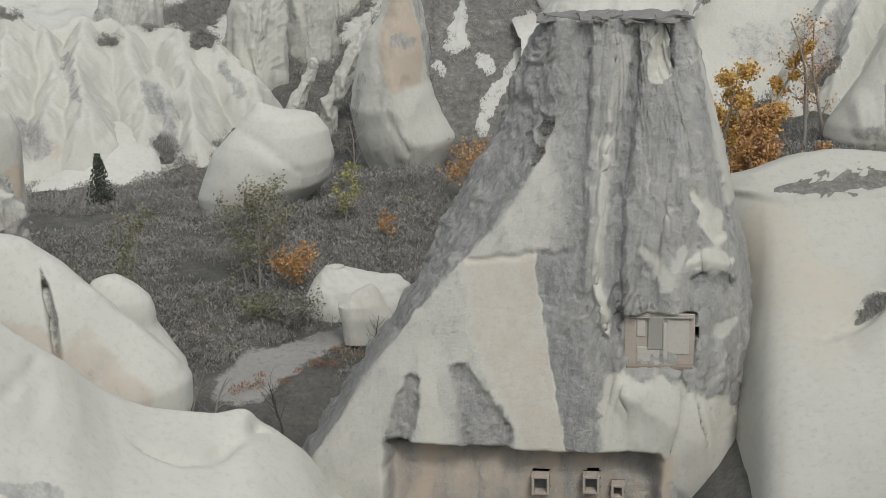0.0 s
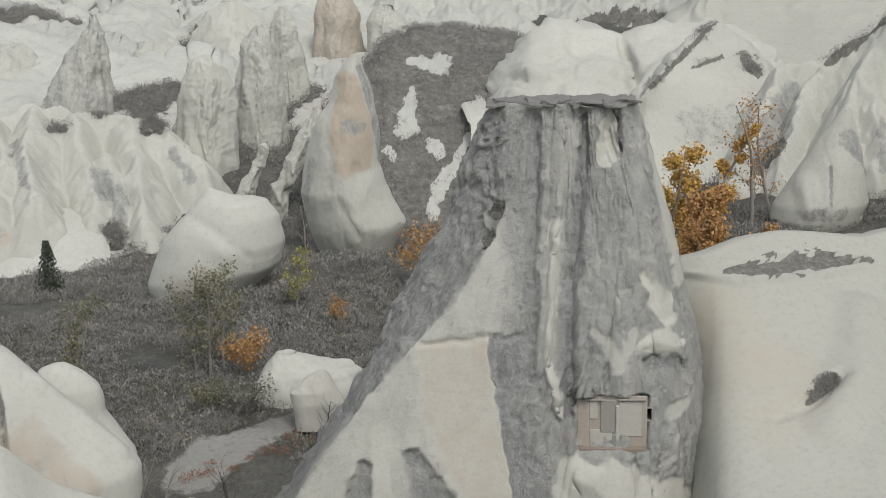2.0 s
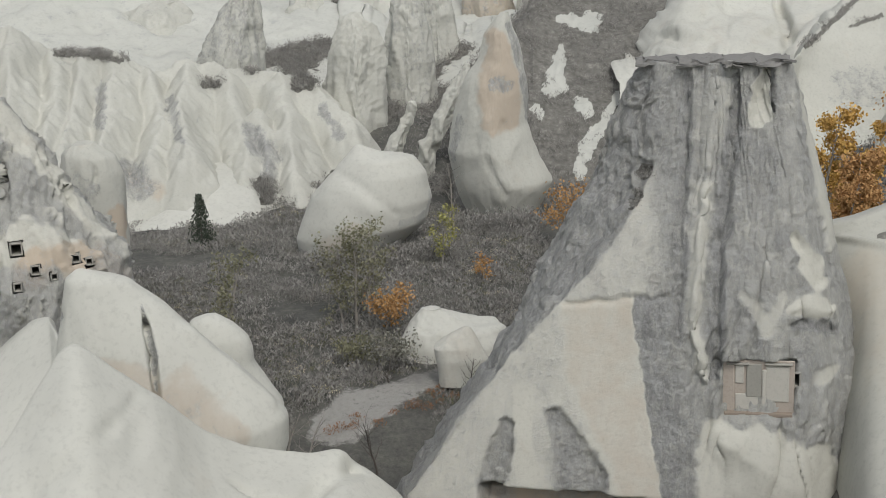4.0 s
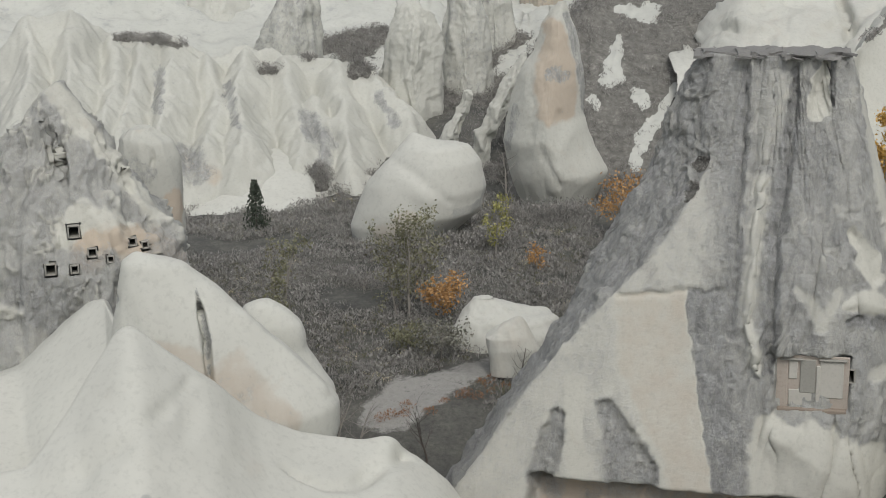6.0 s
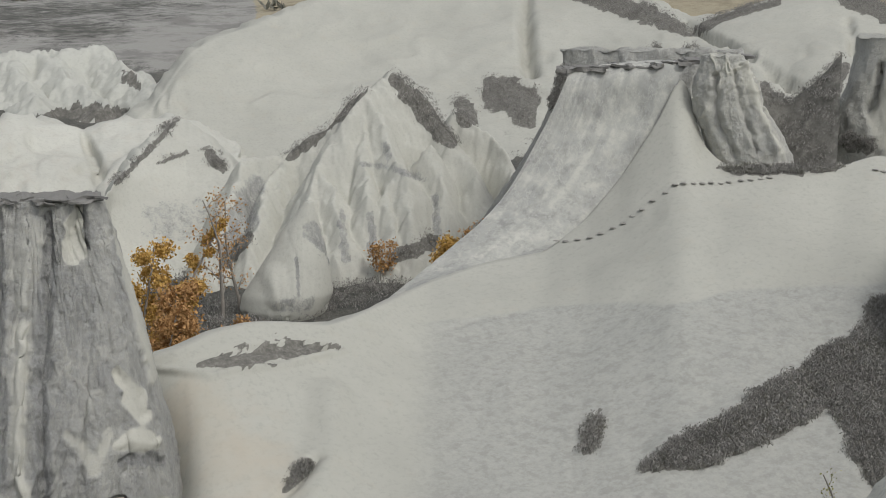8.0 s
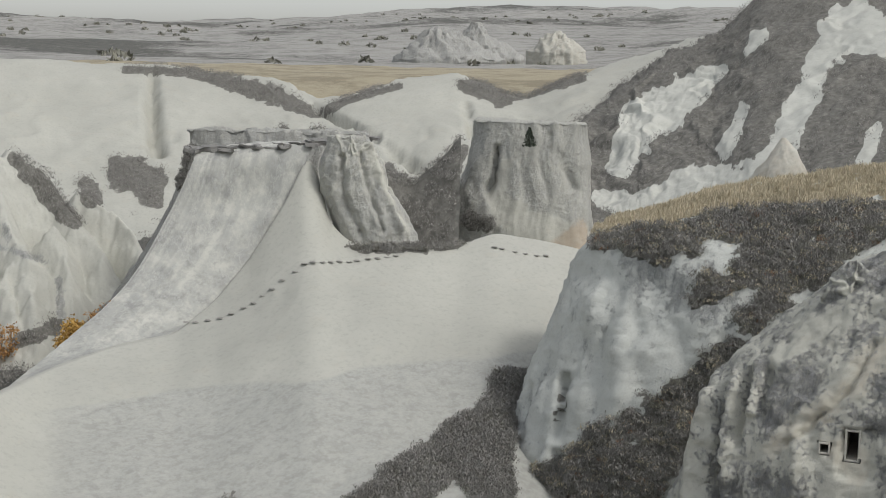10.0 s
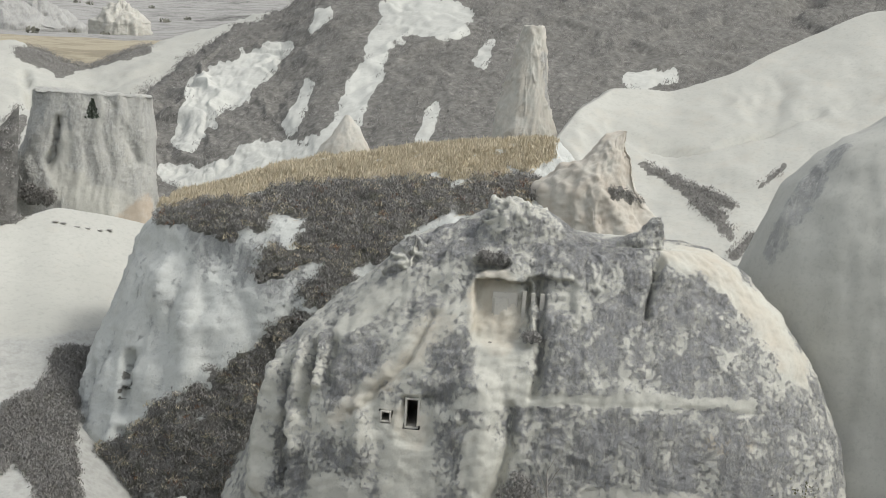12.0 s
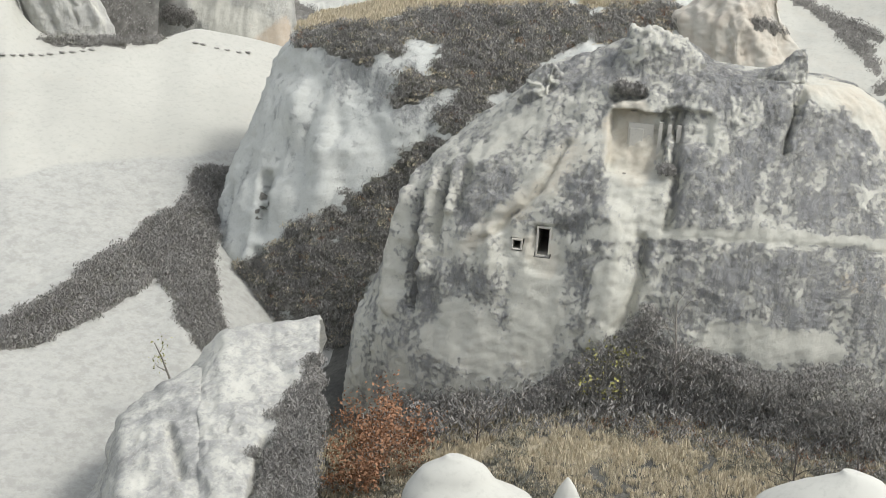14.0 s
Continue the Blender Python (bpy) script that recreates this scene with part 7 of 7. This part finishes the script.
def tree(name, top, crown_width, mat, label, category="tree", leaves=1500, bare=0.25, leaf=0.32, trunk_mat=None, upright=0.5, limbs=9, dist_scale=1.0):
    """A tree that stands on the ground under its top: tapered trunk, limbs with twigs, and a crown of leaf clumps with gaps."""
    x, y, zt = top
    z0 = float(ground_z(x, y))
    h = max(zt - z0, 1.5)
    root = tagged(new(name), label, category, {"autumn_tree": "autumn trees", "bare_poplar": "bare poplars", "bare_tree": "leafless trees"}.get(name, ""))
    root.location = (x, y, z0 - 0.1)
    tp, tr, _ = limb((0, 0, 0), (0, 0, 1), h * 0.92, h * 0.013 + 0.03, 0.08, 8)
    parts, tips = [tube(tp, tr, 6)], []
    for i in range(limbs):
        f = bare + (0.95 - bare) * (i + rng.uniform(0, 0.8)) / limbs
        k = min(int(f * 8), 7)
        st = tp[k] + (tp[k + 1] - tp[k]) * (f * 8 - k)
        th = i * 2.4 + rng.uniform(-0.4, 0.4)
        way = np.array([math.cos(th), math.sin(th), upright + rng.uniform(0, 0.6)])
        ln = crown_width * 0.5 * (1.15 - 0.6 * abs(f - 0.5)) * math.hypot(1, upright)
        lp, lr, _ = limb(st, way / np.linalg.norm(way), ln, tr[k] * 0.5, 0.22)
        parts.append(tube(lp, lr, 4))
        tips += [lp[3], lp[5], lp[6]]
        for j in (2, 3, 4, 5):
            w2 = (lp[j + 1] - lp[j]) + rng.normal(size=3) * 0.5 * ln / 6
            w2[2] += 0.3 * ln / 6
            sp, sr, _ = limb(lp[j], w2 / np.linalg.norm(w2), ln * 0.45, lr[j] * 0.5, 0.25, 4)
            parts.append(tube(sp, sr, 3))
            tips += [sp[2], sp[4]]
    tips.append(tp[-1])
    V, F = join(parts)
    mesh_object("trunk", V, F, trunk_mat or mat_bark, parent=root)
    if leaves:
        tips = np.array(tips)
        pick = rng.integers(0, len(tips), leaves)
        c = tips[pick] + rng.normal(size=(leaves, 3)) * crown_width * 0.11
        V, F = cards(c, leaf, leaf * 0.7, 0.0)
        mesh_object("crown", V, F, mat, smooth=False, parent=root)
    return root


for top, w, mat, n, lf, lab in (
        ((25.6, 135.6, 36.8), 5.2, mat_yellow, 4200, 0.34, "yellow autumn poplar with a dense crown"), ((26.2, 129.4, 34.1), 4.4, mat_yellow, 3400, 0.32, "yellow autumn poplar with a dense crown"), ((27.3, 125.1, 34), 5.6, mat_orange, 4400, 0.32, "orange autumn tree with a broad crown"),
        ((25.1, 123.5, 32.5), 4.4, mat_orange, 3000, 0.3, "orange autumn tree with a broad crown"), ((23.7, 127.8, 33.2), 4.0, mat_yellow, 2600, 0.3, "yellow autumn poplar with a dense crown"), ((28.8, 122.7, 32), 3.6, mat_orange, 2200, 0.3, "orange autumn tree with a broad crown"), ((31.8, 144.5, 38.1), 3.0, mat_yellow, 2400, 0.32, "narrow yellow poplar in autumn leaf"),
        ((35.8, 145.7, 40), 4.6, mat_orange, 520, 0.3, "half-bare autumn poplar with pale limbs"), ((38, 147.2, 39.3), 3.6, mat_orange, 260, 0.3, "half-bare autumn poplar with pale limbs"), ((54.2, 148.4, 32.4), 2.6, mat_orange, 700, 0.32, "small orange tree on a thin trunk"),
        ((57.1, 138.7, 35), 4.2, mat_yellow, 2600, 0.32, "round yellow autumn tree"), ((61.8, 138.9, 36.4), 2.4, mat_orange, 700, 0.3, "small orange autumn tree"), ((0.9, 148, 25.7), 4.4, mat_orange, 900, 0.32, "thin orange autumn tree above brush"),
        ((-10.9, 141.6, 26.4), 2.2, mat_lime, 700, 0.25, "small yellow bush beside the boulder"), ((-14.9, 123.1, 22.6), 3.2, mat_orange, 1100, 0.28, "orange autumn tree among bare ones"), ((-6.5, 137.8, 21.4), 1.8, mat_orange, 350, 0.25, "small orange bush on the slope"),
        ((60.5, 55.3, 28.5), 5.0, mat_rust, 3400, 0.2, "dense rusty-orange bush in dry grass"), ((57.8, 55.4, 27.8), 3.2, mat_rust, 1600, 0.2, "dense rusty-orange bush in dry grass"), ((72.2, 48.5, 33), 3.0, mat_lime, 420, 0.2, "yellow-green shrub below the cave rock"), ((58.6, 70.9, 31.6), 1.8, mat_lime, 160, 0.16, "small yellow-green tree on the bank"),
        ((81.6, 32.9, 36.7), 3.0, mat_olive, 500, 0.2, "olive shrub against the cave rock"), ((-13.6, 115.2, 20.7), 3.4, mat_sage, 900, 0.25, "grey-green shrub at the edge of the field"), ((-16.5, 116.8, 19.6), 3.0, mat_olive, 800, 0.25, "olive shrub at the edge of the field")):
    tree("autumn_tree" if mat in (mat_yellow, mat_orange) else "shrub", top, w * (0.66 if n > 2000 and mat is not mat_rust else 1.0), mat, lab, "tree" if mat in (mat_yellow, mat_orange) else "shrub", n, 0.2, lf)
for top, w, n, lab in (((-27.3, 112.7, 30.4), 1.3, 260, "tall thin bare poplar"), ((-27, 113.8, 29), 1.1, 160, "tall thin bare poplar"), ((-17.6, 124.8, 27.9), 2.0, 420, "tall bare poplar with a few leaves"), ((-16.5, 125.9, 27.2), 1.8, 320, "tall bare poplar with a few leaves"), ((-18.7, 124.6, 26.5), 1.8, 260, "tall bare poplar with a few leaves")):
    tree("bare_poplar", top, w * 1.3, mat_olive, lab, "tree", n * 3, 0.1, 0.26, upright=2.2, limbs=14)
for top, w, lab in (((-20.8, 96.8, 23.2), 3.4, "leafless tree beside the white dome"), ((-19.4, 97.1, 22), 3.0, "leafless tree beside the white dome"), ((-18.3, 98.3, 21.1), 2.6, "leafless tree beside the white dome"), ((-13.1, 100.1, 20.5), 3.4, "dark leafless tree on the field edge"), ((-6.7, 109.8, 21.5), 2.0, "dark leafless tree on the field edge"), ((-13.4, 112.2, 19), 2.0, "dark leafless tree on the field edge"),
                    ((-22.2, 115.9, 17.4), 2.6, "small leafless tree in the valley"), ((-20.9, 130.3, 20), 4.0, "leafless tree among poplars"), ((-22.5, 130.1, 19.6), 3.6, "leafless tree among poplars"), ((-3.7, 124.9, 21.3), 2.6, "leafless tree beside the chimney"), ((-10.5, 151.6, 29), 4.0, "pale leafless tree below the cone"),
                    ((74.7, 44.5, 37), 3.4, "leafless tree before the cave rock"), ((70.3, 33.8, 32.3), 3.0, "dark leafless shrub in dry grass"), ((70.7, 30.4, 32.6), 3.0, "dark leafless shrub in dry grass"), ((65.5, 52.6, 29.4), 2.4, "dark leafless shrub in dry grass")):
    tree("bare_tree", top, w, None, lab, "tree", 0, 0.2, trunk_mat=mat_dark_bark if "dark" in lab else mat_bark, limbs=12, upright=0.8)


def conifer(top, w, label, foot=None):
    x, y, zt = top
    z0 = float(ground_z(x, y)) if foot is None else foot
    h = max(zt - z0, 2.0)
    root = tagged(new("juniper"), label, "tree")
    root.location = (x, y, z0 - 0.1)
    V, F = tube(np.stack([np.zeros(5), np.zeros(5), np.linspace(0, h, 5)], -1), np.linspace(0.14, 0.03, 5), 6)
    mesh_object("trunk", V, F, mat_dark_bark, parent=root)
    n = 1400 if h > 3 else 420
    f = rng.uniform(0.08, 1, n) ** 1.2
    th, r = rng.uniform(0, 2 * np.pi, n), w * 0.5 * (1 - f * 0.85) * rng.uniform(0.3, 1.1, n)
    V, F = cards(np.stack([r * np.cos(th), r * np.sin(th), f * h], -1), 0.4, 0.16, 0.2)
    mesh_object("crown", V, F, mat_green, smooth=False, parent=root)


conifer((-38.2, 153.3, 24.7), 3.6, "dark juniper on the valley slope")
JUNIPER = (107.6, 127.1, 54.4)
conifer(JUNIPER, 1.6, "dark juniper on the rock rim", JUNIPER[2] - 2.2)


# ---- carved openings and stone details ----
def box_part(name, origin, bearing, x, y, z, w, d, h, mat, parent, bevel=0.03):
    """A block, x to the side, y away from the viewer, z up from its origin, w by d by h."""
    bm = bmesh.new()
    bmesh.ops.create_cube(bm, size=1.0, matrix=Matrix.Translation((x, y, z)) @ Matrix.Diagonal((w, d, h, 1)))
    bmesh.ops.bevel(bm, geom=bm.edges[:], offset=bevel, segments=1, affect="EDGES")
    bm.transform(Matrix.Translation(origin) @ Matrix.Rotation(-radians(bearing), 4, "Z"))
    me = bpy.data.meshes.new(name)
    bm.to_mesh(me)
    bm.free()
    me.materials.append(mat)
    ob = new(name, me)
    ob.parent = parent
    return ob


def opening(name, at, bearing, w, h, parent, mat, rim=0.15, depth=1.6, back=None):
    """A room opening: jambs, lintel and sill of stone running into the rock, closed behind."""
    x, y, z = at
    o = (x, y, z)
    group = []
    for nm, px, pz, bw, bh in (("jamb", -w / 2 - rim / 2, 0, rim, h + 2 * rim), ("jamb", w / 2 + rim / 2, 0, rim, h + 2 * rim), ("lintel", 0, h / 2 + rim / 2, w, rim), ("sill", 0, -h / 2 - rim / 2, w, rim)):
        group.append(box_part(nm, o, bearing, px, depth / 2 - 0.12, pz, bw, depth, bh, mat, parent))
    group.append(box_part(name, o, bearing, 0, depth - 0.2, 0, w + 0.1, 0.1, h + 0.1, back or mat, parent))
    return group


mat_jamb = tuff("weathered_jamb_stone", (0.34, 0.33, 0.29), (0.24, 0.24, 0.22), (0.32, 0.27, 0.2), 0.5, 2.0)
mat_board = tuff("weathered_board", (0.20, 0.22, 0.22), (0.12, 0.12, 0.12), (0.2, 0.17, 0.14), 0.2, 2.0)
mat_pink = tuff("pinkish_plaster", (0.45, 0.395, 0.335), (0.30, 0.28, 0.25), (0.42, 0.32, 0.25), 0.2, 1.5, 0.3)
mat_brown = tuff("dark_brown_plaster", (0.3, 0.25, 0.2), (0.2, 0.17, 0.14), (0.25, 0.18, 0.13), 0.3, 1.5, 0.3)
mat_cream = tuff("cream_plaster", (0.52, 0.50, 0.44), (0.34, 0.33, 0.30), (0.45, 0.38, 0.30), 0.2, 1.5, 0.3)
for i, (x, y, z, r) in enumerate(CASTLE_W):
    opening("window", (x, y, z), -21, 2 * r * 0.8, 2.2 * r * 0.8, castle_cone, mat_jamb, 0.12, 3.0)
opening("window", NICHE[1][:3], 7, 0.35, 0.8, main_chimney, mat_jamb, 0.13, 4.0)
for i in (2, 3, 4):
    opening("window", NICHE[i][:3], 7, 2 * NICHE[i][3] * 0.85, 2.4 * NICHE[i][3] * 0.85, main_chimney, mat_pink, 0.18, 0.9, mat_board)
N0 = NICHE[0][:3]
for nm, x, z, w, h, d, mt in (("back_wall", 0.0, 0.0, 4.6, 3.9, 0.10, mat_pink), ("side_wall", -1.95, 0.1, 0.75, 3.5, 0.22, mat_pink), ("door_panel", -1.25, 0.95, 0.55, 1.25, 0.2, mat_cream), ("pier", -0.3, 0.55, 1.0, 2.3, 0.24, mat_jamb), ("panel", 1.2, 0.35, 1.5, 2.5, 0.2, mat_cream), ("panel", -0.75, -0.95, 1.5, 1.1, 0.18, mat_cream), ("pilaster", 0.35, -0.2, 0.28, 3.0, 0.3, mat_cream), ("sill", 0.0, -1.75, 4.4, 0.3, 0.55, mat_brown), ("lintel", -1.35, 1.7, 1.5, 0.14, 0.4, mat_jamb), ("lintel", 1.25, 1.72, 1.8, 0.14, 0.4, mat_jamb)):
    box_part(nm, N0, 7, x, -d * 0.3 + 0.72, z, w, d, h, mt, main_chimney, 0.05)
opening("door", DOOR[0][:3], 56, 0.66, 1.7, cave_rock, mat_cream, 0.14, 5.0)
opening("window", DOOR[1][:3], 56, 0.46, 0.5, cave_rock, mat_cream, 0.12, 4.0)
N1 = ((76.6, 50.7, 45.1, 0.36),)[0][:3]
for nm, x, z, w, h, d in (("carved_panel", 0.15, 0.25, 1.6, 1.9, 0.12), ("carved_door", -0.1, 0.1, 0.85, 1.5, 0.24), ("pilaster", 1.35, 0.2, 0.25, 2.4, 0.4), ("pilaster", 1.9, 0.35, 0.25, 1.9, 0.5), ("pilaster", 2.5, 0.5, 0.3, 1.6, 0.5), ("ledge", 0.2, -1.6, 2.8, 0.3, 0.7)):
    box_part(nm, N1, 56, x, -d / 2 + 0.2, z, w, d, h, mat_cream, cave_rock)


# flat caprock of the great chimney and of the flat-topped rocks: thin broken slabs
def caprock(parent, bearing, dist, x0, x1, z, depth, seed, thick=0.45, tilt=0.0):
    r = np.random.default_rng(seed)
    n = max(4, int((x1 - x0) / 1.0))
    for layer in range(2):
        xs = np.linspace(x0 - 0.3, x1 + 0.3, n + 1) + r.uniform(-0.4, 0.4, n + 1)
        for a, b2 in zip(xs[:-1], xs[1:]):
            t = thick * r.uniform(0.5, 1.0)
            bm = bmesh.new()
            bmesh.ops.create_cube(bm, size=1.0, matrix=Matrix.Translation(((a + b2) / 2, r.uniform(-0.5, 0.6), z + tilt * ((a + b2) / 2 - x0) + layer * thick * 0.7 + t / 2 - 0.15)) @ Matrix.Rotation(r.uniform(-0.09, 0.09), 4, "Y") @ Matrix.Diagonal(((b2 - a) * 1.04, depth * r.uniform(0.6, 1.02) * (1 - 0.15 * layer), t, 1)))
            bmesh.ops.subdivide_edges(bm, edges=bm.edges[:], cuts=3, use_grid_fill=True)
            for v in bm.verts:
                v.co += Vector([q * g for q, g in zip(noise.noise_vector(v.co * 1.3), (0.4, 0.6, 0.2))])
            bm.transform(Matrix.Rotation(-radians(bearing), 4, "Z") @ Matrix.Translation((0, dist, 0)))
            me = bpy.data.meshes.new("cap_slab")
            bm.to_mesh(me)
            bm.free()
            me.materials.append(mat_cap)
            ob = new("cap_slab", me)
            ob.parent = parent


mat_cap = tuff("dark_caprock", (0.25, 0.243, 0.225), (0.16, 0.16, 0.15), (0.3, 0.26, 0.21), 0.8, 1.5)
(cx0, cz0), (cx1, cz1) = ((-5.8, 45.7), (3.9, 45.7))
caprock(main_chimney, 7, 100, cx0 + 0.2, cx1, (cz0 + cz1) / 2 + 0.05, 4.2, 3, 0.2)
caprock(mesa_a, 29, 153.5, -5.6, 13.6, 51.3, 7.0, 5, 0.3, 0.085)


# footprints across the cream slope
def trail(line, gap, seed):
    r = np.random.default_rng(seed)
    L = np.array(line)[:, :3]
    a = np.concatenate([[0], np.cumsum(np.linalg.norm(np.diff(L, axis=0), axis=1))])
    u = np.arange(0, a[-1], gap)
    pts = np.stack([np.interp(u, a, L[:, k]) for k in range(3)], -1) + r.normal(size=(len(u), 3)) * 0.1
    ground_pts = SHAPES[big_slope.name][0]
    for p in pts:
        p[2] = ground_pts[np.argmin(((ground_pts[:, :2] - p[:2]) ** 2).sum(1)), 2] + 0.02
    up = Vector((-L[:, 0].mean() * 0.0025, -L[:, 1].mean() * 0.0012, 1.0)).normalized()
    V, F = [], []
    for p in pts:
        o = len(V)
        for ring, rad, lift in ((0, 0.30, 0.02), (1, 0.22, 0.08), (2, 0.10, 0.03)):
            for k in range(8):
                V.append((p[0] + rad * math.cos(k * math.pi / 4), p[1] + rad * 1.3 * math.sin(k * math.pi / 4), p[2] + lift))
        for ring in (0, 1):
            for k in range(8):
                F.append((o + ring * 8 + k, o + ring * 8 + (k + 1) % 8, o + ring * 8 + 8 + (k + 1) % 8, o + ring * 8 + 8 + k))
        F.append(tuple(o + 16 + k for k in range(8)))
    return tagged(mesh_object("footprint_trail", V, F, mat_trail), "line of dark footprints across the cream slope", "footprints", kind="stuff")


mat_trail = tuff("trodden_tuff", (0.33, 0.32, 0.29), (0.2, 0.2, 0.19), (0.3, 0.26, 0.2), 0.3)
trail(((62.5, 122.5, 35.4), (63.5, 121.4, 35.2), (65.1, 120.0, 35.0), (67.7, 119.1, 35.7), (70.7, 119.1, 36.9), (73.4, 118.6, 38.2), (76.8, 118.2, 40.1), (79.5, 117.6, 41.7), (82.7, 116.7, 43.0)), 1.1, 1)
trail(((92.6, 114.2, 43.7), (94.8, 112.4, 43.1), (97.6, 111.2, 42.7)), 1.1, 2)
